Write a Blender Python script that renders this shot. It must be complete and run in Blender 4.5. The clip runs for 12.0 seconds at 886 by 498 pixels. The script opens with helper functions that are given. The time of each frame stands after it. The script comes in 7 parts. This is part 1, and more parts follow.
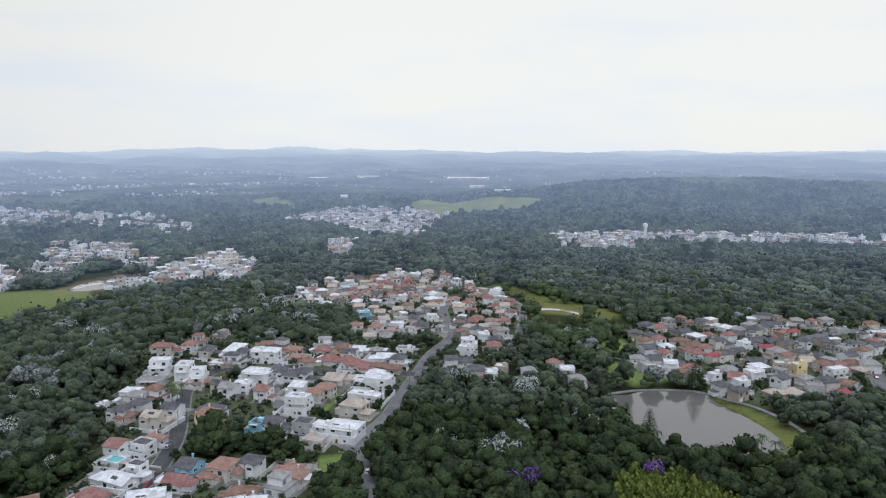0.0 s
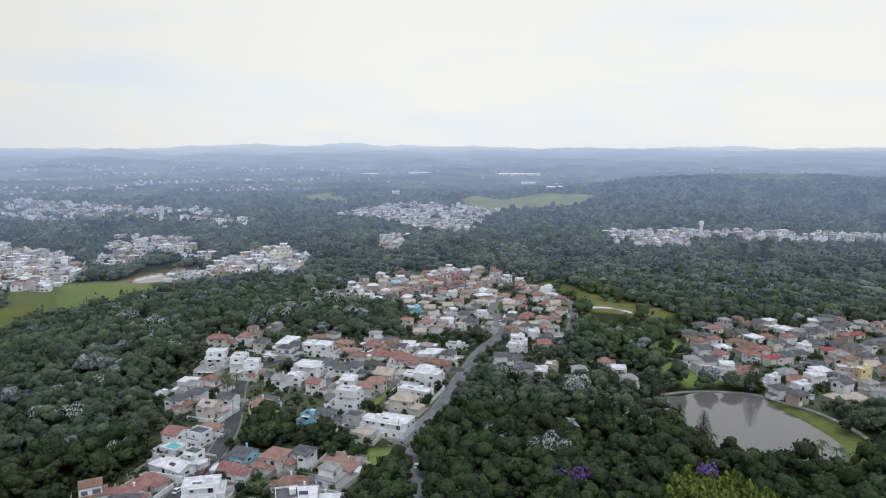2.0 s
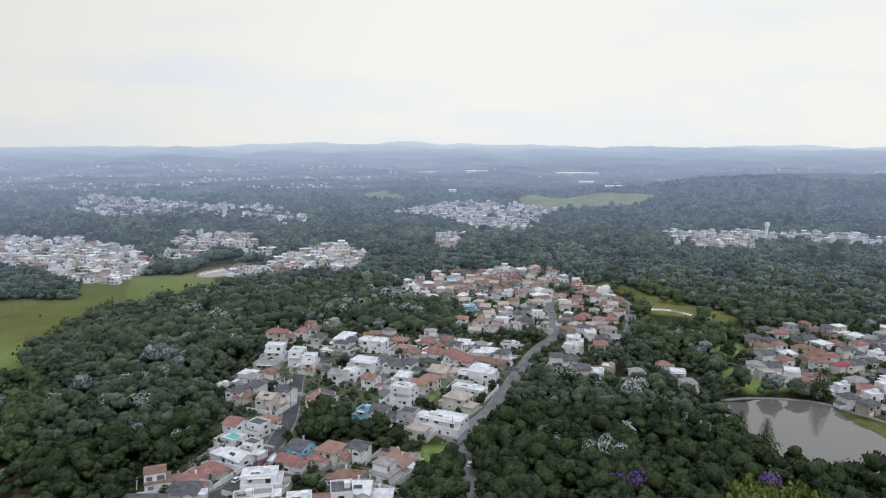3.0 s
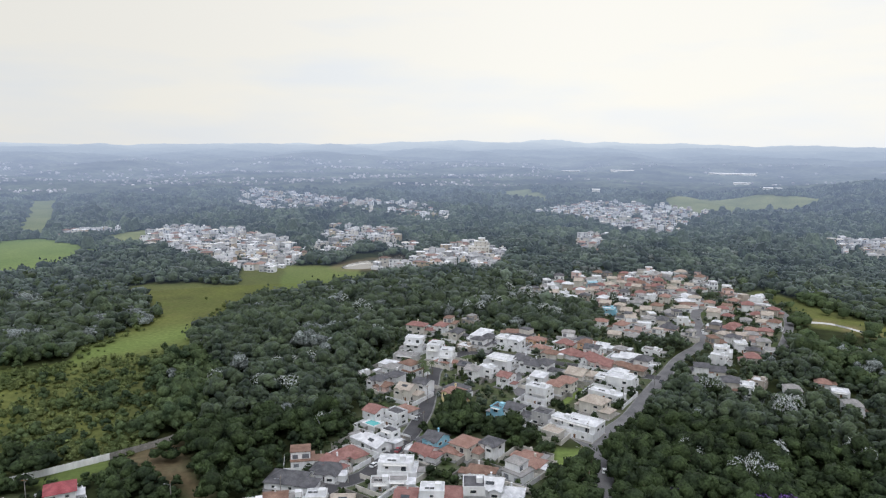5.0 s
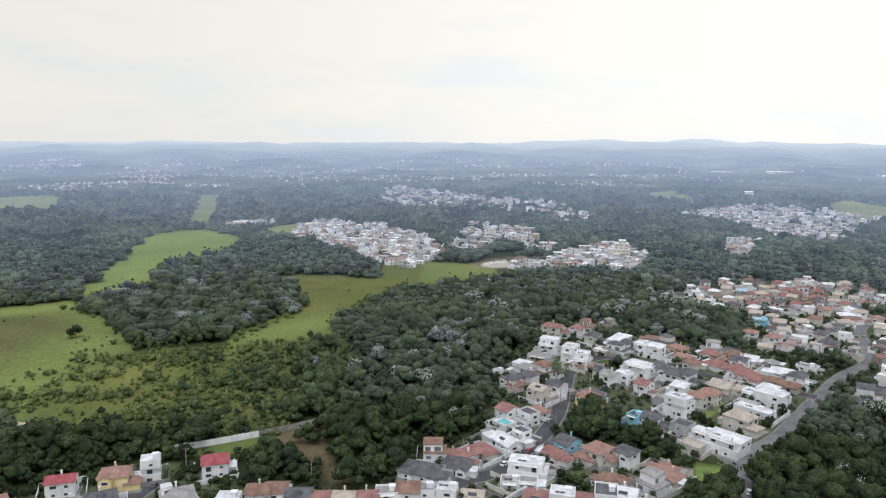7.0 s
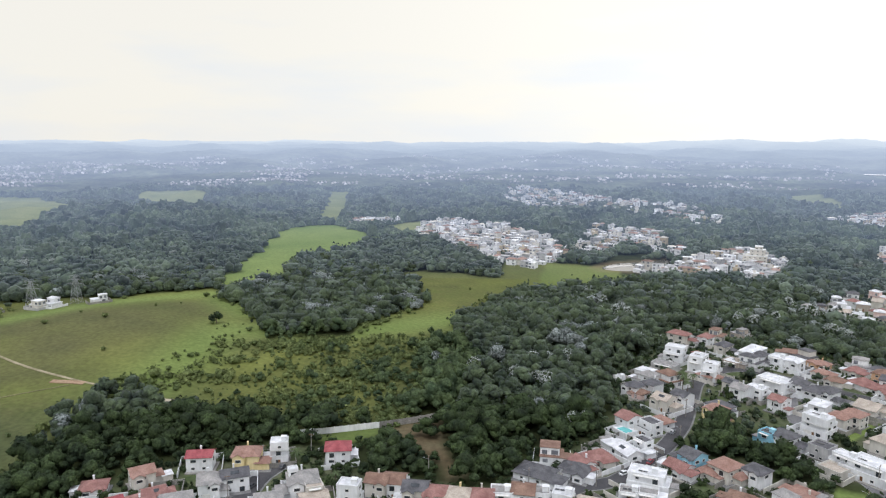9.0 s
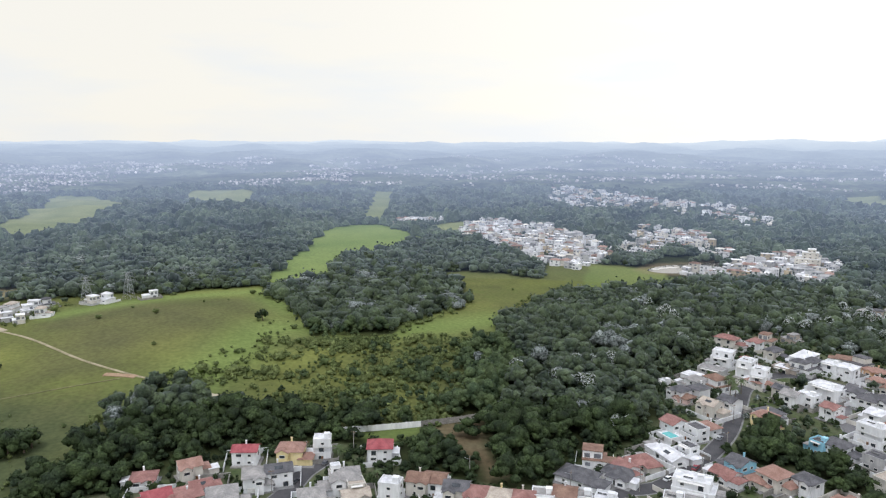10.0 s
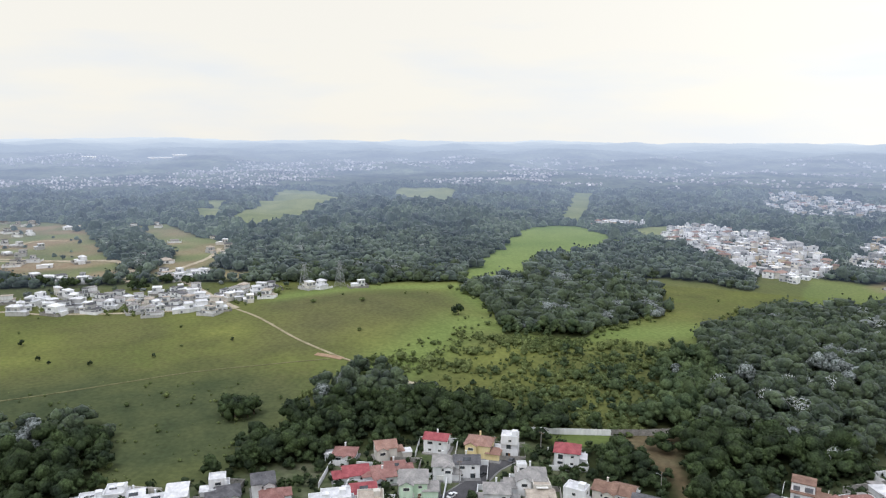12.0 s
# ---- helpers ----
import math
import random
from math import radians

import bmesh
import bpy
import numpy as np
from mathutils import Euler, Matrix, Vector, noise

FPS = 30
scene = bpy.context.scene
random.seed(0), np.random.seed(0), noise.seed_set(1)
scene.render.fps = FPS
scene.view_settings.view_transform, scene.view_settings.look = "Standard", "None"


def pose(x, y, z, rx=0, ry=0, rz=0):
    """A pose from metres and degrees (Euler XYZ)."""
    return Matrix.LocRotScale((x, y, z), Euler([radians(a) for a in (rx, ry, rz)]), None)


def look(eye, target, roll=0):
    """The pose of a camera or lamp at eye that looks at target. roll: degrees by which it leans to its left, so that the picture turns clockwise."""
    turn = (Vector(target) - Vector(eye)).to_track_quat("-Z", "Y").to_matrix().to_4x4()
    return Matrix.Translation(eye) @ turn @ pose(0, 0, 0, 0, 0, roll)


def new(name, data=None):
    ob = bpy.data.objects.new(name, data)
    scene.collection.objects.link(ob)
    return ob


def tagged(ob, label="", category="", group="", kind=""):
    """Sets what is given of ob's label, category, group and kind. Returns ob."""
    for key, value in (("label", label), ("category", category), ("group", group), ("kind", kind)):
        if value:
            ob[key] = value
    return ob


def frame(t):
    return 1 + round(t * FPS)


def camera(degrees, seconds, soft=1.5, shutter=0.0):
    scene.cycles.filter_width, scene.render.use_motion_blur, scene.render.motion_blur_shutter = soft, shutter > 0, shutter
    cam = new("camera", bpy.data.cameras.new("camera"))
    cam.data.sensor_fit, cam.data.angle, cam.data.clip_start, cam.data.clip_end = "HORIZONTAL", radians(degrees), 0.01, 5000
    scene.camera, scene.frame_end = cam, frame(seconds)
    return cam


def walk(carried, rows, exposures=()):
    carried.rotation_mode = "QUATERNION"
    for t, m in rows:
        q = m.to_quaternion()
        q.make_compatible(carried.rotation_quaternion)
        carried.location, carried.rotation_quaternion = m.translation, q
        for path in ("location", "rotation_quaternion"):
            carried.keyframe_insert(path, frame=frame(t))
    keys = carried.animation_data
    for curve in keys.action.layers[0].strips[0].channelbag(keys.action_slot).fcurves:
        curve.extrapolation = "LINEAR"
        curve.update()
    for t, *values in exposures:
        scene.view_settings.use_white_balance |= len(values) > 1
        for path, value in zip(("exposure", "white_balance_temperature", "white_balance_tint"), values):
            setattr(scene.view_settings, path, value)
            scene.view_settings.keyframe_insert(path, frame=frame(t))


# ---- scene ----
cam = camera(63.95, 12.0, soft=1.25)

PATH = [
    (0.0, pose(0, 0, 120, 81.87, -0.04, 0.00)),
    (0.5, pose(0, 0, 120, 81.78, 0.03, 0.49)),
    (1.0, pose(0, 0, 120, 81.70, 0.04, 1.44)),
    (1.5, pose(0, 0, 120, 81.61, 0.05, 2.57)),
    (2.0, pose(0, 0, 120, 81.57, 0.03, 4.11)),
    (2.5, pose(0, 0, 120, 81.51, 0.02, 6.07)),
    (3.0, pose(0, 0, 120, 81.45, -0.02, 8.68)),
    (4.8, pose(0, 0, 120, 81.30, -0.18, 18.98)),
    (5.0, pose(0, 0, 120, 81.29, -0.21, 20.08)),
    (5.5, pose(0, 0, 120, 81.25, -0.24, 22.70)),
    (6.0, pose(0, 0, 120, 81.20, -0.26, 25.45)),
    (6.5, pose(0, 0, 120, 81.18, -0.28, 28.35)),
    (7.0, pose(0, 0, 120, 81.17, -0.28, 31.26)),
    (7.5, pose(0, 0, 120, 81.15, -0.32, 34.16)),
    (7.7, pose(0, 0, 120, 81.13, -0.31, 35.34)),
    (9.3, pose(0, 0, 120, 81.09, -0.30, 41.51)),
    (9.5, pose(0, 0, 120, 81.09, -0.29, 41.51)),
    (10.0, pose(0, 0, 120, 81.08, -0.25, 44.69)),
    (10.5, pose(0, 0, 120, 81.05, -0.27, 49.76)),
    (11.0, pose(0, 0, 120, 81.04, -0.33, 53.64)),
    (11.5, pose(0, 0, 120, 81.02, -0.40, 57.06)),
    (12.0, pose(0, 0, 120, 81.02, -0.41, 60.65)),
]
walk(cam, PATH, [(0, -0.36, 6060, 10), (3, -0.34, 6240, 10), (5.5, -0.24, 6400, 10), (7.5, -0.13, 6430, 10), (9.5, -0.03, 6430, 10), (10.5, 0.0, 6430, 10), (12, -0.02, 6430, 10)])

# ---- world and light: a bright, thinly overcast sky ----
world = bpy.data.worlds.new("overcast_sky")
scene.world = world
world.use_nodes = True
wn = world.node_tree.nodes
wl = world.node_tree.links
for n in list(wn):
    wn.remove(n)
sky = wn.new("ShaderNodeTexSky")
sky.sky_type, sky.sun_disc = "NISHITA", False
sky.sun_elevation, sky.sun_rotation = radians(62), radians(155)
sky.air_density, sky.dust_density = 1.0, 1.2
coord = wn.new("ShaderNodeTexCoord")
stretch = wn.new("ShaderNodeMapping")
stretch.inputs["Scale"].default_value = (2.2, 2.2, 11.0)
cloud = wn.new("ShaderNodeTexNoise")
cloud.inputs["Scale"].default_value = 1.6
cloud.inputs["Detail"].default_value = 5.0
rise = wn.new("ShaderNodeSeparateXYZ")
lift = wn.new("ShaderNodeMath")
lift.operation = "MULTIPLY_ADD"
lift.inputs[1].default_value = 1.3
ramp = wn.new("ShaderNodeValToRGB")
ramp.color_ramp.elements[0].position, ramp.color_ramp.elements[1].position = 0.42, 0.66
ramp.color_ramp.elements[0].color = (1.115, 1.135, 1.145, 1)
ramp.color_ramp.elements[1].color = (1.23, 1.19, 1.09, 1)
dim = wn.new("ShaderNodeVectorMath")
dim.operation = "SCALE"
dim.inputs["Scale"].default_value = 0.12
mix = wn.new("ShaderNodeMix")
mix.data_type = "RGBA"
mix.inputs["Factor"].default_value = 0.94
back = wn.new("ShaderNodeBackground")
back.inputs["Strength"].default_value = 1.0
wout = wn.new("ShaderNodeOutputWorld")
wl.new(coord.outputs["Generated"], stretch.inputs["Vector"])
wl.new(coord.outputs["Generated"], rise.inputs["Vector"])
wl.new(stretch.outputs["Vector"], cloud.inputs["Vector"])
wl.new(rise.outputs["Z"], lift.inputs[0])
wl.new(cloud.outputs["Fac"], lift.inputs[2])
wl.new(lift.outputs["Value"], ramp.inputs["Fac"])
wl.new(sky.outputs["Color"], dim.inputs[0])
wl.new(dim.outputs["Vector"], mix.inputs["A"])
wl.new(ramp.outputs["Color"], mix.inputs["B"])
side = wn.new("ShaderNodeSeparateXYZ")
fall = wn.new("ShaderNodeMapRange")
fall.interpolation_type = "SMOOTHSTEP"
fall.inputs["From Min"].default_value, fall.inputs["From Max"].default_value = -1.0, -0.1
fall.inputs["To Min"].default_value, fall.inputs["To Max"].default_value = 0.80, 1.0
even = wn.new("ShaderNodeVectorMath")
even.operation = "SCALE"
wl.new(coord.outputs["Generated"], side.inputs["Vector"])
wl.new(side.outputs["X"], fall.inputs["Value"])
# blue tint added to the unseen sky overhead to cool light on the land
zenith = wn.new("ShaderNodeMapRange")
zenith.interpolation_type = "SMOOTHSTEP"
zenith.inputs["From Min"].default_value, zenith.inputs["From Max"].default_value = 0.24, 0.62
cool = wn.new("ShaderNodeMix")
cool.data_type, cool.blend_type = "RGBA", "MULTIPLY"
cool.inputs["B"].default_value = (0.96, 1.01, 1.22, 1)
wl.new(rise.outputs["Z"], zenith.inputs["Value"])
wl.new(zenith.outputs["Result"], cool.inputs["Factor"])
wl.new(mix.outputs["Result"], cool.inputs["A"])
wl.new(cool.outputs["Result"], even.inputs[0])
wl.new(fall.outputs["Result"], even.inputs["Scale"])
wl.new(even.outputs["Vector"], back.inputs["Color"])
wl.new(back.outputs["Background"], wout.inputs["Surface"])

sun = new("sun", bpy.data.lights.new("sun", "SUN"))
sun.data.energy, sun.data.angle, sun.data.color = 1.3, radians(14), (1.0, 0.98, 0.95)
sun.matrix_world = look((180, -420, 900), (0, 0, 0))


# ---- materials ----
# painted haze by distance: range, emission colour, share of own colour lost
HAZE = [(540, (0.0, 0.0, 0.0), 0.0), (800, (0.026, 0.035, 0.056), 0.06), (1000, (0.058, 0.077, 0.122), 0.14), (1300, (0.112, 0.143, 0.218), 0.26),
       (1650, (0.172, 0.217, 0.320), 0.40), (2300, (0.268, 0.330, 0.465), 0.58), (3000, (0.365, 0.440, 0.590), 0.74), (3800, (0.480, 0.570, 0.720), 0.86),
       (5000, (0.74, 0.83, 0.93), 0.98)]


def painted_haze(n, l, colour, bsdf):
    """Paints haze into far materials past 540 m: base colour fades, emission takes its place with distance."""
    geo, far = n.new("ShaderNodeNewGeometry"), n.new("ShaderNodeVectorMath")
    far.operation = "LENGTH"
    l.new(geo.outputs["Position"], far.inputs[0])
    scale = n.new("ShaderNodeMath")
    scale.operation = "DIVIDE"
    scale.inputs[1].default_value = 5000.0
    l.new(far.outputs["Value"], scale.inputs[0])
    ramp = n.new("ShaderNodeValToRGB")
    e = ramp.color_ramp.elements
    while len(e) < len(HAZE):
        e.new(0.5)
    for k, (r, c, a) in enumerate(HAZE):
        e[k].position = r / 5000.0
    for k, (r, c, a) in enumerate(HAZE):
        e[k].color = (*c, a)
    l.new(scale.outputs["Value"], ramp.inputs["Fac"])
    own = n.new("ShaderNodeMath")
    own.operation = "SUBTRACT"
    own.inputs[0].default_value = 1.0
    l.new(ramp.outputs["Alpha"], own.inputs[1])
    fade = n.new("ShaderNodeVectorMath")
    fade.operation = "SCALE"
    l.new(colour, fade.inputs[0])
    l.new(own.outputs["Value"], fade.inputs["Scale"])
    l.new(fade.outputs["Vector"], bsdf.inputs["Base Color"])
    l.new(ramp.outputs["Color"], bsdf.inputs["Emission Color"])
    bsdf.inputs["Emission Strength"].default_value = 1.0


def surface(name, low, high, size=4.0, fine=0.6, rough=0.85, spec=0.25, bump=0.0, metal=0.0, vary=0.15,
            island=0.0, haze_sheen=0.0, streak=False, leaf=0.0, hazed=False):
    """Two colours mixed by coarse noise, darkened and lightened by fine grain; size and fine in metres."""
    m = bpy.data.materials.new(name)
    m.use_nodes = True
    nt = m.node_tree
    n, l = nt.nodes, nt.links
    bsdf = n["Principled BSDF"]
    geo = n.new("ShaderNodeNewGeometry")
    coarse = n.new("ShaderNodeTexNoise")
    coarse.inputs["Scale"].default_value = 1.0 / size
    coarse.inputs["Detail"].default_value = 4.0
    grain = n.new("ShaderNodeTexNoise")
    grain.inputs["Scale"].default_value = 1.0 / fine
    grain.inputs["Detail"].default_value = 3.0
    l.new(geo.outputs["Position"], coarse.inputs["Vector"])
    if streak:
        squash = n.new("ShaderNodeMapping")
        squash.inputs["Scale"].default_value = (1, 1, 0.18)
        l.new(geo.outputs["Position"], squash.inputs["Vector"])
        l.new(squash.outputs["Vector"], grain.inputs["Vector"])
    else:
        l.new(geo.outputs["Position"], grain.inputs["Vector"])
    r1 = n.new("ShaderNodeMapRange")
    r1.inputs["From Min"].default_value, r1.inputs["From Max"].default_value = 0.32, 0.68
    l.new(coarse.outputs["Fac"], r1.inputs["Value"])
    blend = n.new("ShaderNodeMix")
    blend.data_type = "RGBA"
    blend.inputs["A"].default_value, blend.inputs["B"].default_value = (*low, 1), (*high, 1)
    l.new(r1.outputs["Result"], blend.inputs["Factor"])
    r2 = n.new("ShaderNodeMapRange")
    r2.inputs["From Min"].default_value, r2.inputs["From Max"].default_value = 0.3, 0.7
    r2.inputs["To Min"].default_value, r2.inputs["To Max"].default_value = 1 - vary, 1 + vary
    l.new(grain.outputs["Fac"], r2.inputs["Value"])
    value = r2.outputs["Result"]
    if island:
        r3 = n.new("ShaderNodeMapRange")
        r3.inputs["To Min"].default_value, r3.inputs["To Max"].default_value = 1 - island, 1 + island
        l.new(geo.outputs["Random Per Island"], r3.inputs["Value"])
        mul = n.new("ShaderNodeMath")
        mul.operation = "MULTIPLY"
        l.new(value, mul.inputs[0])
        l.new(r3.outputs["Result"], mul.inputs[1])
        value = mul.outputs["Value"]
    tone = n.new("ShaderNodeVectorMath")
    tone.operation = "SCALE"
    l.new(blend.outputs["Result"], tone.inputs[0])
    l.new(value, tone.inputs["Scale"])
    l.new(tone.outputs["Vector"], bsdf.inputs["Base Color"])
    bsdf.inputs["Roughness"].default_value = rough
    bsdf.inputs["Specular IOR Level"].default_value = spec
    bsdf.inputs["Metallic"].default_value = metal
    # blue-tinted sheen lightens leaves farther off in place of haze
    if haze_sheen:
        bsdf.inputs["Sheen Weight"].default_value = haze_sheen
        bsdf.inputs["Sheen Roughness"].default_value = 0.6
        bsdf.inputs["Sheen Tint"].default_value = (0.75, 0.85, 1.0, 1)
    if bump:
        b = n.new("ShaderNodeBump")
        b.inputs["Strength"].default_value = 0.6
        b.inputs["Distance"].default_value = bump
        l.new(grain.outputs["Fac"], b.inputs["Height"])
        l.new(b.outputs["Normal"], bsdf.inputs["Normal"])
    if leaf:
        thin, join = n.new("ShaderNodeBsdfTranslucent"), n.new("ShaderNodeMixShader")
        l.new(tone.outputs["Vector"], thin.inputs["Color"])
        join.inputs["Fac"].default_value = leaf
        l.new(bsdf.outputs["BSDF"], join.inputs[1])
        l.new(thin.outputs["BSDF"], join.inputs[2])
        l.new(join.outputs["Shader"], n["Material Output"].inputs["Surface"])
    # haze goes into this material's base colour and emission
    if hazed:
        painted_haze(n, l, tone.outputs["Vector"], bsdf)
    return m


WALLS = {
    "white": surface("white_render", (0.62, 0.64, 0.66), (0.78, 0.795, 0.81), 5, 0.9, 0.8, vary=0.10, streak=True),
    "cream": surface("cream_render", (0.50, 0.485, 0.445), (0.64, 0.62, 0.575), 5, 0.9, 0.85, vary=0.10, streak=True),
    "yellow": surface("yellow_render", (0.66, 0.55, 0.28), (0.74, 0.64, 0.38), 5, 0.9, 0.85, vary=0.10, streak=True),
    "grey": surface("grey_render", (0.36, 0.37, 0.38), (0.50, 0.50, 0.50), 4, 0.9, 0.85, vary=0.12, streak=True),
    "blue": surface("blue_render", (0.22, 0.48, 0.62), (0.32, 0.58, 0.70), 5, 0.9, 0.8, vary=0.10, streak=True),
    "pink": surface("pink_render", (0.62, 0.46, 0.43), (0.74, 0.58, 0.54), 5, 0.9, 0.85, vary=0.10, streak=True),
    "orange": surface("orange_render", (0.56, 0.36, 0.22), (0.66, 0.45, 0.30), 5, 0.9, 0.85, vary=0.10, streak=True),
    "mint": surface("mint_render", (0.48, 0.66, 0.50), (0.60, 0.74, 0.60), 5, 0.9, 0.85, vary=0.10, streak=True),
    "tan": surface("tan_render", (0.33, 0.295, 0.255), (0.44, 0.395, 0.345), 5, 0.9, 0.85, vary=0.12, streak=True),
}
ROOFS = {
    "white": surface("white_roof_slab", (0.46, 0.475, 0.50), (0.74, 0.755, 0.775), 3, 0.7, 0.7, vary=0.10),
    "red": surface("red_clay_tiles", (0.20, 0.098, 0.088), (0.30, 0.17, 0.152), 2.5, 0.4, 0.85, bump=0.05, vary=0.22),
    "orange": surface("orange_clay_tiles", (0.24, 0.14, 0.112), (0.33, 0.212, 0.176), 2.5, 0.4, 0.85, bump=0.05, vary=0.2),
    "brown": surface("brown_clay_tiles", (0.15, 0.09, 0.07), (0.26, 0.17, 0.13), 2.5, 0.4, 0.85, bump=0.05, vary=0.22),
    "maroon": surface("maroon_tiles", (0.22, 0.05, 0.06), (0.34, 0.10, 0.11), 2.5, 0.4, 0.8, bump=0.05, vary=0.2),
    "slate": surface("dark_slate_tiles", (0.06, 0.062, 0.07), (0.13, 0.13, 0.14), 2.5, 0.4, 0.7, bump=0.05, vary=0.22),
    "grey": surface("grey_concrete_tiles", (0.20, 0.20, 0.20), (0.34, 0.33, 0.32), 2.5, 0.4, 0.85, bump=0.05, vary=0.2),
    "tan": surface("tan_clay_tiles", (0.32, 0.28, 0.24), (0.46, 0.41, 0.35), 2.5, 0.4, 0.85, bump=0.05, vary=0.2),
}
GLASS = surface("dark_window_glass", (0.02, 0.025, 0.03), (0.05, 0.06, 0.07), 2, 0.5, 0.08, spec=0.6)
FRAME = surface("white_window_frame", (0.62, 0.62, 0.60), (0.75, 0.75, 0.73), 1, 0.2, 0.6)
TIMBER = surface("brown_door_timber", (0.12, 0.06, 0.03), (0.22, 0.12, 0.06), 0.8, 0.1, 0.6)
POOL = surface("turquoise_pool_water", (0.10, 0.42, 0.42), (0.14, 0.50, 0.50), 3, 0.8, 0.08, spec=0.6)
CONCRETE = surface("weathered_concrete", (0.18, 0.175, 0.165), (0.34, 0.33, 0.31), 4, 0.5, 0.9, vary=0.2)
ASPHALT = surface("worn_asphalt", (0.12, 0.12, 0.125), (0.19, 0.19, 0.195), 7, 0.5, 0.9, vary=0.15)
DARK_ASPHALT = surface("dark_asphalt", (0.05, 0.05, 0.055), (0.085, 0.085, 0.09), 7, 0.5, 0.9, vary=0.15)
PAVING = surface("pale_paving", (0.145, 0.147, 0.148), (0.25, 0.253, 0.255), 5, 0.6, 0.9, vary=0.18)
DIRT = surface("red_dirt", (0.26, 0.17, 0.11), (0.38, 0.28, 0.19), 6, 0.8, 0.95, vary=0.2)
PALE_DIRT = surface("pale_dirt", (0.30, 0.26, 0.19), (0.46, 0.41, 0.32), 6, 0.8, 0.95, vary=0.2)
PATH_DIRT = surface("trodden_path_earth", (0.22, 0.20, 0.12), (0.36, 0.32, 0.22), 6, 0.8, 0.95, vary=0.2)
GRASS_TRACK = surface("worn_grass_track", (0.11, 0.115, 0.055), (0.20, 0.19, 0.10), 5, 0.8, 0.95, vary=0.2)
BARK = surface("grey_brown_bark", (0.08, 0.06, 0.045), (0.16, 0.13, 0.10), 0.6, 0.15, 0.95)
LEAF = surface("forest_leaves", (0.023, 0.035, 0.022), (0.064, 0.094, 0.039), 7, 0.8, 0.6, 0.06, bump=0.9, vary=0.55, island=0.26, leaf=0.22)
LIGHT_LEAF = surface("young_wood_leaves", (0.040, 0.064, 0.036), (0.102, 0.140, 0.062), 9, 0.8, 0.6, 0.06, vary=0.42, island=0.28, leaf=0.24)
# LEAF lightened for woods past 305 m: thin haze put into the colour
HAZE_PALED_LEAF = surface("forest_leaves_haze_paled", (0.034, 0.052, 0.034), (0.096, 0.130, 0.066), 9, 1.0, 0.6, 0.10, bump=1.1, vary=0.52, island=0.26, leaf=0.25, haze_sheen=0.12)
SILVER_LEAF = surface("silver_flowering_crowns", (0.022, 0.040, 0.026), (0.36, 0.40, 0.40), 0.9, 0.4, 0.7, 0.08, bump=0.8, vary=0.5, island=0.3, leaf=0.2)
# leaves past about 590 m, with haze painted in as emission
HAZED_LEAF = surface("hazed_leaves", (0.024, 0.038, 0.030), (0.096, 0.126, 0.082), 45, 2.2, 0.7, 0.12, bump=1.6, vary=0.46, island=0.34, haze_sheen=0.15, hazed=True)
SHRUB = surface("meadow_shrub_leaves", (0.082, 0.116, 0.048), (0.180, 0.216, 0.084), 14, 0.5, 0.7, 0.06, vary=0.34, island=0.3, leaf=0.25)
BLOSSOM = surface("white_blossom", (0.42, 0.46, 0.47), (0.62, 0.66, 0.66), 3, 0.6, 0.8, vary=0.25, island=0.3)
JACARANDA = surface("purple_blossom", (0.10, 0.055, 0.20), (0.20, 0.11, 0.36), 3, 0.6, 0.8, vary=0.25, island=0.3)
BAMBOO = surface("yellow_green_bamboo_leaves", (0.075, 0.105, 0.026), (0.150, 0.182, 0.045), 5, 0.8, 0.7, 0.06, vary=0.35, island=0.3)
PALM = surface("palm_fronds", (0.03, 0.055, 0.02), (0.07, 0.10, 0.035), 3, 0.5, 0.5, vary=0.25, island=0.2)
STEEL = surface("galvanised_steel", (0.28, 0.30, 0.32), (0.42, 0.44, 0.46), 3, 0.5, 0.5, metal=0.6)
RUBBER = surface("black_rubber", (0.015, 0.015, 0.016), (0.03, 0.03, 0.03), 1, 0.2, 0.8)


def water_material(name, base, ior):
    m = bpy.data.materials.new(name)
    m.use_nodes = True
    n, l = m.node_tree.nodes, m.node_tree.links
    b = n["Principled BSDF"]
    b.inputs["Base Color"].default_value = (*base, 1)
    b.inputs["IOR"].default_value = ior
    b.inputs["Roughness"].default_value = 0.04
    b.inputs["Specular IOR Level"].default_value = 0.5
    geo, wave, bump = n.new("ShaderNodeNewGeometry"), n.new("ShaderNodeTexNoise"), n.new("ShaderNodeBump")
    wave.inputs["Scale"].default_value = 0.5
    bump.inputs["Strength"].default_value, bump.inputs["Distance"].default_value = 0.12, 0.05
    l.new(geo.outputs["Position"], wave.inputs["Vector"])
    l.new(wave.outputs["Fac"], bump.inputs["Height"])
    l.new(bump.outputs["Normal"], b.inputs["Normal"])
    return m


WATER = water_material("brown_lake_water", (0.125, 0.120, 0.112), 1.45)
# pale base colour and high ior paint the glint on still water
GLINT_WATER = water_material("painted_glint_water", (0.42, 0.42, 0.41), 2.6)


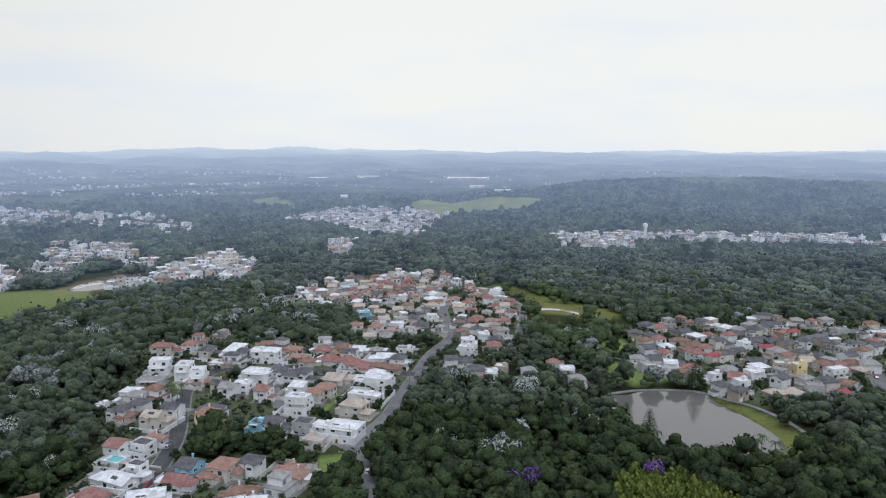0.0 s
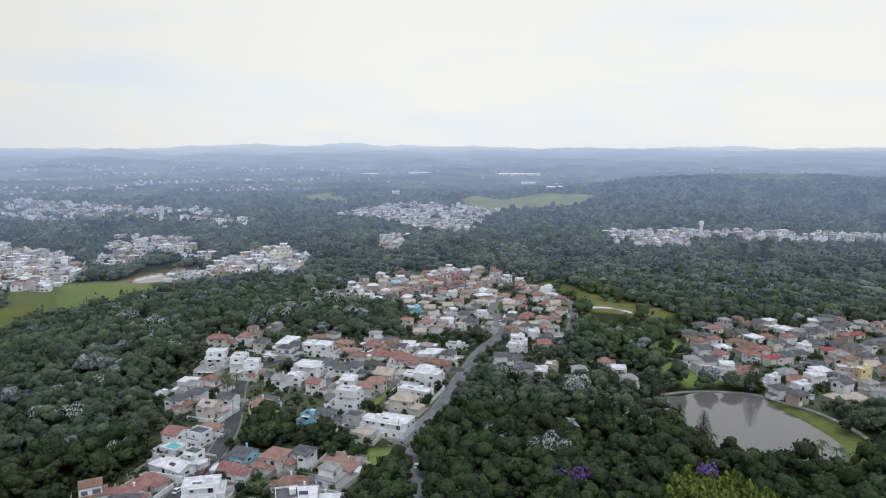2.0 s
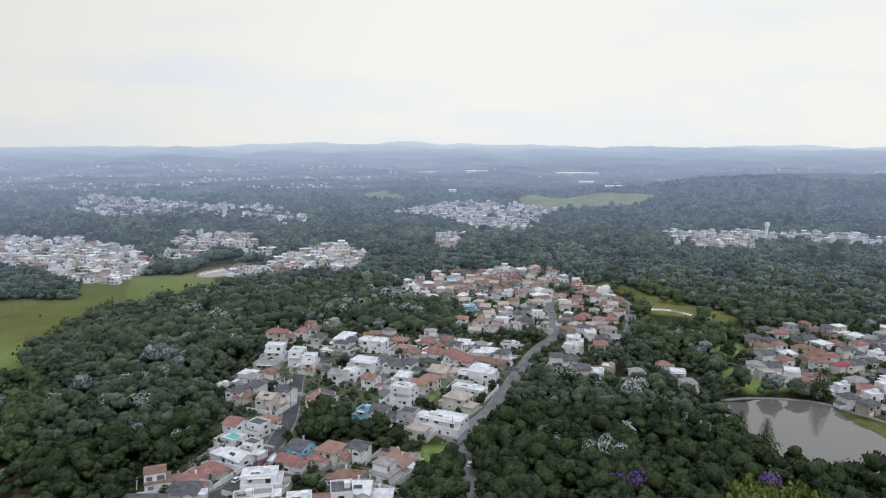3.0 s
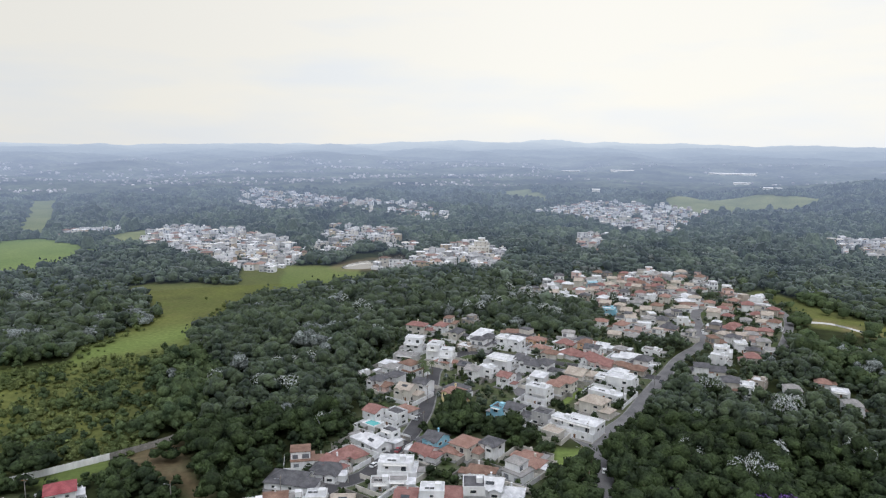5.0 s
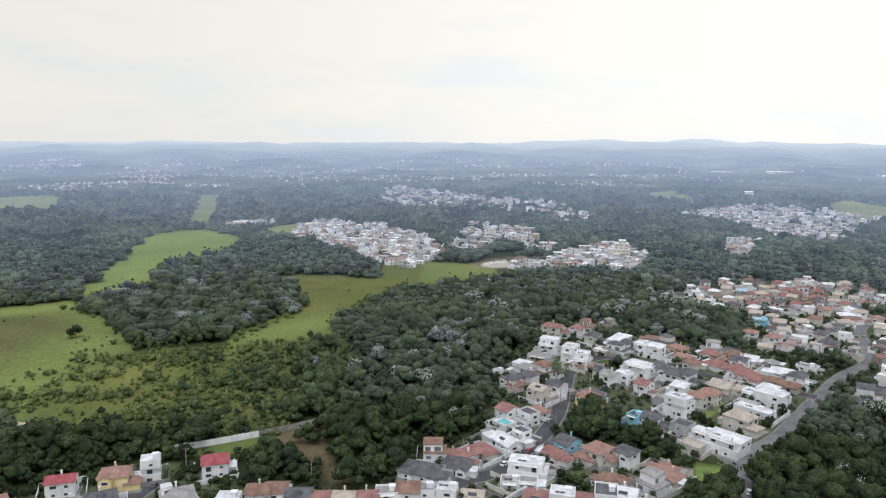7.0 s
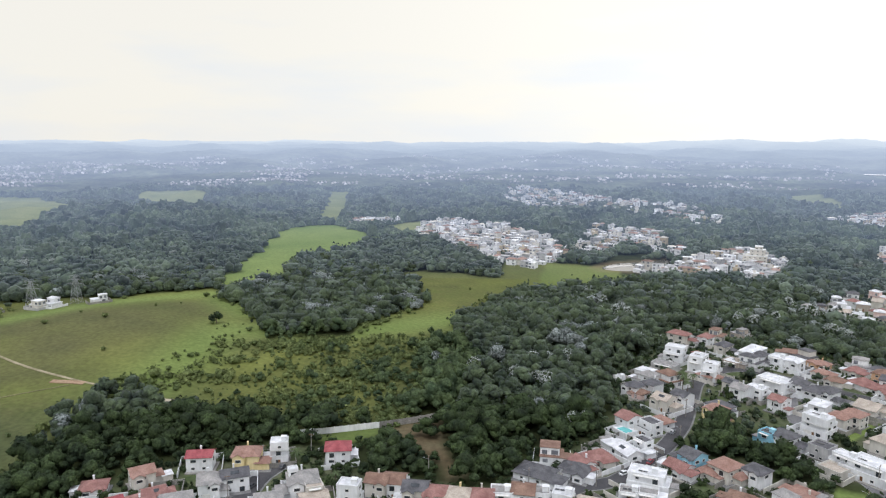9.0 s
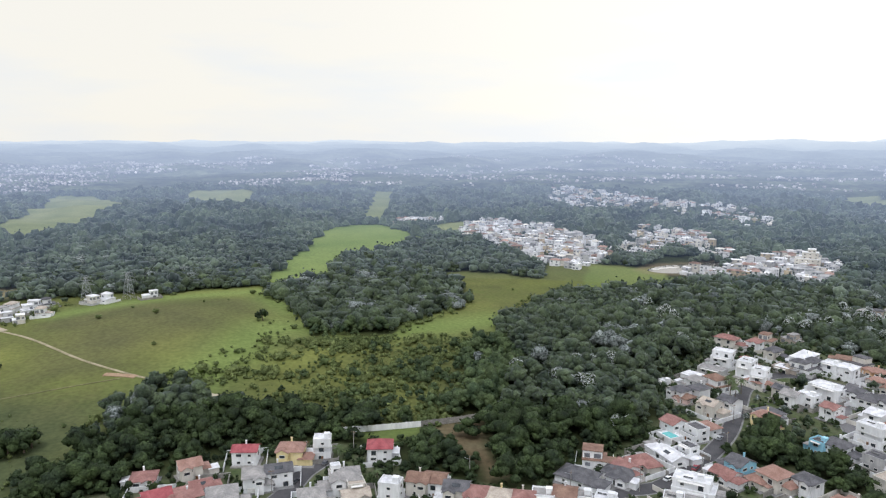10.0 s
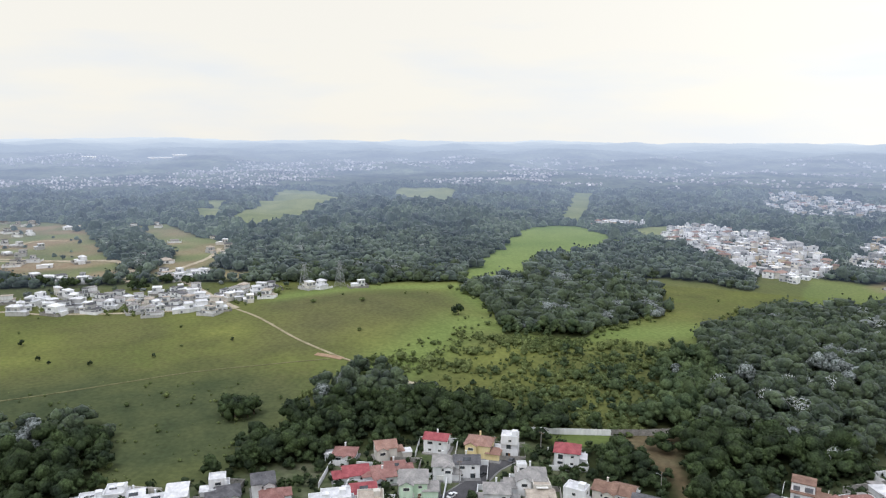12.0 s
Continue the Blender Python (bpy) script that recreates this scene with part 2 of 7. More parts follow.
def ground_material(name, hazed=False):
    """Forest floor, meadow, bright pasture, house plots and bare earth, laid out by the sheet's cover attributes."""
    m = bpy.data.materials.new(name)
    m.use_nodes = True
    n, l = m.node_tree.nodes, m.node_tree.links
    b = n["Principled BSDF"]
    b.inputs["Roughness"].default_value, b.inputs["Specular IOR Level"].default_value = 0.95, 0.05
    geo = n.new("ShaderNodeNewGeometry")

    def noise_tex(size, detail=4.0):
        t = n.new("ShaderNodeTexNoise")
        t.inputs["Scale"].default_value, t.inputs["Detail"].default_value = 1.0 / size, detail
        l.new(geo.outputs["Position"], t.inputs["Vector"])
        r = n.new("ShaderNodeMapRange")
        r.inputs["From Min"].default_value, r.inputs["From Max"].default_value = 0.33, 0.67
        l.new(t.outputs["Fac"], r.inputs["Value"])
        return r.outputs["Result"]

    def mixed(a, c, fac):
        k = n.new("ShaderNodeMix")
        k.data_type = "RGBA"
        for side, v in (("A", a), ("B", c)):
            if isinstance(v, tuple):
                k.inputs[side].default_value = (*v, 1)
            else:
                l.new(v, k.inputs[side])
        l.new(fac, k.inputs["Factor"])
        return k.outputs["Result"]

    def n_scale(value, k):
        g = n.new("ShaderNodeMath")
        g.operation = "MULTIPLY"
        g.inputs[1].default_value = k
        l.new(value, g.inputs[0])
        return g.outputs["Value"]

    cover = n.new("ShaderNodeAttribute")
    cover.attribute_name = "cover"
    parts = n.new("ShaderNodeSeparateColor")
    l.new(cover.outputs["Color"], parts.inputs["Color"])
    bare = n.new("ShaderNodeAttribute")
    bare.attribute_name = "bare"
    hazed_field = n.new("ShaderNodeAttribute")
    hazed_field.attribute_name = "pale"
    wide, mid, small = noise_tex(60), noise_tex(14), noise_tex(2.2)
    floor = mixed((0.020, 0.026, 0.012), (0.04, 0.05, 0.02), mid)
    meadow = mixed(mixed(mixed((0.074, 0.092, 0.034), (0.132, 0.120, 0.062), wide), (0.086, 0.108, 0.038), noise_tex(9, 6)), (0.202, 0.222, 0.060), noise_tex(120, 9))
    meadow = mixed(meadow, (0.050, 0.060, 0.030), n_scale(noise_tex(30, 9), 0.6))
    pasture = mixed((0.135, 0.190, 0.058), (0.185, 0.240, 0.076), wide)
    plot = mixed(mixed((0.045, 0.070, 0.028), (0.075, 0.105, 0.040), small), mixed((0.17, 0.155, 0.12), (0.11, 0.115, 0.085), wide), n_scale(noise_tex(9, 5), 0.65))
    soil = mixed((0.25, 0.165, 0.105), (0.27, 0.215, 0.145), mid)
    # olive-brown rough grass with cloud shade painted into its colour
    shaded_rough = mixed((0.044, 0.060, 0.031), (0.072, 0.088, 0.042), mid)
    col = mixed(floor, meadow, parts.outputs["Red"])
    # brown grass patches together with painted shading of the dome
    brown_shade = n.new("ShaderNodeAttribute")
    brown_shade.attribute_name = "brown_shade"
    col = mixed(col, mixed((0.092, 0.093, 0.048), (0.128, 0.126, 0.058), noise_tex(22, 6)), brown_shade.outputs["Fac"])
    col = mixed(col, shaded_rough, cover.outputs["Alpha"])
    col = mixed(col, pasture, parts.outputs["Green"])
    # far fields: own yellow-green with haze lightened into the base colour
    col = mixed(col, mixed((0.150, 0.178, 0.078), (0.225, 0.245, 0.115), noise_tex(45)), hazed_field.outputs["Fac"])
    col = mixed(col, plot, parts.outputs["Blue"])
    col = mixed(col, soil, bare.outputs["Fac"])
    r = n.new("ShaderNodeMapRange")
    r.inputs["To Min"].default_value, r.inputs["To Max"].default_value = 0.84, 1.16
    l.new(noise_tex(2.4, 8), r.inputs["Value"])
    tone = n.new("ShaderNodeVectorMath")
    tone.operation = "SCALE"
    l.new(col, tone.inputs[0])
    l.new(r.outputs["Result"], tone.inputs["Scale"])
    l.new(tone.outputs["Vector"], b.inputs["Base Color"])
    bump = n.new("ShaderNodeBump")
    bump.inputs["Strength"].default_value, bump.inputs["Distance"].default_value = 0.35, 0.2
    l.new(small, bump.inputs["Height"])
    l.new(bump.outputs["Normal"], b.inputs["Normal"])
    # far ground glows with painted haze
    if hazed:
        painted_haze(n, l, tone.outputs["Vector"], b)
    return m


GROUND = ground_material("ground_cover")
HAZED_GROUND = ground_material("hazed_ground_cover", True)


# ---- mesh helpers ----
def big_mesh(name, verts, tris, material, smooth=True):
    """One mesh object out of arrays of vertices and triangles."""
    me = bpy.data.meshes.new(name)
    me.vertices.add(len(verts))
    me.vertices.foreach_set("co", np.asarray(verts, np.float32).ravel())
    k = tris.shape[1]
    me.loops.add(tris.size)
    me.polygons.add(len(tris))
    me.loops.foreach_set("vertex_index", tris.astype(np.int32).ravel())
    me.polygons.foreach_set("loop_start", np.arange(0, tris.size, k, dtype=np.int32))
    me.polygons.foreach_set("use_smooth", np.full(len(tris), smooth))
    me.update(calc_edges=True)
    for mt in (material if isinstance(material, (list, tuple)) else [material]):
        me.materials.append(mt)
    return new(name, me)


class Shape:
    """Vertices and faces gathered into one mesh."""

    def __init__(self):
        self.v, self.f = [], []

    def box(self, x0, x1, y0, y1, z0, z1):
        b = len(self.v)
        self.v += [(x0, y0, z0), (x1, y0, z0), (x1, y1, z0), (x0, y1, z0), (x0, y0, z1), (x1, y0, z1), (x1, y1, z1), (x0, y1, z1)]
        self.f += [tuple(b + i for i in q) for q in ((3, 2, 1, 0), (4, 5, 6, 7), (0, 1, 5, 4), (1, 2, 6, 5), (2, 3, 7, 6), (3, 0, 4, 7))]
        return self

    def solid(self, verts, faces):
        b = len(self.v)
        self.v += verts
        self.f += [tuple(b + i for i in q) for q in faces]
        return self

    def rod(self, a, c, r0, r1, sides=6):
        a, c = Vector(a), Vector(c)
        d = (c - a).normalized()
        u = d.orthogonal().normalized()
        w = d.cross(u)
        b = len(self.v)
        for p, r in ((a, r0), (c, r1)):
            for i in range(sides):
                t = 2 * math.pi * i / sides
                self.v.append(tuple(p + (u * math.cos(t) + w * math.sin(t)) * r))
        self.f += [(b + i, b + (i + 1) % sides, b + sides + (i + 1) % sides, b + sides + i) for i in range(sides)]
        self.f += [tuple(b + i for i in reversed(range(sides))), tuple(b + sides + i for i in range(sides))]
        return self

    def mesh(self, name, material):
        me = bpy.data.meshes.new(name)
        me.from_pydata(self.v, [], self.f)
        me.materials.append(material)
        me.update()
        return me


def part(name, shape, material, parent, label=""):
    """One mesh object under a thing or a part; shape is a Shape or a finished mesh."""
    me = shape.mesh(name, material) if isinstance(shape, Shape) else shape
    ob = new(name, me)
    ob.parent = parent
    return tagged(ob, label)


def smooth(a):
    a = np.clip(a, 0, 1)
    return a * a * (3 - 2 * a)


def waves(x, y, size, seed):
    """Soft, seeded unevenness between about -1 and 1."""
    rng = np.random.RandomState(seed)
    s = 0
    for k in range(7):
        a, p, q = rng.uniform(0, math.pi * 2), rng.uniform(0, 6.28), rng.uniform(0.6, 1.9)
        s = s + np.sin((x * math.cos(a) + y * math.sin(a)) * 6.28 * q / size + p) / (0.6 + q)
    return s / 2.6


# ---- the plan: outlines of the open land, in metres ----
MEADOW = [(-640, -190), (-560, -40), (-490, 103), (-541, 158), (-524, 224), (-500, 295), (-459, 281), (-388, 265), (-344, 237), (-331, 255),
          (-323, 271), (-318, 307), (-300, 356), (-284, 319), (-282, 277), (-302, 249), (-308, 207), (-315, 173), (-292, 144), (-325, 135),
          (-312, 106), (-272, 83), (-266, 60), (-239, 52), (-250, 10), (-300, 15), (-330, -20), (-330, -190)]
PASTURE = [(-506, 301), (-564, 352), (-634, 432), (-722, 518), (-758, 585), (-745, 632), (-680, 612), (-594, 582), (-572, 505), (-562, 436), (-488, 344), (-483, 302)]
MEADOW_MID = [(-404, 553), (-358, 592), (-300, 600), (-299, 488), (-315, 418), (-295, 366), (-273, 328), (-285, 281), (-310, 259),
              (-330, 295), (-340, 358), (-366, 397), (-439, 440), (-434, 471), (-362, 487)]
SCRUB = [(-341, 142), (-345, 214), (-340, 250), (-308, 280), (-273, 328), (-251, 273), (-216, 235), (-204, 201), (-253, 164), (-325, 135)]
BARE_LOT = [(-203, 197), (-195, 218), (-185, 211), (-177, 201), (-163, 193), (-150, 186), (-154, 179), (-171, 190), (-185, 190)]
FENCE_LAWN = [(-223, 168), (-208, 195), (-199, 193), (-204, 170)]
ESTATE = [(-162, 317), (-172, 382), (-184, 438), (-139, 449), (-89, 432), (-63, 443), (-18, 417), (-10, 381), (-22, 324), (-26, 289),
          (-30, 269), (-55, 274), (-84, 299), (-104, 300), (-102, 281), (-92, 246), (-76, 270), (-66, 245), (-50, 240), (-48, 213),
          (-139, 174), (-139, 209), (-134, 238), (-140, 275)]
CLOSE = [(-245, 20), (-240, 80), (-240, 110), (-228, 150), (-205, 170), (-185, 160), (-160, 172), (-130, 185), (-60, 200), (-60, 150), (-200, 20)]
FAR_RISE = [(-134, 535), (-113, 627), (-45, 680), (3, 665), (40, 610), (62, 560), (54, 473), (45, 420), (2, 424), (-15, 437), (-53, 450), (-62, 500)]
LAKE_ESTATE = [(112, 470), (197, 490), (300, 480), (330, 430), (225, 330), (182, 329), (151, 318), (127, 346), (114, 378)]
LAKE = [(82, 333), (90, 334), (99, 339), (113, 341), (122, 340), (129, 336), (130, 322), (135, 309), (138, 298), (140, 285), (139, 273), (134, 265), (126, 256), (117, 259), (108, 261), (98, 266), (88, 274), (81, 286), (79, 303), (79, 320)]
LAKE_LAWN = [(128, 331), (143, 316), (150, 299), (154, 282), (155, 271), (142, 262), (129, 250), (114, 250), (124, 268), (138, 277), (138, 286), (134, 308)]
LAWN_A = [(90, 386), (108, 385), (121, 357), (101, 346), (86, 360)]
LAWN_B = [(95, 428), (114, 438), (117, 415), (96, 402)]
GRASS_LOT = [(-47, 243), (-49, 265), (-37, 269), (-33, 245)]
LAWN_C = [(-59, 314), (-55, 345), (-48, 342), (-53, 309)]
FAR_LAWN = [(-366, 576), (-318, 605), (-262, 548), (-285, 497), (-310, 470)]
POND = [(-318, 590), (-321, 612), (-314, 634), (-300, 652), (-296, 676), (-284, 668), (-279, 643), (-281, 613), (-292, 594), (-305, 586)]
POND_GLINT = [(-317, 594), (-319, 604), (-315, 614), (-308, 622), (-302, 620), (-308, 612), (-311, 604), (-312, 597)]
STREAM_MEADOW = [(20, 590), (60, 560), (75, 510), (125, 480), (135, 510), (90, 560), (50, 620)]
STREAM_POOL = [(69, 521), (76, 523), (85, 522), (92, 517), (99, 509), (107, 500), (108, 496), (102, 499), (95, 508), (88, 515), (80, 518), (73, 517)]
PLOTS = [(-1173, -97), (-1133, -16), (-1081, 18), (-1028, 42), (-900, 48), (-767, 52), (-687, 55), (-643, 50), (-693, -62)]
PLOTS_B = [(-1008, 84), (-1018, 145), (-872, 157), (-810, 178), (-723, 162), (-662, 128), (-613, 158), (-589, 144), (-636, 70), (-695, 90), (-734, 109), (-872, 104)]
PLOTS_C = [(-651, -66), (-617, 47), (-612, 81), (-537, 225), (-515, 220), (-529, 155), (-492, 120), (-494, 78), (-562, -58)]
# rough near meadow, painted darker for the cloud shade on it
SHADED_ROUGH = [(-400, -190), (-385, 20), (-352, 75), (-318, 98), (-268, 88), (-236, 62), (-246, 8), (-290, -20), (-330, -190)]
POND_VIEW = [(-307, 557), (-332, 613), (-343, 665), (-318, 705), (-276, 619), (-257, 546), (-269, 521)]
POOL_VIEW = [(45, 470), (62, 560), (125, 520), (130, 470), (90, 452)]
FAR_STRIP = [(-805, 640), (-1222, 1018), (-1185, 1048), (-745, 640)]
FIELD_D = [(-65, 1386), (-18, 1580), (144, 1452), (234, 1492), (172, 1323), (114, 1304), (26, 1235), (-47, 1273)]
FIELD_E = [(-512, 1715), (-480, 1783), (-340, 1542), (-257, 1379), (-282, 1328), (-415, 1536)]
FIELD_H = [(-896, 1451), (-931, 1582), (-906, 1681), (-820, 1504), (-849, 1417)]
FIELD_I = [(-1030, 186), (-1290, 250), (-1283, 288), (-1071, 229), (-1004, 203)]
FIELD_F = [(-946, 216), (-1078, 268), (-1336, 375), (-1547, 461), (-1504, 524), (-1150, 464), (-1067, 382), (-953, 315), (-886, 262), (-881, 225)]
FIELD_G = [(-1341, 626), (-1403, 696), (-1425, 794), (-1009, 614), (-922, 523), (-1195, 605)]
TOWN_A = [(-261, 1142), (-194, 1400), (-20, 1300), (10, 1217), (-41, 915), (-100, 950), (-158, 1058)]
TOWN_B = [(-287, 575), (-275, 660), (-245, 790), (-190, 715), (-180, 655), (-230, 600)]
TOWN_C = [(-620, 665), (-682, 785), (-571, 770), (-450, 710), (-372, 605), (-364, 545), (-402, 538), (-560, 628)]
TOWN_D = [(-420, 720), (-484, 875), (-410, 870), (-304, 742), (-291, 690), (-330, 712), (-362, 735), (-360, 640), (-396, 660)]
TOWN_E = [(-860, 1160), (-992, 1400), (-680, 1215), (-552, 1180), (-530, 1228), (-352, 1008), (-358, 940), (-460, 1010), (-575, 1035), (-680, 1000)]
TOWN_F = [(135, 848), (158, 950), (261, 935), (252, 905), (311, 932), (461, 918), (560, 880), (620, 860), (612, 838), (534, 850), (415, 866), (323, 866), (292, 894), (241, 868), (183, 828)]
TOWN_H = [(-127, 790), (-136, 905), (-118, 905), (-104, 844), (-105, 769)]
GREEN_BELT = [(40, 602), (84, 600), (125, 500), (120, 438), (95, 372), (66, 385), (58, 437), (52, 482), (66, 540)]
TOWN_G = [(-744, 652), (-760, 735), (-705, 700), (-705, 640)]
FIELD_J = [(-690, 668), (-706, 768), (-652, 738), (-588, 645), (-615, 622)]

GROVE = [(60, 235), (72, 242), (81, 240), (88, 230), (98, 222), (94, 207), (54, 207)]
CLEARING = [(-363, 105), (-311, 106), (-327, 139), (-297, 153), (-268, 165), (-257, 207), (-283, 234), (-330, 230), (-373, 178), (-384, 132)]
MOUNDS = [(-1129, 344, 130, 11), (-818, 439, 160, 9), (64, 1462, 150, 8), (-369, 1561, 110, 8), (-1265, 679, 120, 6), (-917, 1579, 100, 6)]


def inside(poly, x, y):
    """Signed distance to an outline, positive inside."""
    p = np.array(poly, float)
    d = np.full(np.shape(x), 1e9)
    odd = np.zeros(np.shape(x), bool)
    for (ax, ay), (bx, by) in zip(p, np.roll(p, -1, 0)):
        ex, ey = bx - ax, by - ay
        t = np.clip(((x - ax) * ex + (y - ay) * ey) / (ex * ex + ey * ey + 1e-9), 0, 1)
        d = np.minimum(d, np.hypot(x - ax - t * ex, y - ay - t * ey))
        cross = ((ay > y) != (by > y)) & (x < (bx - ax) * (y - ay) / (by - ay + 1e-12) + ax)
        odd ^= cross
    return np.where(odd, d, -d)


def along(points, x, y):
    """Distance to an open line."""
    d = np.full(np.shape(x), 1e9)
    for (ax, ay), (bx, by) in zip(points, points[1:]):
        ex, ey = bx - ax, by - ay
        t = np.clip(((x - ax) * ex + (y - ay) * ey) / (ex * ex + ey * ey + 1e-9), 0, 1)
        d = np.minimum(d, np.hypot(x - ax - t * ex, y - ay - t * ey))
    return d


def height(x, y):
    """The lie of the land."""
    x, y = np.asarray(x, float), np.asarray(y, float)
    r = np.hypot(x, y)
    z = 82 * smooth((r - 1700) / 3300)
    z = z + smooth((r - 1150) / 700) * (6 + 6 * smooth((r - 1500) / 2200)) * waves(x, y, 950, 11)
    z = z + smooth((r - 1500) / 1500) * 9 * waves(x, y, 420, 12)
    z = z + 15 * smooth((r - 1900) / 600) * (1 - smooth((r - 4000) / 700)) * waves(x, y, 640, 41)
    z = z + 40 * np.exp(-(along([(520, 1640), (800, 1530), (1400, 1250)], x, y) / 300) ** 2)
    z = z + 5 * np.exp(-(along([(150, 890), (260, 905), (420, 895), (600, 860)], x, y) / 60) ** 2)
    z = z + 9 * np.exp(-(along([(-980, 1330), (-760, 1285), (-540, 1100), (-380, 1070)], x, y) / 90) ** 2)
    z = z + 9 * np.exp(-((x + 430) ** 2 + (y - 190) ** 2) / 75.0 ** 2)
    if np.max(r) > 600:
        # wooded swells between the far villages
        open_land = np.maximum.reduce([inside(p, x, y) for p in (TOWN_A, TOWN_B, TOWN_C, TOWN_D, TOWN_E, TOWN_F, TOWN_G, TOWN_H, FIELD_J, PASTURE, FAR_STRIP, PLOTS, PLOTS_B, MEADOW)])
        band = smooth((r - 600) / 300) * (1 - smooth((r - 1500) / 500)) * smooth(-open_land / 110)
        z = z + band * (3 + 11 * waves(x, y, 300, 21) + 4 * waves(x, y, 120, 22))
        for mx, my, wide, rise in MOUNDS:
            z = z + rise * np.exp(-((x - mx) ** 2 + (y - my) ** 2) / wide ** 2)
    az = np.degrees(np.arctan2(-x, y))
    far = smooth((r - 4100) / 700)
    z = z + far * (20 * np.exp(-((az - 13) / 9) ** 2) + 13 * np.exp(-((az - 11.9) / 1.8) ** 2) + 4 * np.exp(-((az - 17) / 2) ** 2))
    return z


def at(x, y):
    return float(height(x, y))


# ---- ground: one sheet to the horizon ----
ROADS = [
    ("road_1", [(-25, 150), (-26, 231), (-32, 268), (-31, 288), (-25, 307), (-19, 341), (-12, 378), (-8, 400), (-3, 417), (4, 437), (4, 465), (0, 519), (5, 549), (-6, 600), (-30, 660)], 5.6, ASPHALT),
    ("road_2", [(-140, 150), (-118, 196), (-115, 208), (-109, 218), (-107, 246), (-111, 280), (-120, 312), (-128, 345), (-118, 375), (-70, 372), (-15, 366)], 6.5, DARK_ASPHALT),
    ("road_3", [(-170, 60), (-192, 112), (-197, 124), (-205, 137), (-208, 149)], 7.0, DARK_ASPHALT),
    ("road_4", [(215, 310), (222, 342), (236, 389), (205, 402), (231, 437), (264, 455), (320, 470)], 7.0, ASPHALT),
    ("road_5", [(-32, 268), (-55, 292), (-75, 318), (-88, 352), (-92, 400)], 6.0, ASPHALT),
    ("road_6", [(205, 402), (160, 385), (135, 420), (125, 455)], 6.0, ASPHALT),
    ("road_7", [(45, 430), (55, 480), (58, 540), (30, 600), (-6, 600)], 4.6, ASPHALT),
    ("road_8", [(-487, 111), (-511, 108), (-603, 97), (-643, 83), (-678, 110), (-716, 138), (-772, 161)], 5.0, PALE_DIRT),
    ("road_10", [(-740, -95), (-708, -38), (-690, -12), (-638, 45), (-640, 72)], 4.0, PALE_DIRT),
    ("road_11", [(-800, -45), (-786, -22), (-751, 20), (-740, 56), (-662, 63), (-625, 55)], 4.0, PALE_DIRT),
    ("road_12", [(-890, -60), (-871, -34), (-916, -13), (-904, 20)], 4.0, PALE_DIRT),
    ("road_13", [(-562, -60), (-556, -30), (-538, -9), (-519, 30), (-504, 72), (-491, 104)], 3.0, PALE_DIRT),
    ("road_9", [(-697, -54), (-666, 12), (-643, 67), (-701, 59), (-738, 52), (-771, -13), (-795, -60)], 5.0, PALE_DIRT),
]
PATHS = [
    ("path_1", [(-495, 108), (-458, 115), (-395, 122), (-353, 133), (-340, 138)], 1.5, PATH_DIRT),
    ("path_2", [(-375, -90), (-366, -24), (-366, 22), (-366, 59), (-357, 103), (-350, 128)], 0.7, GRASS_TRACK),
    ("path_3", [(-312, 148), (-300, 150), (-292, 156)], 3.0, PALE_DIRT),
    ("path_4", [(81, 335), (100, 341), (125, 339), (137, 327), (146, 317), (152, 301), (154, 286), (157, 270), (159, 244)], 2.4, PAVING),
    ("path_5", [(92, 430), (90, 412), (98, 398), (116, 372), (122, 350)], 1.8, PAVING),
    ("path_6", [(-361, 124), (-352, 131), (-347, 134)], 3.6, DIRT),
]


def ring_angles():
    fine = np.radians(np.arange(-38, 100.01, 0.42))
    rest = np.radians(np.linspace(100, 322, 56))[1:-1]
    return np.concatenate([fine, rest])


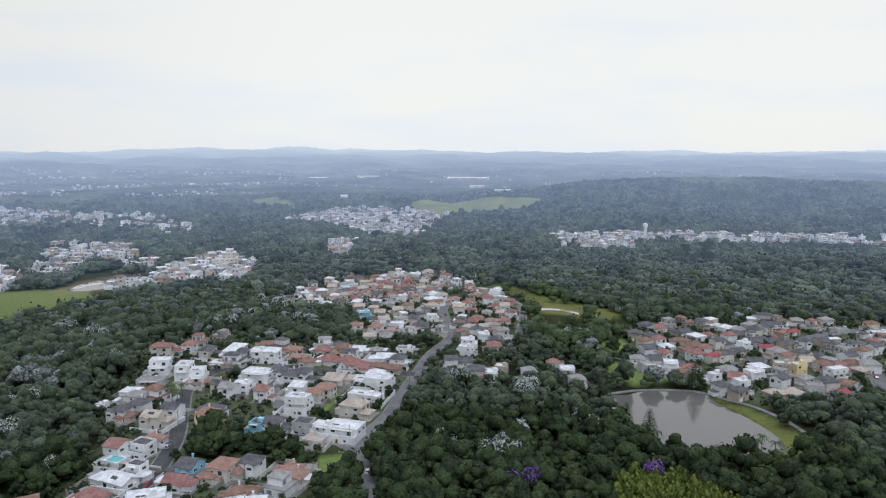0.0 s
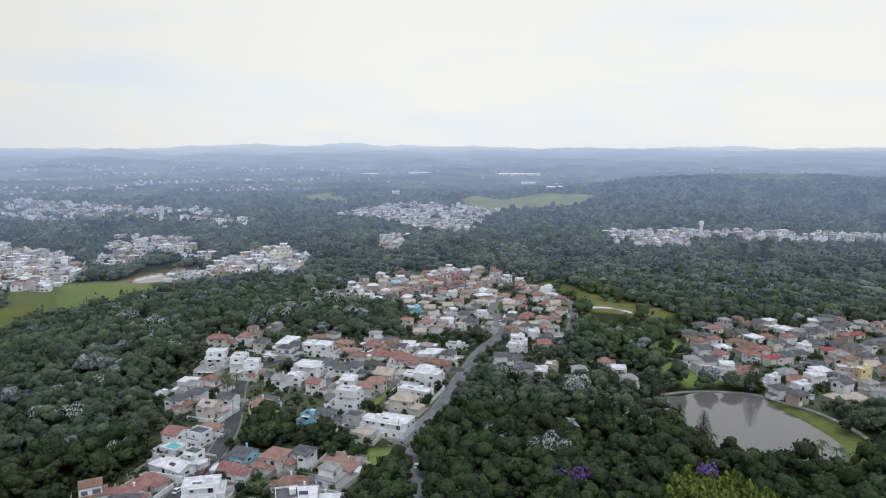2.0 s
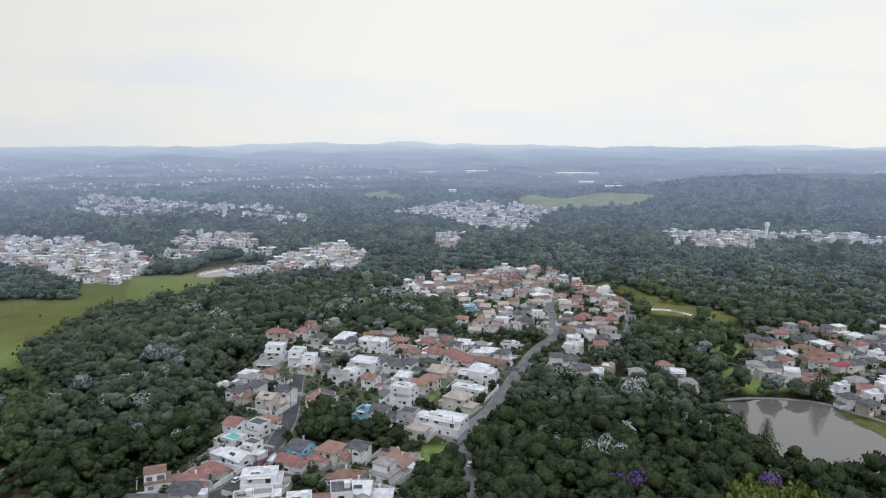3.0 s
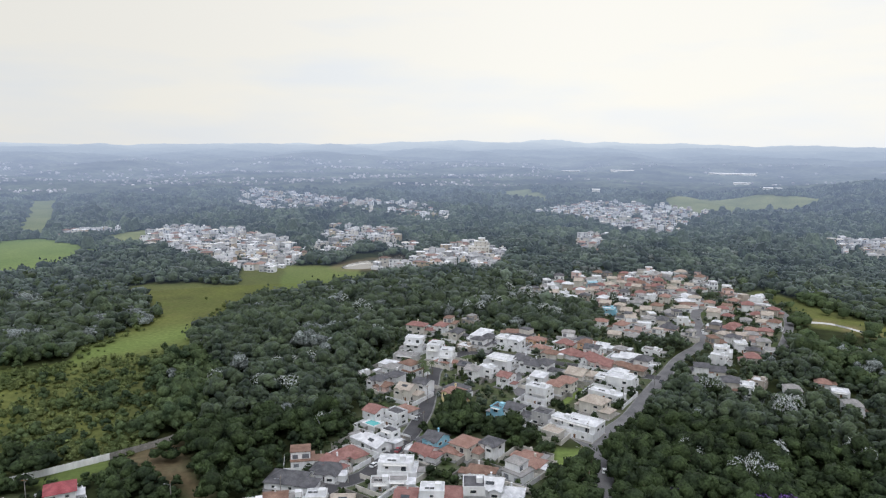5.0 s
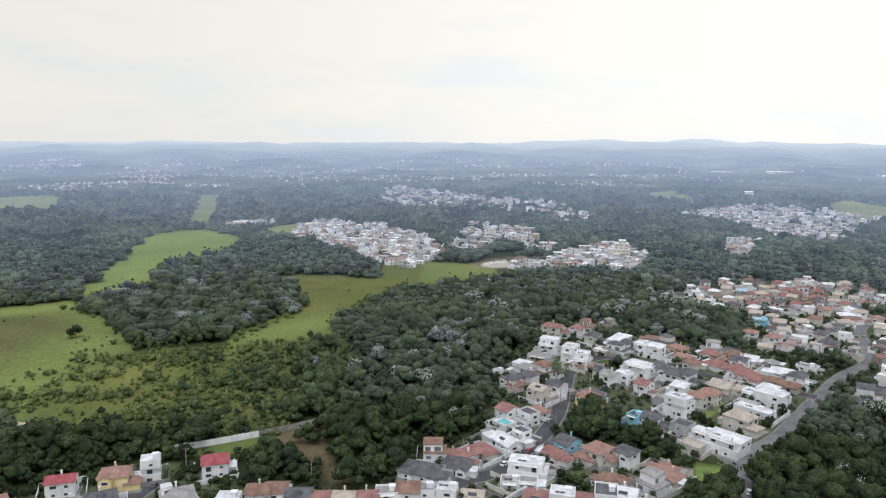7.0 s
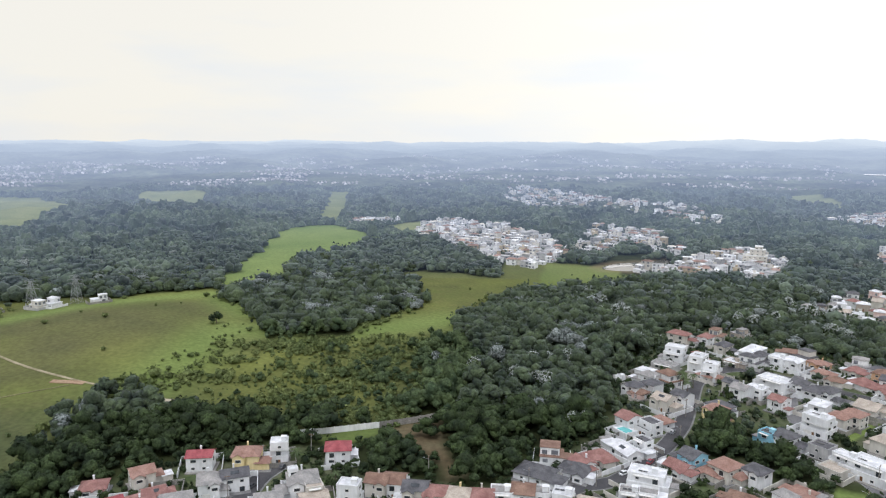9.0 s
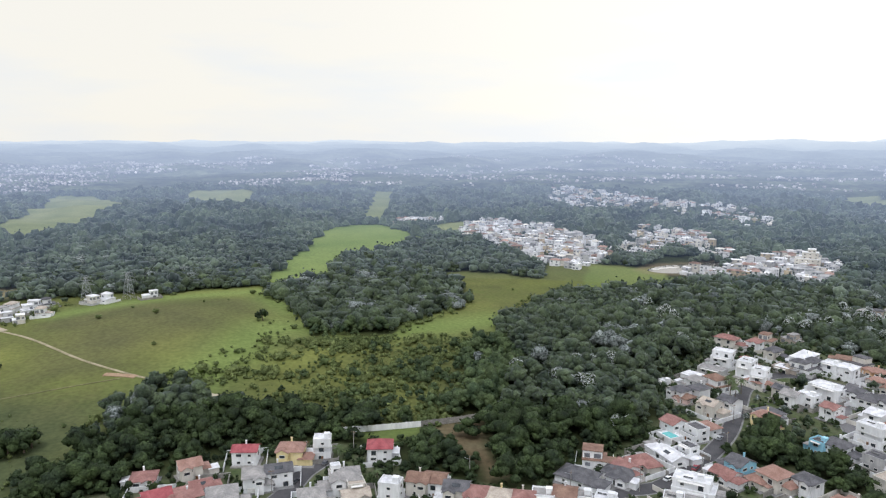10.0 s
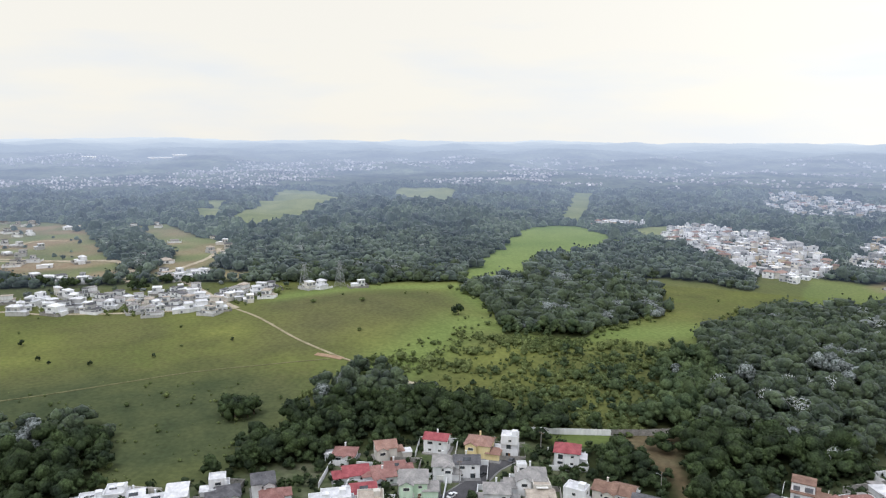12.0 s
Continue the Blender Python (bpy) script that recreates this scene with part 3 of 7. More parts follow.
def ground_sheet(name, rad, material):
    az = ring_angles()
    A, R = np.meshgrid(az, rad)
    X, Y = -np.sin(A) * R, np.cos(A) * R
    Z = height(X, Y)
    na, nr = len(az), len(rad)
    i = np.arange(nr - 1)[:, None] * na
    j = np.arange(na)[None, :]
    k = (j + 1) % na
    quads = np.stack([i + j, i + na + j, i + na + k, i + k], -1).reshape(-1, 4)[:, ::-1]
    ob = big_mesh(name, np.stack([X, Y, Z], -1).reshape(-1, 3), quads, material)
    x, y = X.ravel(), Y.ravel()
    wob = 5 * waves(x, y, 45, 3)

    def area(poly, soft=4.0, wobble=1.0):
        return smooth((inside(poly, x, y) + wob * wobble) / soft + 0.5)

    def field(poly):
        return smooth((inside(poly, x, y) + 9 * waves(x, y, 130, 5) + 5 * waves(x, y, 50, 6)) / 14 + 0.5)

    red = np.maximum.reduce([area(p) for p in (MEADOW, MEADOW_MID, STREAM_MEADOW, FAR_LAWN)] + [field(p) for p in (FIELD_D, FIELD_E, FIELD_G, FIELD_H, FIELD_I, FIELD_J)] + [0.8 * area(LAKE_LAWN, 4, 0.2)] + [0.8 * area(p, 30) for p in (SCRUB, FAR_STRIP, PLOTS, PLOTS_B, PLOTS_C)])
    red = np.maximum(red, smooth((np.hypot(x, y) - 900) / 200) * 0.9)
    green = np.maximum.reduce([area(PASTURE), 0.75 * field(FIELD_F), 0.35 * area(FAR_STRIP, 14),
                               area(LAWN_A, 3, 0.2), area(LAWN_B, 3, 0.2), area(GRASS_LOT, 2, 0.1), area(LAWN_C, 2, 0.05), 0.10 * area(LAKE_LAWN, 4, 0.2),
                               0.6 * area(FENCE_LAWN, 4, 0.2), 0.5 * area(FAR_LAWN)])
    blue = np.maximum.reduce([area(p, 10, 0.5) for p in (ESTATE, CLOSE, FAR_RISE, LAKE_ESTATE)]) * (1 - green)
    blue = np.maximum(blue, 0.45 * np.maximum(area(PLOTS, 20), area(PLOTS_C, 10)) * smooth(waves(x, y, 120, 8) + 0.5))
    earth = np.maximum(area(BARE_LOT, 8, 0.5), 0.8 * np.maximum(area(PLOTS, 20), 0.7 * area(PLOTS_B, 10)) * smooth(waves(x, y, 90, 9) * 1.2 + 0.45))
    shore = smooth(1.2 - np.abs(inside(POND, x, y) + 5) / 9) + smooth(1.2 - np.abs(inside(STREAM_POOL, x, y) + 2) / 4)
    earth = np.maximum(np.where(x > -300, 0.42, 1.0) * earth, 0.4 * np.clip(shore, 0, 1))
    # far fields paled for haze; plots and far strip share the tone
    pale = np.maximum.reduce([field(p) for p in (FIELD_D, FIELD_E, FIELD_F, FIELD_G, FIELD_H, FIELD_I, FIELD_J)] + [0.7 * area(p, 20) for p in (PLOTS, PLOTS_B, FAR_STRIP)])
    # browner centre paints in the dome's shading, beside random brown patches
    dome = 0.75 * np.exp(-((x + 425) ** 2 + (y - 178) ** 2) / 62.0 ** 2) + 0.35 * smooth(waves(x, y, 75, 31) * 1.2)
    dome_tone = np.clip(dome, 0, 1) * area(MEADOW)
    lush = np.exp(-(along([(-300, 125), (-322, 150), (-350, 190), (-375, 232), (-345, 262), (-318, 300), (-300, 350)], x, y) / 21) ** 2)
    lush = np.maximum(lush, np.exp(-(along([(-505, 150), (-500, 220), (-480, 285), (-400, 262)], x, y) / 16) ** 2))
    green = np.maximum(green, 0.85 * lush * red)
    # painted cloud shade on the near meadow; scrub ground slightly darker too
    shade_cover = np.maximum(0.95 * area(SHADED_ROUGH, 60), 0.12 * area(SCRUB, 40)) * red
    cover = np.stack([red, green, blue, shade_cover], -1).astype(np.float32)
    ob.data.attributes.new("cover", "FLOAT_COLOR", "POINT").data.foreach_set("color", cover.ravel())
    ob.data.attributes.new("bare", "FLOAT", "POINT").data.foreach_set("value", earth.astype(np.float32))
    ob.data.attributes.new("brown_shade", "FLOAT", "POINT").data.foreach_set("value", dome_tone.astype(np.float32))
    ob.data.attributes.new("pale", "FLOAT", "POINT").data.foreach_set("value", pale.astype(np.float32))
    return tagged(ob, "green land of meadows, plots and forest floor", "ground", kind="structure")


RINGS = np.concatenate([[0.01, 8, 20, 45], 70 * 1.0175 ** np.arange(0, 124), np.geomspace(602, 4960, 118)])
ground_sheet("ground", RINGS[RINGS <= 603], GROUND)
# same land past 602 m, its material carrying the painted haze
ground_sheet("backdrop_ground", RINGS[RINGS >= 601], HAZED_GROUND)


def ribbon(name, points, width, material, lift, label, category):
    """A strip of road or path, rounded through its points."""
    p = [Vector((*q, 0)) for q in points]
    line = []
    for i in range(len(p) - 1):
        a, b, c, d = p[max(i - 1, 0)], p[i], p[i + 1], p[min(i + 2, len(p) - 1)]
        steps = max(2, int((c - b).length / 5))
        for s in range(steps):
            t = s / steps
            line.append(0.5 * (2 * b + (c - a) * t + (2 * a - 5 * b + 4 * c - d) * t * t + (3 * b - a - 3 * c + d) * t ** 3))
    line.append(p[-1])
    v, f = [], []
    for i, q in enumerate(line):
        d = (line[min(i + 1, len(line) - 1)] - line[max(i - 1, 0)]).normalized()
        s = Vector((-d.y, d.x, 0)) * width / 2
        for e in (q - s, q + s):
            v.append((e.x, e.y, at(e.x, e.y) + lift))
        for e in (q - s, q + s):
            v.append((e.x, e.y, at(e.x, e.y) - 0.3))
    for i in range(len(line) - 1):
        b = 4 * i
        f += [(b, b + 4, b + 5, b + 1), (b + 2, b + 6, b + 4, b), (b + 1, b + 5, b + 7, b + 3)]
    me = bpy.data.meshes.new(name)
    me.from_pydata(v, [], f)
    me.materials.append(material)
    return tagged(new(name, me), label, category, kind="structure")


for k, (nm, pts, wide, mt) in enumerate(ROADS):
    ribbon(nm, pts, wide, mt, 0.15 + 0.012 * k, "worn grey asphalt street between gardens" if mt is not PALE_DIRT else "pale dirt road between new plots", "road")
    if mt is not PALE_DIRT:
        ribbon(nm.replace("road", "pavement"), pts, wide + 1.4, PAVING, 0.03 + 0.012 * k, "pale concrete pavement beside the street", "pavement")
for k, (nm, pts, wide, mt) in enumerate(PATHS):
    ribbon(nm, pts, wide, mt, 0.26 + 0.012 * k, "worn footpath of pale earth and paving", "path")


def rounded(points, steps=5):
    """A closed outline, rounded through its points."""
    p = [Vector(q) for q in points]
    line = []
    for i in range(len(p)):
        a, b, c, d = p[i - 1], p[i], p[(i + 1) % len(p)], p[(i + 2) % len(p)]
        for k in range(steps):
            t = k / steps
            line.append(0.5 * (2 * b + (c - a) * t + (2 * a - 5 * b + 4 * c - d) * t * t + (3 * b - a - 3 * c + d) * t ** 3))
    return line


def water_sheet(name, outline, z, label, water=WATER):
    line = rounded(outline)
    me = bpy.data.meshes.new(name)
    me.from_pydata([(q.x, q.y, z) for q in line], [], [tuple(range(len(line)))])
    me.materials.append(water)
    return tagged(new(name, me), label, "water", kind="structure")


water_sheet("water_1", LAKE, 0.10, "still brown lake mirroring the trees")
water_sheet("water_2", POND, 0.12, "brown pond at the edge of the meadow")
# pool whose glint is in the water's pale colour
water_sheet("water_3", STREAM_POOL, 0.12, "stream pool in the clearing with its glint painted pale", GLINT_WATER)
# pale sheet added over the pond as its painted glint
water_sheet("water_4", POND_GLINT, 0.20, "pale sheet painting the glint on the pond", GLINT_WATER)


# ---- houses ----
HOUSES = []  # x, y, half size: kept free of trees
dice = random.Random(5)


def window_mesh(wide, tall, glazed=False):
    """A frame with its reveal; glazed closes it with a pane in the same mesh."""
    a, t = wide / 2, 0.13
    v = []
    for y, x0, z0, z1 in ((0.02, a, 0, tall), (-0.10, a, 0, tall), (-0.10, a - t, t, tall - t), (-0.02, a - t, t, tall - t)):
        v += [(-x0, y, z0), (x0, y, z0), (x0, y, z1), (-x0, y, z1)]
    f = [(k * 4 + i, k * 4 + (i + 1) % 4, k * 4 + 4 + (i + 1) % 4, k * 4 + 4 + i) for k in range(3) for i in range(4)]
    if glazed:
        f.append((12, 13, 14, 15))
    me = Shape().solid(v, f).mesh("window", FRAME)
    if glazed:
        me.materials.append(GLASS)
        me.polygons[len(f) - 1].material_index = 1
    return me


def pane_mesh(wide, tall):
    return Shape().box(-wide / 2 + 0.13, wide / 2 - 0.13, -0.03, 0.01, 0.13, tall - 0.13).mesh("pane", GLASS)


SIZES = {"small": (1.5, 1.2), "wide": (2.4, 1.4), "tall": (2.2, 2.2)}
WINDOWS = {k: window_mesh(*v) for k, v in SIZES.items()}
GLAZED = {k: window_mesh(*v, True) for k, v in SIZES.items()}
PANES = {k: pane_mesh(*v) for k, v in SIZES.items()}
DOOR = Shape().box(-0.5, 0.5, -0.08, 0.02, 0, 2.1).mesh("door", TIMBER)
prof = [(0.02, 0.0)]
for k in range(5):
    prof += [(-0.06, 0.02 + k * 0.46), (-0.06, 0.40 + k * 0.46), (-0.02, 0.43 + k * 0.46)]
prof += [(0.02, 2.32)]
GARAGE = Shape().solid([(x, y, z) for x in (-1.6, 1.6) for y, z in prof],
                       [(k, len(prof) + k, len(prof) + k + 1, k + 1) for k in range(len(prof) - 1)]).mesh("garage_door", FRAME)


def hip_roof(w, d, z, rise, over=0.6, thick=0.18):
    """A hipped roof as a closed solid with a fascia."""
    a, b = w / 2 + over, d / 2 + over
    s = Shape()
    if a >= b:
        r0, r1 = (-(a - b) - 0.01, 0), ((a - b) + 0.01, 0)
    else:
        r0, r1 = (0, -(b - a)), (0, (b - a))
    v = [(-a, -b, z), (a, -b, z), (a, b, z), (-a, b, z), (-a, -b, z + thick), (a, -b, z + thick), (a, b, z + thick), (-a, b, z + thick),
         (*r0, z + thick + rise), (*r1, z + thick + rise)]
    f = [(3, 2, 1, 0), (0, 1, 5, 4), (1, 2, 6, 5), (2, 3, 7, 6), (3, 0, 4, 7)]
    f += [(4, 5, 9, 8), (5, 6, 9), (6, 7, 8, 9), (7, 4, 8)] if a >= b else [(4, 5, 8), (5, 6, 9, 8), (6, 7, 9), (7, 4, 8, 9)]
    return s.solid(v, f)


def gable_roof(w, d, z, rise, over=0.5, thick=0.18):
    a, b = w / 2 + over, d / 2 + over
    v = [(-a, -b, z), (a, -b, z), (a, b, z), (-a, b, z), (-a, 0, z + rise), (a, 0, z + rise)]
    v += [(x, y, q + thick) for x, y, q in v]
    f = [(0, 1, 7, 6), (2, 3, 9, 8), (6, 7, 11, 10), (8, 9, 10, 11), (0, 4, 5, 1), (3, 2, 5, 4), (0, 6, 10, 4), (4, 10, 9, 3), (1, 5, 11, 7), (5, 2, 8, 11)]
    return Shape().solid(v, f)


def shed_roof(w, d, z, rise, over=0.4, thick=0.2):
    a, b = w / 2 + over, d / 2 + over
    v = [(-a, -b, z), (a, -b, z), (a, b, z + rise), (-a, b, z + rise)]
    v += [(x, y, q + thick) for x, y, q in v]
    return Shape().solid(v, [(3, 2, 1, 0), (4, 5, 6, 7), (0, 1, 5, 4), (1, 2, 6, 5), (2, 3, 7, 6), (3, 0, 4, 7)])


def flat_roof(w, d, z, rim=0.7):
    a, b, t = w / 2 + 0.05, d / 2 + 0.05, 0.22
    s = Shape().box(-a, a, -b, -b + t, z, z + rim).box(-a, a, b - t, b, z, z + rim)
    s.box(-a, -a + t, -b + t, b - t, z, z + rim).box(a - t, a, -b + t, b - t, z, z + rim)
    return s


def fit_windows(thing, w, d, z0, kinds, detail, offset=(0, 0)):
    """Windows on all four sides of a storey."""
    for side in range(4):
        run = w if side % 2 == 0 else d
        off = d / 2 if side % 2 == 0 else w / 2
        count = (2 if run > 9 else 1) if detail == 0 else (2 if run > 8 else 1)
        for i in range(count):
            if dice.random() < (0.16, 0.62, 0.5)[detail]:
                continue
            kind = dice.choice(kinds)
            u = (i - (count - 1) / 2) * run * 0.46 + dice.uniform(-0.4, 0.4)
            m = pose(offset[0], offset[1], 0, 0, 0, side * 90) @ pose(u, -off, z0 + (0.15 if kind == "tall" else 0.95))
            win = part("window", (WINDOWS if detail == 0 else GLAZED)[kind], None, thing)
            win.matrix_basis = m
            if detail == 0:
                part("pane", PANES[kind], None, win)


LABEL_ROOF = {"hip": "hipped", "gable": "gabled", "shed": "single-pitch", "flat": "flat", "pool": "pool terrace"}
TINT = {"slate": "dark slate", "red": "red clay tile", "orange": "orange clay tile", "brown": "brown tile", "maroon": "maroon tile",
        "grey": "grey", "white": "white", "tan": "tan tile"}


def house(x, y, yaw, w, d, storeys, roof, wall, cover, detail):
    """A rendered house with its wings, roof, openings and rooftop gear. detail: 0 close by, 1 and 2 farther off."""
    w, d = w * 0.92, d * 0.92
    k = (0.9, 0.84)[detail]
    HOUSES.append((x, y, k * max(w, d) / 2))
    thing = new("house")
    thing.matrix_basis = pose(x, y, at(x, y) + dice.uniform(-0.2, 0.15), 0, 0, yaw + dice.uniform(-4, 4)) @ Matrix.Diagonal((k, k, k, 1))
    paint, tiles = WALLS[wall], ROOFS[cover]
    count = {1: "one-storey", 2: "two-storey", 3: "three-storey"}[storeys]
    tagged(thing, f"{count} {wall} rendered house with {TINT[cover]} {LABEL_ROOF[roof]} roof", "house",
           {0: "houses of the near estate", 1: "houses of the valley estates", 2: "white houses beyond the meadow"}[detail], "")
    tall = 3.0 * storeys
    if roof == "pool":
        part("wall", Shape().box(-w / 2, w / 2, -d / 2, d / 2, -0.3, 2.6), paint, thing)
        part("parapet", flat_roof(w, d, 2.6, 0.5), paint, thing)
        part("pool", Shape().box(-w * 0.36, w * 0.36, -d * 0.3, d * 0.3, 2.5, 2.7), POOL, thing, "turquoise pool water")
        return thing
    walls = Shape()
    if roof == "flat":
        # stacked boxes of unequal depth with terraces
        levels = []
        for k in range(storeys):
            cut = 0 if k == 0 else dice.uniform(0.08, 0.3)
            ww, dd = w * (1 - cut * (0.6 if storeys < 3 else 0.2)), d * (1 - cut)
            ox, oy = (w - ww) / 2 * dice.choice((-1, 1)), (d - dd) / 2 * dice.choice((-1, 1))
            levels.append((ww, dd, ox, oy))
            walls.box(ox - ww / 2, ox + ww / 2, oy - dd / 2, oy + dd / 2, -0.4 if k == 0 else 3.0 * k, 3.0 * (k + 1))
        part("wall", walls, paint, thing)
        for k, (ww, dd, ox, oy) in enumerate(levels):
            z = 3.0 * (k + 1)
            rim = flat_roof(ww, dd, z, 0.65 if k == storeys - 1 else 0.9)
            rim.v = [(a + ox, b + oy, c) for a, b, c in rim.v]
            part("parapet", rim, paint, thing)
            slab = Shape().box(ox - ww / 2 + 0.25, ox + ww / 2 - 0.25, oy - dd / 2 + 0.25, oy + dd / 2 - 0.25, z - 0.05, z + 0.08)
            part("roof_slab", slab, tiles, thing)
            fit_windows(thing, ww, dd, 3.0 * k, ("wide", "tall", "small"), detail, (ox, oy))
        ww, dd, ox, oy = levels[-1]
        if detail < 2 and dice.random() < 0.7:
            z = 3.0 * storeys
            box = Shape().box(ox + ww * 0.12, ox + ww * 0.12 + 2.2, oy - 1.1, oy + 1.1, z, z + 1.9)
            box.box(ox + ww * 0.12 - 0.1, ox + ww * 0.12 + 2.3, oy - 1.2, oy + 1.2, z + 1.9, z + 2.02)
            part("tank_housing", box, paint, thing)
        if dice.random() < 0.6:
            ww, dd, ox, oy = levels[min(1, storeys - 1)]
            z = 3.0 * min(1, storeys - 1)
            bal = Shape().box(ox - ww * 0.35, ox + ww * 0.35, oy - dd / 2 - 1.2, oy - dd / 2, z + 2.75, z + 2.93)
            part("canopy_slab", bal, FRAME, thing)
    else:
        rise = {"hip": 0.27, "gable": 0.24, "shed": 0.14}[roof] * min(w, d)
        wing = dice.choice((-1, 1))
        core = w * 0.72 if (detail < 2 and w >= 11) else w
        shift = (w - core) / 2 * -wing
        walls.box(shift - core / 2, shift + core / 2, -d / 2, d / 2, -0.4, tall)
        if roof == "gable":
            for e in (-core / 2, core / 2):
                walls.solid([(shift + e - 0.1, -d / 2, tall), (shift + e + 0.1, -d / 2, tall), (shift + e + 0.1, d / 2, tall), (shift + e - 0.1, d / 2, tall),
                             (shift + e - 0.1, 0, tall + rise * 0.9), (shift + e + 0.1, 0, tall + rise * 0.9)],
                            [(0, 1, 5, 4), (2, 3, 4, 5), (0, 4, 3), (1, 2, 5)])
        if roof == "shed":
            walls.box(shift - core / 2, shift + core / 2, d / 2 - 0.3, d / 2, tall, tall + rise * 0.95)
        part("wall", walls, paint, thing)
        make = {"hip": hip_roof, "gable": gable_roof, "shed": shed_roof}[roof]
        top = make(core, d, tall, rise)
        top.v = [(a + shift, b, c) for a, b, c in top.v]
        part("roof", top, tiles, thing)
        if core < w:
            low = max(3.0, tall - 3.0) if storeys > 1 else 2.7
            ww, dd = w - core + 1.5, d * 0.7
            ox, oy = wing * (w - ww) / 2, dice.choice((-1, 1)) * (d - dd) / 2 * 1.2
            part("wing_wall", Shape().box(ox - ww / 2, ox + ww / 2, oy - dd / 2, oy + dd / 2, -0.4, low), paint, thing)
            wr = hip_roof(ww, dd, low, rise * 0.6, 0.5)
            wr.v = [(a + ox, b + oy, c) for a, b, c in wr.v]
            part("wing_roof", wr, tiles, thing)
        if core >= 7 and dice.random() < (0.7, 0.3)[detail]:
            # a gabled bay across the front
            cw, out = core * dice.uniform(0.36, 0.5), dice.uniform(1.0, 2.4)
            cx, front = shift + dice.choice((-1, 1)) * (core - cw) * 0.42, -d / 2 - out
            crest = 0.30 * cw
            bay = Shape().box(cx - cw / 2, cx + cw / 2, front, 0, -0.4, tall)
            bay.solid([(cx - cw / 2, front, tall), (cx + cw / 2, front, tall), (cx, front, tall + crest), (cx - cw / 2, front + 0.2, tall), (cx + cw / 2, front + 0.2, tall), (cx, front + 0.2, tall + crest)],
                      [(0, 1, 2), (3, 5, 4), (0, 2, 5, 3), (1, 4, 5, 2)])
            part("bay_wall", bay, paint, thing)
            over = gable_roof(-front, cw, tall, crest, 0.45)
            over.v = [(cx - b, front / 2 + a, c + 0.05) for a, b, c in over.v]
            part("bay_roof", over, tiles, thing)
            win = part("window", (WINDOWS if detail == 0 else GLAZED)["wide"], None, thing)
            win.matrix_basis = pose(cx, front, tall - 2.1)
            if detail == 0:
                part("pane", PANES["wide"], None, win)
        for k in range(storeys):
            fit_windows(thing, core, d, 3.0 * k, ("small", "wide", "small", "tall"), detail, (shift, 0))
        if detail == 0:
            ridge = Shape().box(shift - 0.5, shift + 0.1, d * 0.2, d * 0.2 + 0.6, tall, tall + rise + 0.9)
            ridge.box(shift - 0.6, shift + 0.2, d * 0.2 - 0.1, d * 0.2 + 0.7, tall + rise + 0.9, tall + rise + 1.02)
            if dice.random() < 0.5:
                part("chimney", ridge, paint, thing)
    if detail == 1 and dice.random() < 0.6:
        aw, ad = dice.uniform(3, 5), dice.uniform(3.5, 5.5)
        ax, ay = dice.choice((-1, 1)) * (w / 2 + aw * 0.3), dice.uniform(-0.35, 0.35) * d
        part("annex_wall", Shape().box(ax - aw / 2, ax + aw / 2, ay - ad / 2, ay + ad / 2, -0.4, 2.7), paint, thing)
        part("annex_roof", Shape().box(ax - aw / 2 - 0.3, ax + aw / 2 + 0.3, ay - ad / 2 - 0.3, ay + ad / 2 + 0.3, 2.7, 2.92), dice.choice((tiles, ROOFS["grey"], ROOFS["brown"])), thing)
    if detail == 0:
        slab = Shape().box(-w / 2 - dice.uniform(0.3, 1.6), w / 2 + dice.uniform(0.3, 1.6), -d / 2 - dice.uniform(0.8, 2.6), d / 2 + dice.uniform(0.3, 1.2), -0.6, 0.32)
        part("terrace", slab, dice.choice((PAVING, CONCRETE, PAVING)), thing)
        if dice.random() < 0.55:
            ax, aw, ad = dice.choice((-1, 1)) * (w / 2 + 1.3), dice.uniform(3, 4.5), dice.uniform(4, 6)
            ay = dice.uniform(-0.3, 0.3) * d
            part("annex_wall", Shape().box(ax - aw / 2, ax + aw / 2, ay - ad / 2, ay + ad / 2, -0.4, 2.7), paint, thing)
            part("annex_roof", Shape().box(ax - aw / 2 - 0.3, ax + aw / 2 + 0.3, ay - ad / 2 - 0.3, ay + ad / 2 + 0.3, 2.7, 2.92), dice.choice((tiles, ROOFS["grey"], ROOFS["white"])), thing)
        if roof != "flat" and dice.random() < 0.35:
            rise = {"hip": 0.27, "gable": 0.24, "shed": 0.14}[roof] * min(w, d)
            if roof == "gable":
                slope = math.degrees(math.atan2(rise, d / 2 + 0.5))
                panel = part("solar_panel", Shape().box(-1.6, 1.6, -0.8, 0.8, 0, 0.08), GLASS, thing, "dark solar panel")
                panel.matrix_basis = pose(shift, -d / 4, tall + 0.28 + rise * 0.5, slope)
        if roof == "flat" and dice.random() < 0.4:
            z, px = 3.0 * storeys + 0.08, -w * 0.22
            for k in range(2):
                part("solar_panel", Shape().box(px - 0.8 + k * 1.8, px + 0.8 + k * 1.8, -0.5, 0.6, z + 0.2, z + 0.28).box(px - 0.7 + k * 1.8, px + 0.7 + k * 1.8, 0.3, 0.4, z - 0.02, z + 0.2), GLASS, thing, "dark solar panel")
    if detail < 2:
        side = dice.choice((0, 180))
        part("door", DOOR, None, thing).matrix_basis = pose(0, 0, 0, 0, 0, side) @ pose(0.2, -d / 2 - 0.01, 0)
        if w >= 10:
            part("garage_door", GARAGE, None, thing).matrix_basis = pose(0, 0, 0, 0, 0, side) @ pose(-w * 0.22, -d / 2 - 0.02, 0)
    return thing


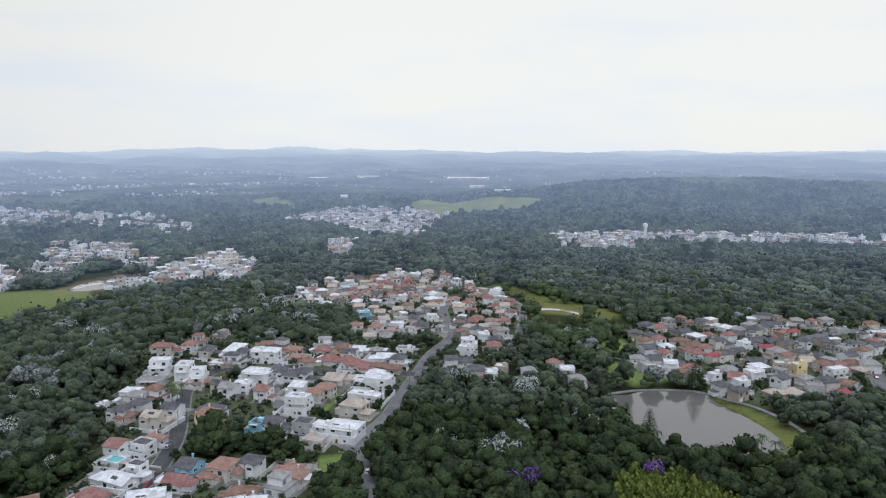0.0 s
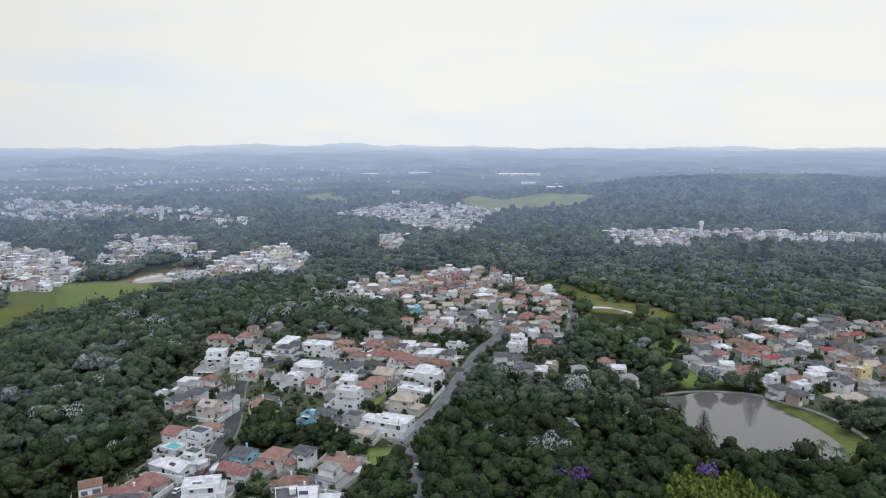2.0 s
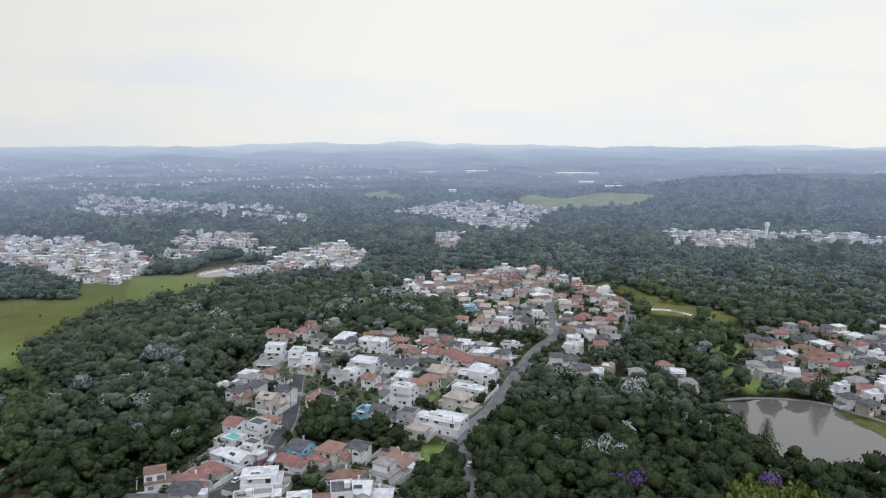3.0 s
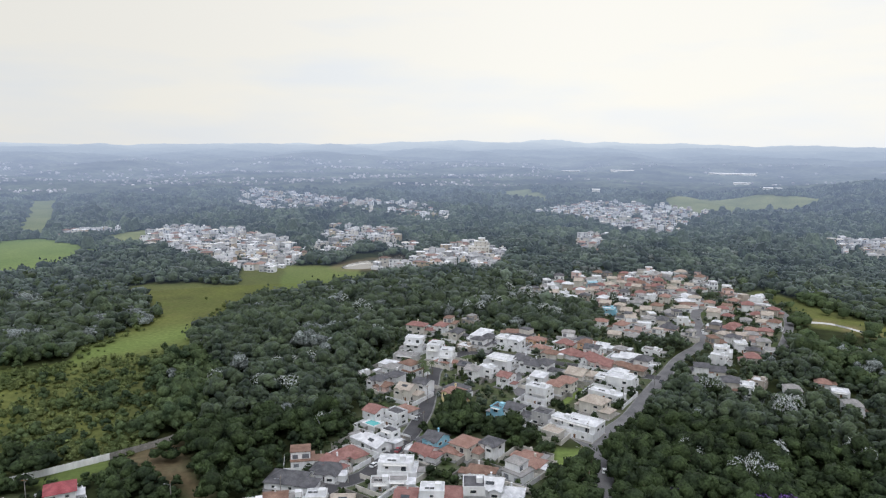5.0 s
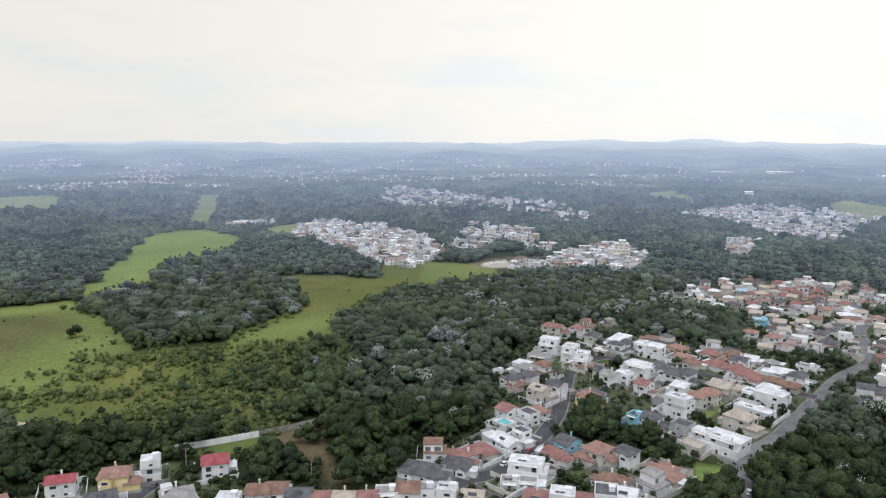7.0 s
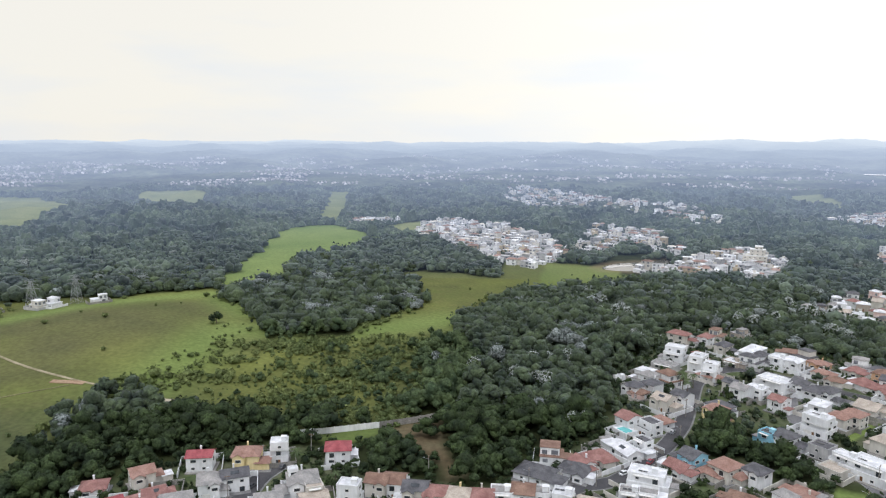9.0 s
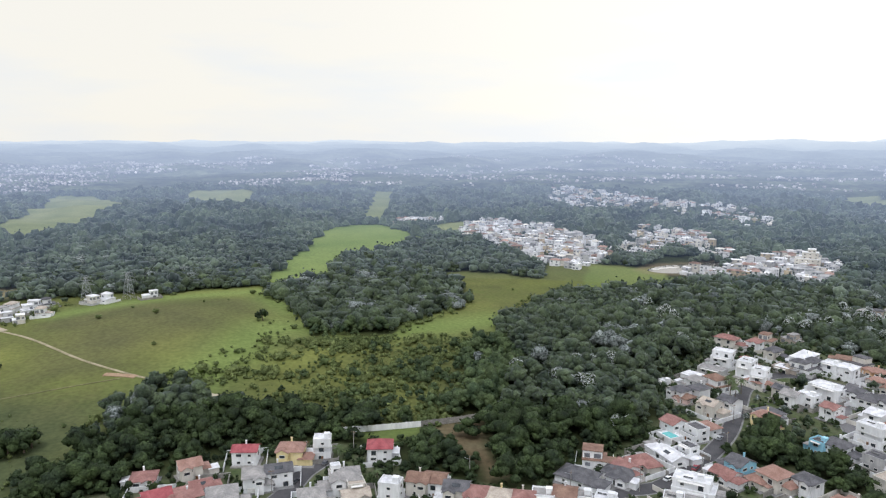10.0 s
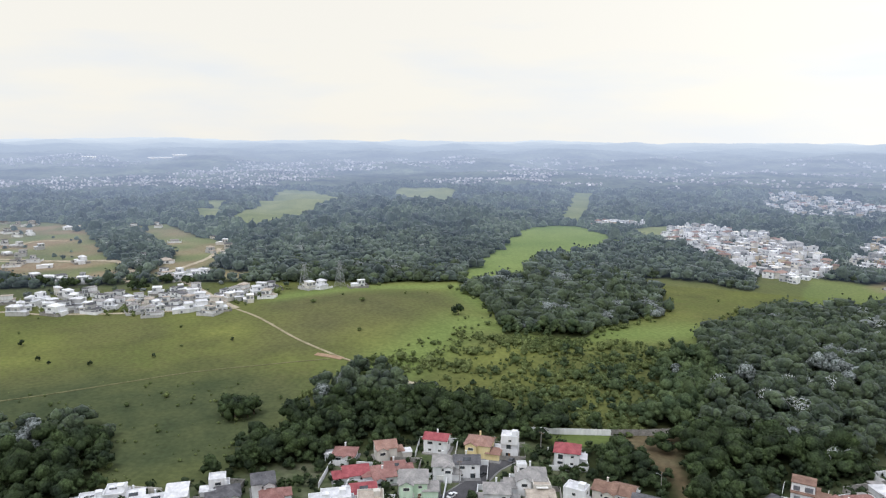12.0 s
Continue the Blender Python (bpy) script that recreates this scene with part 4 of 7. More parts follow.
# pale grey base colour stands in for sky light on far panes
FAR_GLASS = surface("painted_pale_window_glass", (0.12, 0.13, 0.15), (0.26, 0.28, 0.31), 3, 0.8, 0.15, spec=0.5)


class Crowd:
    """Boxes gathered into one mesh, with a material for each face."""

    def __init__(self):
        self.v, self.f, self.m = [], [], []

    def box(self, x0, x1, y0, y1, z0, z1, mat):
        s = Shape().box(x0, x1, y0, y1, z0, z1)
        self.solid(s.v, s.f, mat)

    def solid(self, verts, faces, mat):
        k = len(self.v)
        self.v += verts
        self.f += [tuple(k + i for i in q) for q in faces]
        self.m += [mat] * len(faces)

    def mesh(self, name, materials):
        me = bpy.data.meshes.new(name)
        me.from_pydata(self.v, [], self.f)
        for mt in materials:
            me.materials.append(mt)
        me.polygons.foreach_set("material_index", np.array(self.m, np.int32))
        return me


FAR_PAINTS = [WALLS["white"], WALLS["cream"], WALLS["grey"], WALLS["tan"], WALLS["pink"], FAR_GLASS, ROOFS["white"], ROOFS["grey"], ROOFS["tan"], ROOFS["slate"], ROOFS["red"], ROOFS["brown"], CONCRETE]
WALL_SLOT = {"white": 0, "cream": 1, "grey": 2, "tan": 3, "pink": 4}
crowd = Crowd()


def far_house(x, y, yaw, w, d, storeys, wall, covers=(6, 0, 7, 8, 6, 9), pitch=0.22):
    """A small house seen from far: stepped storeys, dark glazing, a yard wall; flat slabs or a low hipped roof on top."""
    w, d = w * 0.78, d * 0.78
    HOUSES.append((x, y, max(w, d) / 2))
    one, paint, tone = Crowd(), WALL_SLOT[wall], dice.choice(covers)
    ww, dd, ox, oy = w, d, 0, 0
    pitched = dice.random() < pitch
    for k in range(storeys):
        if k:
            ww, dd = w * dice.uniform(0.5, 0.9), d * dice.uniform(0.55, 0.95)
            ox, oy = (w - ww) / 2 * dice.choice((-1, 1)), (d - dd) / 2 * dice.choice((-1, 1))
        z = 3.0 * k
        one.box(ox - ww / 2, ox + ww / 2, oy - dd / 2, oy + dd / 2, z - (0.5 if k == 0 else 0), z + 3.0, paint)
        if pitched and k == storeys - 1:
            roof = hip_roof(ww, dd, z + 3.0, 0.25 * min(ww, dd), 0.4)
            one.solid([(a + ox, b + oy, c) for a, b, c in roof.v], roof.f, tone)
        else:
            one.box(ox - ww / 2 - 0.25, ox + ww / 2 + 0.25, oy - dd / 2 - 0.25, oy + dd / 2 + 0.25, z + 3.0, z + 3.25, tone)
        for e in (-1, 1):
            for u in (-0.27, 0.25):
                if dice.random() < 0.6:
                    hw, tip = dice.uniform(0.6, 1.4), dice.uniform(1.8, 2.6)
                    one.box(ox + u * ww - hw, ox + u * ww + hw, oy + e * dd / 2 - 0.06, oy + e * dd / 2 + 0.06, z + 0.4, z + tip, 5)
                if dice.random() < 0.45:
                    one.box(ox + e * ww / 2 - 0.06, ox + e * ww / 2 + 0.06, oy + u * dd - 0.9, oy + u * dd + 0.9, z + 0.6, z + 2.3, 5)
    if dice.random() < 0.6:
        side = dice.choice((-1, 1)) * (w / 2 + 1.6)
        one.box(side - 1.7, side + 1.7, -d / 2, d * 0.2, -0.5, 2.8, paint)
        one.box(side - 1.8, side + 1.8, -d / 2 - 0.1, d * 0.2 + 0.1, 2.8, 2.95, tone)
    if dice.random() < 0.55:
        a, b, mat = w / 2 + 2.6, d / 2 + 2.4, dice.choice((0, 2, 12))
        for x0, x1, y0, y1 in ((-a, a, -b, -b + 0.15), (-a, -a + 0.15, -b + 0.15, b), (a - 0.15, a, -b + 0.15, b)):
            one.box(x0, x1, y0, y1, -0.4, 1.9, mat)
    m = pose(x, y, at(x, y) + dice.uniform(-0.2, 0.2), 0, 0, yaw + dice.uniform(-8, 8))
    k = len(crowd.v)
    crowd.v += [tuple(m @ Vector(q)) for q in one.v]
    crowd.f += [tuple(k + i for i in q) for q in one.f]
    crowd.m += one.m


def close_crowd(name, label):
    """Join the houses gathered so far into one object."""
    global crowd
    tagged(new(name, crowd.mesh(name, FAR_PAINTS)), label, "houses", kind="stuff")
    crowd = Crowd()


# streets of the hillside estate
house(-150, 365, 5, 13, 12, 3, "flat", "white", "white", 0)
house(-135, 359, 5, 9, 14, 3, "flat", "white", "white", 0)
house(-125, 349, 5, 9, 12, 3, "flat", "white", "white", 0)
house(-149, 350, 5, 16, 9, 1, "flat", "grey", "grey", 0)
house(-162, 403, -4, 20, 9, 2, "hip", "cream", "red", 0)
house(-151, 407, -4, 12, 9, 2, "hip", "white", "red", 0)
house(-134, 396, -12, 12, 10, 2, "hip", "cream", "slate", 0)
house(-121, 396, -12, 15, 15, 2, "shed", "white", "white", 0)
house(-124, 380, -12, 11, 11, 1, "flat", "tan", "white", 0)
house(-124, 347, -12, 14, 9, 1, "hip", "cream", "orange", 0)
house(-110, 337, -12, 8, 8, 2, "gable", "cream", "slate", 0)
house(-104, 332, -12, 9, 10, 2, "gable", "white", "grey", 0)
house(-146, 321, -12, 13, 9, 2, "hip", "white", "grey", 0)
house(-143, 302, -12, 9, 9, 2, "hip", "white", "slate", 0)
house(-140, 301, -12, 8, 8, 1, "hip", "pink", "brown", 0)
house(-138, 310, -12, 9, 9, 2, "hip", "white", "slate", 0)
house(-124, 295, -12, 13, 10, 2, "gable", "cream", "tan", 0)
house(-121, 305, -12, 9, 9, 2, "gable", "white", "slate", 0)
house(-103, 298, -12, 10, 9, 2, "hip", "yellow", "orange", 0)
house(-157, 314, -12, 6, 4, 1, "flat", "white", "white", 0)
house(-113, 392, -12, 12, 9, 2, "hip", "white", "slate", 0)
house(-105, 393, -12, 11, 11, 2, "flat", "white", "white", 0)
house(-97, 392, -12, 10, 8, 2, "shed", "white", "white", 0)
house(-96, 356, -12, 20, 14, 2, "flat", "white", "white", 0)
house(-99, 338, -12, 12, 11, 2, "flat", "white", "white", 0)
house(-86, 328, -12, 8, 10, 2, "gable", "white", "red", 0)
house(-84, 357, -12, 10, 10, 2, "gable", "white", "slate", 0)
house(-77, 351, -12, 10, 11, 2, "hip", "white", "slate", 0)
house(-71, 354, -12, 13, 10, 2, "hip", "white", "slate", 0)
house(-89, 406, -12, 14, 8, 1, "hip", "orange", "orange", 0)
house(-82, 390, -12, 12, 8, 1, "hip", "cream", "orange", 0)
house(-75, 382, -12, 10, 8, 1, "hip", "cream", "brown", 0)
house(-70, 405, -12, 12, 10, 1, "hip", "cream", "red", 0)
house(-58, 401, -12, 10, 9, 2, "hip", "orange", "brown", 0)
house(-53, 391, -12, 10, 10, 2, "gable", "white", "slate", 0)
house(-63, 386, -33, 15, 12, 1, "hip", "white", "red", 0)
house(-55, 383, -33, 16, 13, 1, "hip", "white", "red", 0)
house(-45, 376, -33, 18, 12, 1, "hip", "pink", "red", 0)
house(-49, 404, -12, 16, 10, 1, "shed", "white", "white", 0)
house(-39, 404, -12, 8, 8, 1, "hip", "tan", "grey", 0)
house(-34, 390, -12, 18, 11, 1, "gable", "white", "white", 0)
house(-26, 380, -12, 13, 10, 2, "hip", "white", "slate", 0)
house(-22, 408, -12, 12, 8, 1, "flat", "white", "grey", 0)
house(-35, 374, -12, 10, 8, 1, "hip", "cream", "brown", 0)
house(-28, 370, -12, 13, 9, 1, "hip", "tan", "brown", 0)
house(-66, 312, -12, 13, 11, 3, "flat", "white", "white", 0)
house(-72, 333, -12, 12, 8, 2, "shed", "white", "white", 0)
house(-61, 324, -12, 9, 9, 2, "hip", "cream", "orange", 0)
house(-57, 331, -12, 10, 10, 2, "hip", "cream", "orange", 0)
house(-53, 352, -12, 16, 13, 1, "gable", "cream", "tan", 0)
house(-33, 347, -12, 18, 14, 2, "flat", "white", "white", 0)
house(-41, 352, -12, 10, 10, 1, "flat", "white", "white", 0)
house(-38, 308, -18, 18, 11, 2, "hip", "cream", "tan", 0)
house(-37, 328, -18, 20, 8, 1, "flat", "white", "white", 0)
house(-71, 288, -12, 15, 10, 2, "hip", "white", "slate", 0)
house(-59, 288, -12, 10, 10, 2, "flat", "grey", "slate", 0)
house(-78, 287, -12, 7, 8, 2, "flat", "blue", "slate", 0)
house(-42, 282, -20, 20, 14, 2, "flat", "white", "white", 0)
house(-50, 285, -20, 12, 8, 2, "flat", "white", "white", 0)
house(-52, 276, -20, 10, 9, 1, "flat", "cream", "tan", 0)
house(-127, 264, -24, 9, 10, 2, "gable", "white", "red", 0)
house(-118, 276, -24, 10, 9, 1, "hip", "white", "orange", 0)
house(-119, 265, -24, 11, 10, 2, "flat", "white", "slate", 0)
house(-125, 257, -24, 9, 8, 1, "pool", "white", "white", 0)
house(-113, 246, -24, 9, 8, 2, "flat", "white", "slate", 0)
house(-118, 241, -24, 20, 9, 1, "gable", "white", "white", 0)
house(-120, 227, -24, 12, 11, 1, "hip", "cream", "red", 0)
house(-121, 218, -24, 13, 9, 1, "gable", "white", "red", 0)
house(-129, 202, 10, 22, 12, 1, "hip", "white", "slate", 0)
house(-122, 212, 10, 13, 11, 1, "hip", "white", "slate", 0)
house(-114, 191, 20, 9, 9, 2, "flat", "white", "white", 0)
house(-106, 195, 20, 9, 8, 1, "gable", "yellow", "tan", 0)
house(-98, 222, 20, 17, 11, 2, "flat", "white", "white", 0)
house(-95, 214, 20, 9, 6, 1, "flat", "white", "grey", 0)
house(-100, 211, 20, 8, 7, 1, "flat", "white", "grey", 0)
house(-94, 247, -14, 12, 10, 2, "gable", "blue", "slate", 0)
house(-93, 239, -14, 14, 9, 1, "gable", "white", "red", 0)
house(-79, 246, -14, 14, 11, 2, "hip", "cream", "orange", 0)
house(-85, 243, -14, 8, 6, 1, "hip", "cream", "orange", 0)
house(-71, 250, -14, 9, 9, 2, "hip", "white", "slate", 0)
house(-57, 249, -10, 12, 8, 1, "hip", "cream", "orange", 0)
house(-53, 244, -10, 9, 8, 1, "hip", "cream", "orange", 0)
house(-87, 204, 15, 9, 13, 1, "gable", "white", "red", 0)
house(-77, 202, 15, 10, 10, 3, "flat", "white", "white", 0)
house(-72, 207, 15, 8, 10, 2, "gable", "white", "red", 0)
house(-66, 212, 15, 9, 13, 3, "flat", "white", "slate", 0)
house(-69, 231, 0, 12, 8, 1, "hip", "white", "brown", 0)
house(-60, 217, 5, 14, 11, 2, "gable", "white", "white", 0)
house(-55, 219, 5, 10, 8, 1, "hip", "white", "white", 0)
# terrace row below the meadow
house(-167, 145, 32, 9, 9, 3, "flat", "white", "white", 0)
house(-165, 156, 32, 9, 9, 2, "gable", "cream", "brown", 0)
house(-161, 160, 32, 9, 10, 2, "gable", "white", "brown", 0)
house(-152, 161, 32, 10, 9, 2, "gable", "cream", "slate", 0)
house(-145, 163, 32, 9, 9, 2, "hip", "cream", "red", 0)
house(-138, 167, 32, 10, 9, 2, "hip", "yellow", "tan", 0)
house(-132, 171, 32, 9, 9, 2, "hip", "cream", "red", 0)
house(-129, 177, 32, 10, 9, 2, "flat", "white", "grey", 0)
house(-124, 183, 32, 9, 10, 2, "gable", "white", "brown", 0)
house(-119, 186, 32, 9, 9, 2, "flat", "white", "grey", 0)
# houses round the close by the wall
house(-237, 92, 60, 10, 9, 1, "hip", "white", "red", 0)
house(-230, 107, 74, 13, 9, 2, "gable", "cream", "orange", 0)
house(-218, 105, 74, 12, 8, 1, "gable", "white", "red", 0)
house(-215, 96, 74, 14, 9, 1, "shed", "white", "red", 0)
house(-222, 88, 74, 15, 10, 1, "gable", "white", "maroon", 0)
house(-208, 87, 74, 10, 9, 1, "gable", "white", "maroon", 0)
house(-202, 105, 62, 16, 12, 2, "hip", "mint", "grey", 0)
house(-207, 119, 62, 12, 10, 2, "hip", "white", "grey", 0)
house(-205, 126, 62, 11, 9, 2, "gable", "white", "slate", 0)
house(-227, 126, 50, 11, 8, 2, "gable", "white", "maroon", 0)
house(-215, 140, 46, 16, 10, 2, "hip", "yellow", "orange", 0)
house(-211, 149, 46, 8, 8, 3, "flat", "white", "white", 0)
house(-195, 164, 46, 11, 10, 2, "hip", "white", "maroon", 0)
house(-186, 138, 60, 17, 12, 2, "hip", "white", "grey", 0)
house(-181, 125, 60, 14, 9, 2, "hip", "white", "grey", 0)
house(-188, 138, 60, 4, 4, 3, "flat", "white", "white", 0)
house(-179, 140, 60, 8, 9, 2, "flat", "cream", "tan", 0)
house(-176, 137, 60, 11, 8, 1, "gable", "cream", "tan", 0)
house(-203, 76, 70, 13, 10, 2, "flat", "white", "white", 0)
house(-204, 70, 70, 9, 9, 2, "flat", "white", "white", 0)
house(-198, 85, 70, 11, 9, 2, "flat", "cream", "tan", 0)
house(-226, 58, 78, 9, 10, 2, "gable", "white", "slate", 0)
house(-233, 45, 78, 8, 9, 2, "flat", "white", "white", 0)
house(-228, 45, 78, 13, 9, 1, "hip", "white", "slate", 0)
house(-230, 31, 78, 8, 10, 2, "shed", "white", "white", 0)
house(-240, 19, 78, 8, 9, 1, "gable", "white", "white", 0)
house(-241, 14, 78, 8, 11, 2, "flat", "white", "white", 0)
house(-245, 7, 78, 10, 7, 1, "flat", "white", "white", 0)
house(-218, 60, 78, 12, 9, 1, "hip", "white", "red", 0)
house(-234, 25, 78, 8, 8, 1, "gable", "white", "white", 0)
# estate on the far rise
house(-116, 562, 10, 10, 9, 1, "hip", "cream", "grey", 1)
house(-103, 533, 10, 9, 11, 2, "gable", "white", "tan", 1)
house(-79, 529, -8, 10, 8, 2, "hip", "tan", "slate", 1)
house(-75, 573, 5, 13, 9, 2, "hip", "white", "red", 1)
house(-61, 509, 0, 10, 11, 2, "gable", "tan", "tan", 1)
house(-59, 590, 0, 9, 8, 2, "hip", "cream", "tan", 1)
house(-45, 578, -8, 9, 9, 2, "gable", "tan", "tan", 1)
house(-29, 611, 10, 13, 11, 2, "hip", "tan", "red", 1)
house(-18, 606, 0, 13, 8, 2, "gable", "cream", "tan", 1)
house(1, 598, -20, 10, 9, 1, "hip", "white", "orange", 1)
house(-34, 500, 10, 13, 11, 2, "gable", "cream", "tan", 1)
house(-19, 474, -8, 13, 11, 2, "hip", "cream", "slate", 1)
house(-45, 451, -20, 13, 11, 2, "hip", "white", "orange", 1)
house(-11, 573, 5, 9, 9, 2, "hip", "cream", "red", 1)
house(12, 510, -8, 11, 11, 2, "gable", "cream", "tan", 1)
house(24, 485, -20, 10, 11, 1, "hip", "cream", "red", 1)
house(27, 451, 10, 9, 8, 2, "gable", "tan", "tan", 1)
house(42, 477, 5, 11, 8, 1, "hip", "pink", "red", 1)
house(40, 521, 0, 11, 9, 1, "hip", "tan", "red", 1)
house(26, 562, -20, 9, 9, 1, "hip", "cream", "orange", 1)
house(35, 540, 0, 11, 11, 2, "hip", "white", "red", 1)
house(-127, 535, -8, 9, 8, 2, "hip", "white", "grey", 1)
house(-115, 512, 10, 9, 8, 2, "flat", "grey", "grey", 1)
house(-106, 573, -20, 11, 8, 2, "hip", "white", "red", 1)
house(-99, 568, 10, 11, 8, 2, "hip", "tan", "white", 1)
house(-91, 585, -8, 13, 11, 2, "gable", "cream", "tan", 1)
house(-98, 544, 5, 11, 9, 1, "flat", "white", "white", 1)
house(-87, 522, -8, 13, 9, 2, "flat", "white", "white", 1)
house(-81, 581, 10, 11, 8, 2, "flat", "blue", "white", 1)
house(-81, 609, 10, 11, 8, 2, "flat", "white", "white", 1)
house(-68, 605, 10, 10, 8, 2, "gable", "cream", "tan", 1)
house(-67, 578, 10, 11, 11, 2, "hip", "cream", "tan", 1)
house(-69, 549, -20, 9, 11, 1, "hip", "white", "red", 1)
house(-59, 548, -8, 13, 9, 2, "hip", "cream", "red", 1)
house(-53, 554, -20, 10, 9, 2, "hip", "white", "slate", 1)
house(-51, 605, 0, 11, 9, 2, "hip", "pink", "red", 1)
house(-40, 598, 5, 10, 9, 1, "hip", "cream", "orange", 1)
house(-41, 643, -20, 11, 8, 2, "flat", "white", "white", 1)
house(-26, 657, 0, 13, 11, 1, "flat", "white", "white", 1)
house(-13, 644, 10, 11, 9, 1, "hip", "white", "orange", 1)
house(-6, 611, -8, 9, 9, 1, "gable", "white", "tan", 1)
house(-18, 580, 0, 11, 8, 2, "hip", "white", "tan", 1)
house(-32, 547, -8, 10, 9, 2, "flat", "white", "white", 1)
house(-41, 530, -8, 11, 9, 1, "hip", "white", "grey", 1)
house(-26, 515, -8, 10, 9, 2, "hip", "cream", "brown", 1)
house(-56, 494, 10, 13, 9, 2, "flat", "blue", "white", 1)
house(-43, 491, 0, 13, 11, 2, "gable", "tan", "tan", 1)
house(-28, 473, 10, 10, 8, 2, "hip", "white", "grey", 1)
house(-31, 458, 5, 13, 11, 2, "flat", "white", "white", 1)
house(-16, 506, -20, 13, 11, 1, "hip", "cream", "grey", 1)
house(-7, 484, 0, 11, 8, 2, "flat", "white", "white", 1)
house(-57, 455, 0, 11, 8, 2, "hip", "white", "orange", 1)
house(-46, 437, 0, 10, 9, 1, "gable", "cream", "tan", 1)
house(-35, 435, 5, 13, 11, 1, "hip", "white", "grey", 1)
house(-1, 550, -8, 11, 8, 2, "hip", "white", "tan", 1)
house(8, 537, 0, 13, 8, 2, "hip", "cream", "orange", 1)
house(23, 607, -8, 10, 9, 2, "flat", "white", "white", 1)
house(18, 521, 5, 9, 9, 2, "hip", "white", "red", 1)
house(21, 510, -20, 9, 8, 1, "hip", "white", "red", 1)
house(42, 567, -20, 13, 8, 2, "flat", "white", "white", 1)
house(44, 553, -8, 11, 11, 1, "flat", "white", "white", 1)
house(52, 529, -20, 13, 8, 2, "hip", "tan", "red", 1)
house(32, 502, 0, 9, 8, 1, "hip", "white", "grey", 1)
house(41, 500, 0, 9, 9, 1, "gable", "white", "tan", 1)
house(47, 493, -20, 13, 9, 2, "hip", "white", "brown", 1)
house(20, 475, -8, 11, 9, 1, "hip", "tan", "red", 1)
house(22, 444, -20, 11, 9, 2, "hip", "white", "slate", 1)
house(33, 466, 0, 9, 8, 2, "hip", "cream", "orange", 1)
house(37, 442, 5, 13, 8, 2, "hip", "cream", "grey", 1)
house(42, 433, -8, 11, 9, 1, "flat", "grey", "grey", 1)
house(16, 419, 0, 13, 11, 2, "flat", "white", "white", 1)
house(13, 403, -20, 13, 8, 2, "flat", "white", "white", 1)
house(29, 406, 10, 13, 11, 2, "hip", "cream", "red", 1)
house(3, 379, 5, 13, 9, 2, "gable", "white", "slate", 1)
house(12, 383, 0, 11, 11, 1, "gable", "cream", "slate", 1)
house(-1, 355, 0, 10, 9, 2, "gable", "white", "slate", 1)
house(18, 360, 0, 11, 11, 2, "hip", "cream", "slate", 1)
house(25, 356, -8, 9, 11, 2, "flat", "white", "white", 1)
house(31, 367, -20, 9, 11, 2, "flat", "tan", "white", 1)
house(45, 358, 10, 9, 11, 2, "hip", "white", "grey", 1)
house(67, 370, 0, 10, 9, 1, "flat", "white", "white", 1)
house(68, 346, 10, 9, 11, 2, "hip", "white", "grey", 1)
house(61, 381, 0, 9, 9, 1, "hip", "white", "orange", 1)
house(-88, 562, -8, 13, 11, 1, "hip", "cream", "red", 1)
house(-79, 550, -8, 9, 8, 2, "hip", "cream", "tan", 1)
house(-52, 519, 0, 10, 8, 2, "gable", "cream", "slate", 1)
house(-22, 546, -8, 9, 11, 2, "hip", "cream", "orange", 1)
house(-15, 562, 5, 9, 8, 1, "gable", "white", "grey", 1)
house(-42, 555, -8, 13, 9, 2, "hip", "cream", "red", 1)
house(-30, 585, 0, 11, 11, 2, "hip", "tan", "red", 1)
house(26, 432, 5, 10, 9, 2, "flat", "white", "white", 1)
house(33, 420, 5, 13, 8, 2, "hip", "tan", "slate", 1)
house(31, 584, 10, 9, 9, 1, "flat", "white", "white", 1)
house(44, 513, 5, 13, 11, 2, "gable", "white", "tan", 1)
# estate above the lake
house(122, 417, 30, 11, 8, 2, "hip", "cream", "brown", 1)
house(117, 379, 15, 13, 11, 2, "gable", "cream", "slate", 1)
house(126, 392, 30, 10, 9, 2, "hip", "white", "red", 1)
house(129, 379, -10, 11, 8, 1, "gable", "cream", "slate", 1)
house(154, 446, 15, 13, 11, 1, "gable", "tan", "slate", 1)
house(151, 416, 25, 13, 11, 1, "hip", "cream", "brown", 1)
house(153, 402, -10, 9, 9, 2, "hip", "white", "red", 1)
house(169, 439, 20, 10, 11, 1, "hip", "white", "brown", 1)
house(166, 417, 20, 10, 8, 2, "gable", "cream", "slate", 1)
house(172, 419, 25, 9, 9, 1, "hip", "white", "slate", 1)
house(178, 430, 25, 10, 9, 2, "hip", "white", "red", 1)
house(173, 404, 25, 9, 9, 1, "gable", "cream", "slate", 1)
house(199, 444, 25, 13, 11, 2, "hip", "cream", "slate", 1)
house(174, 384, -10, 11, 9, 1, "gable", "tan", "slate", 1)
house(189, 402, -10, 9, 8, 2, "hip", "cream", "maroon", 1)
house(192, 395, 25, 10, 11, 2, "hip", "cream", "grey", 1)
house(205, 411, 25, 9, 11, 2, "gable", "tan", "slate", 1)
house(194, 387, 30, 11, 8, 2, "hip", "cream", "brown", 1)
house(204, 393, 30, 11, 9, 2, "hip", "cream", "slate", 1)
house(203, 385, 15, 11, 11, 1, "gable", "cream", "tan", 1)
house(229, 417, 15, 9, 11, 2, "gable", "tan", "slate", 1)
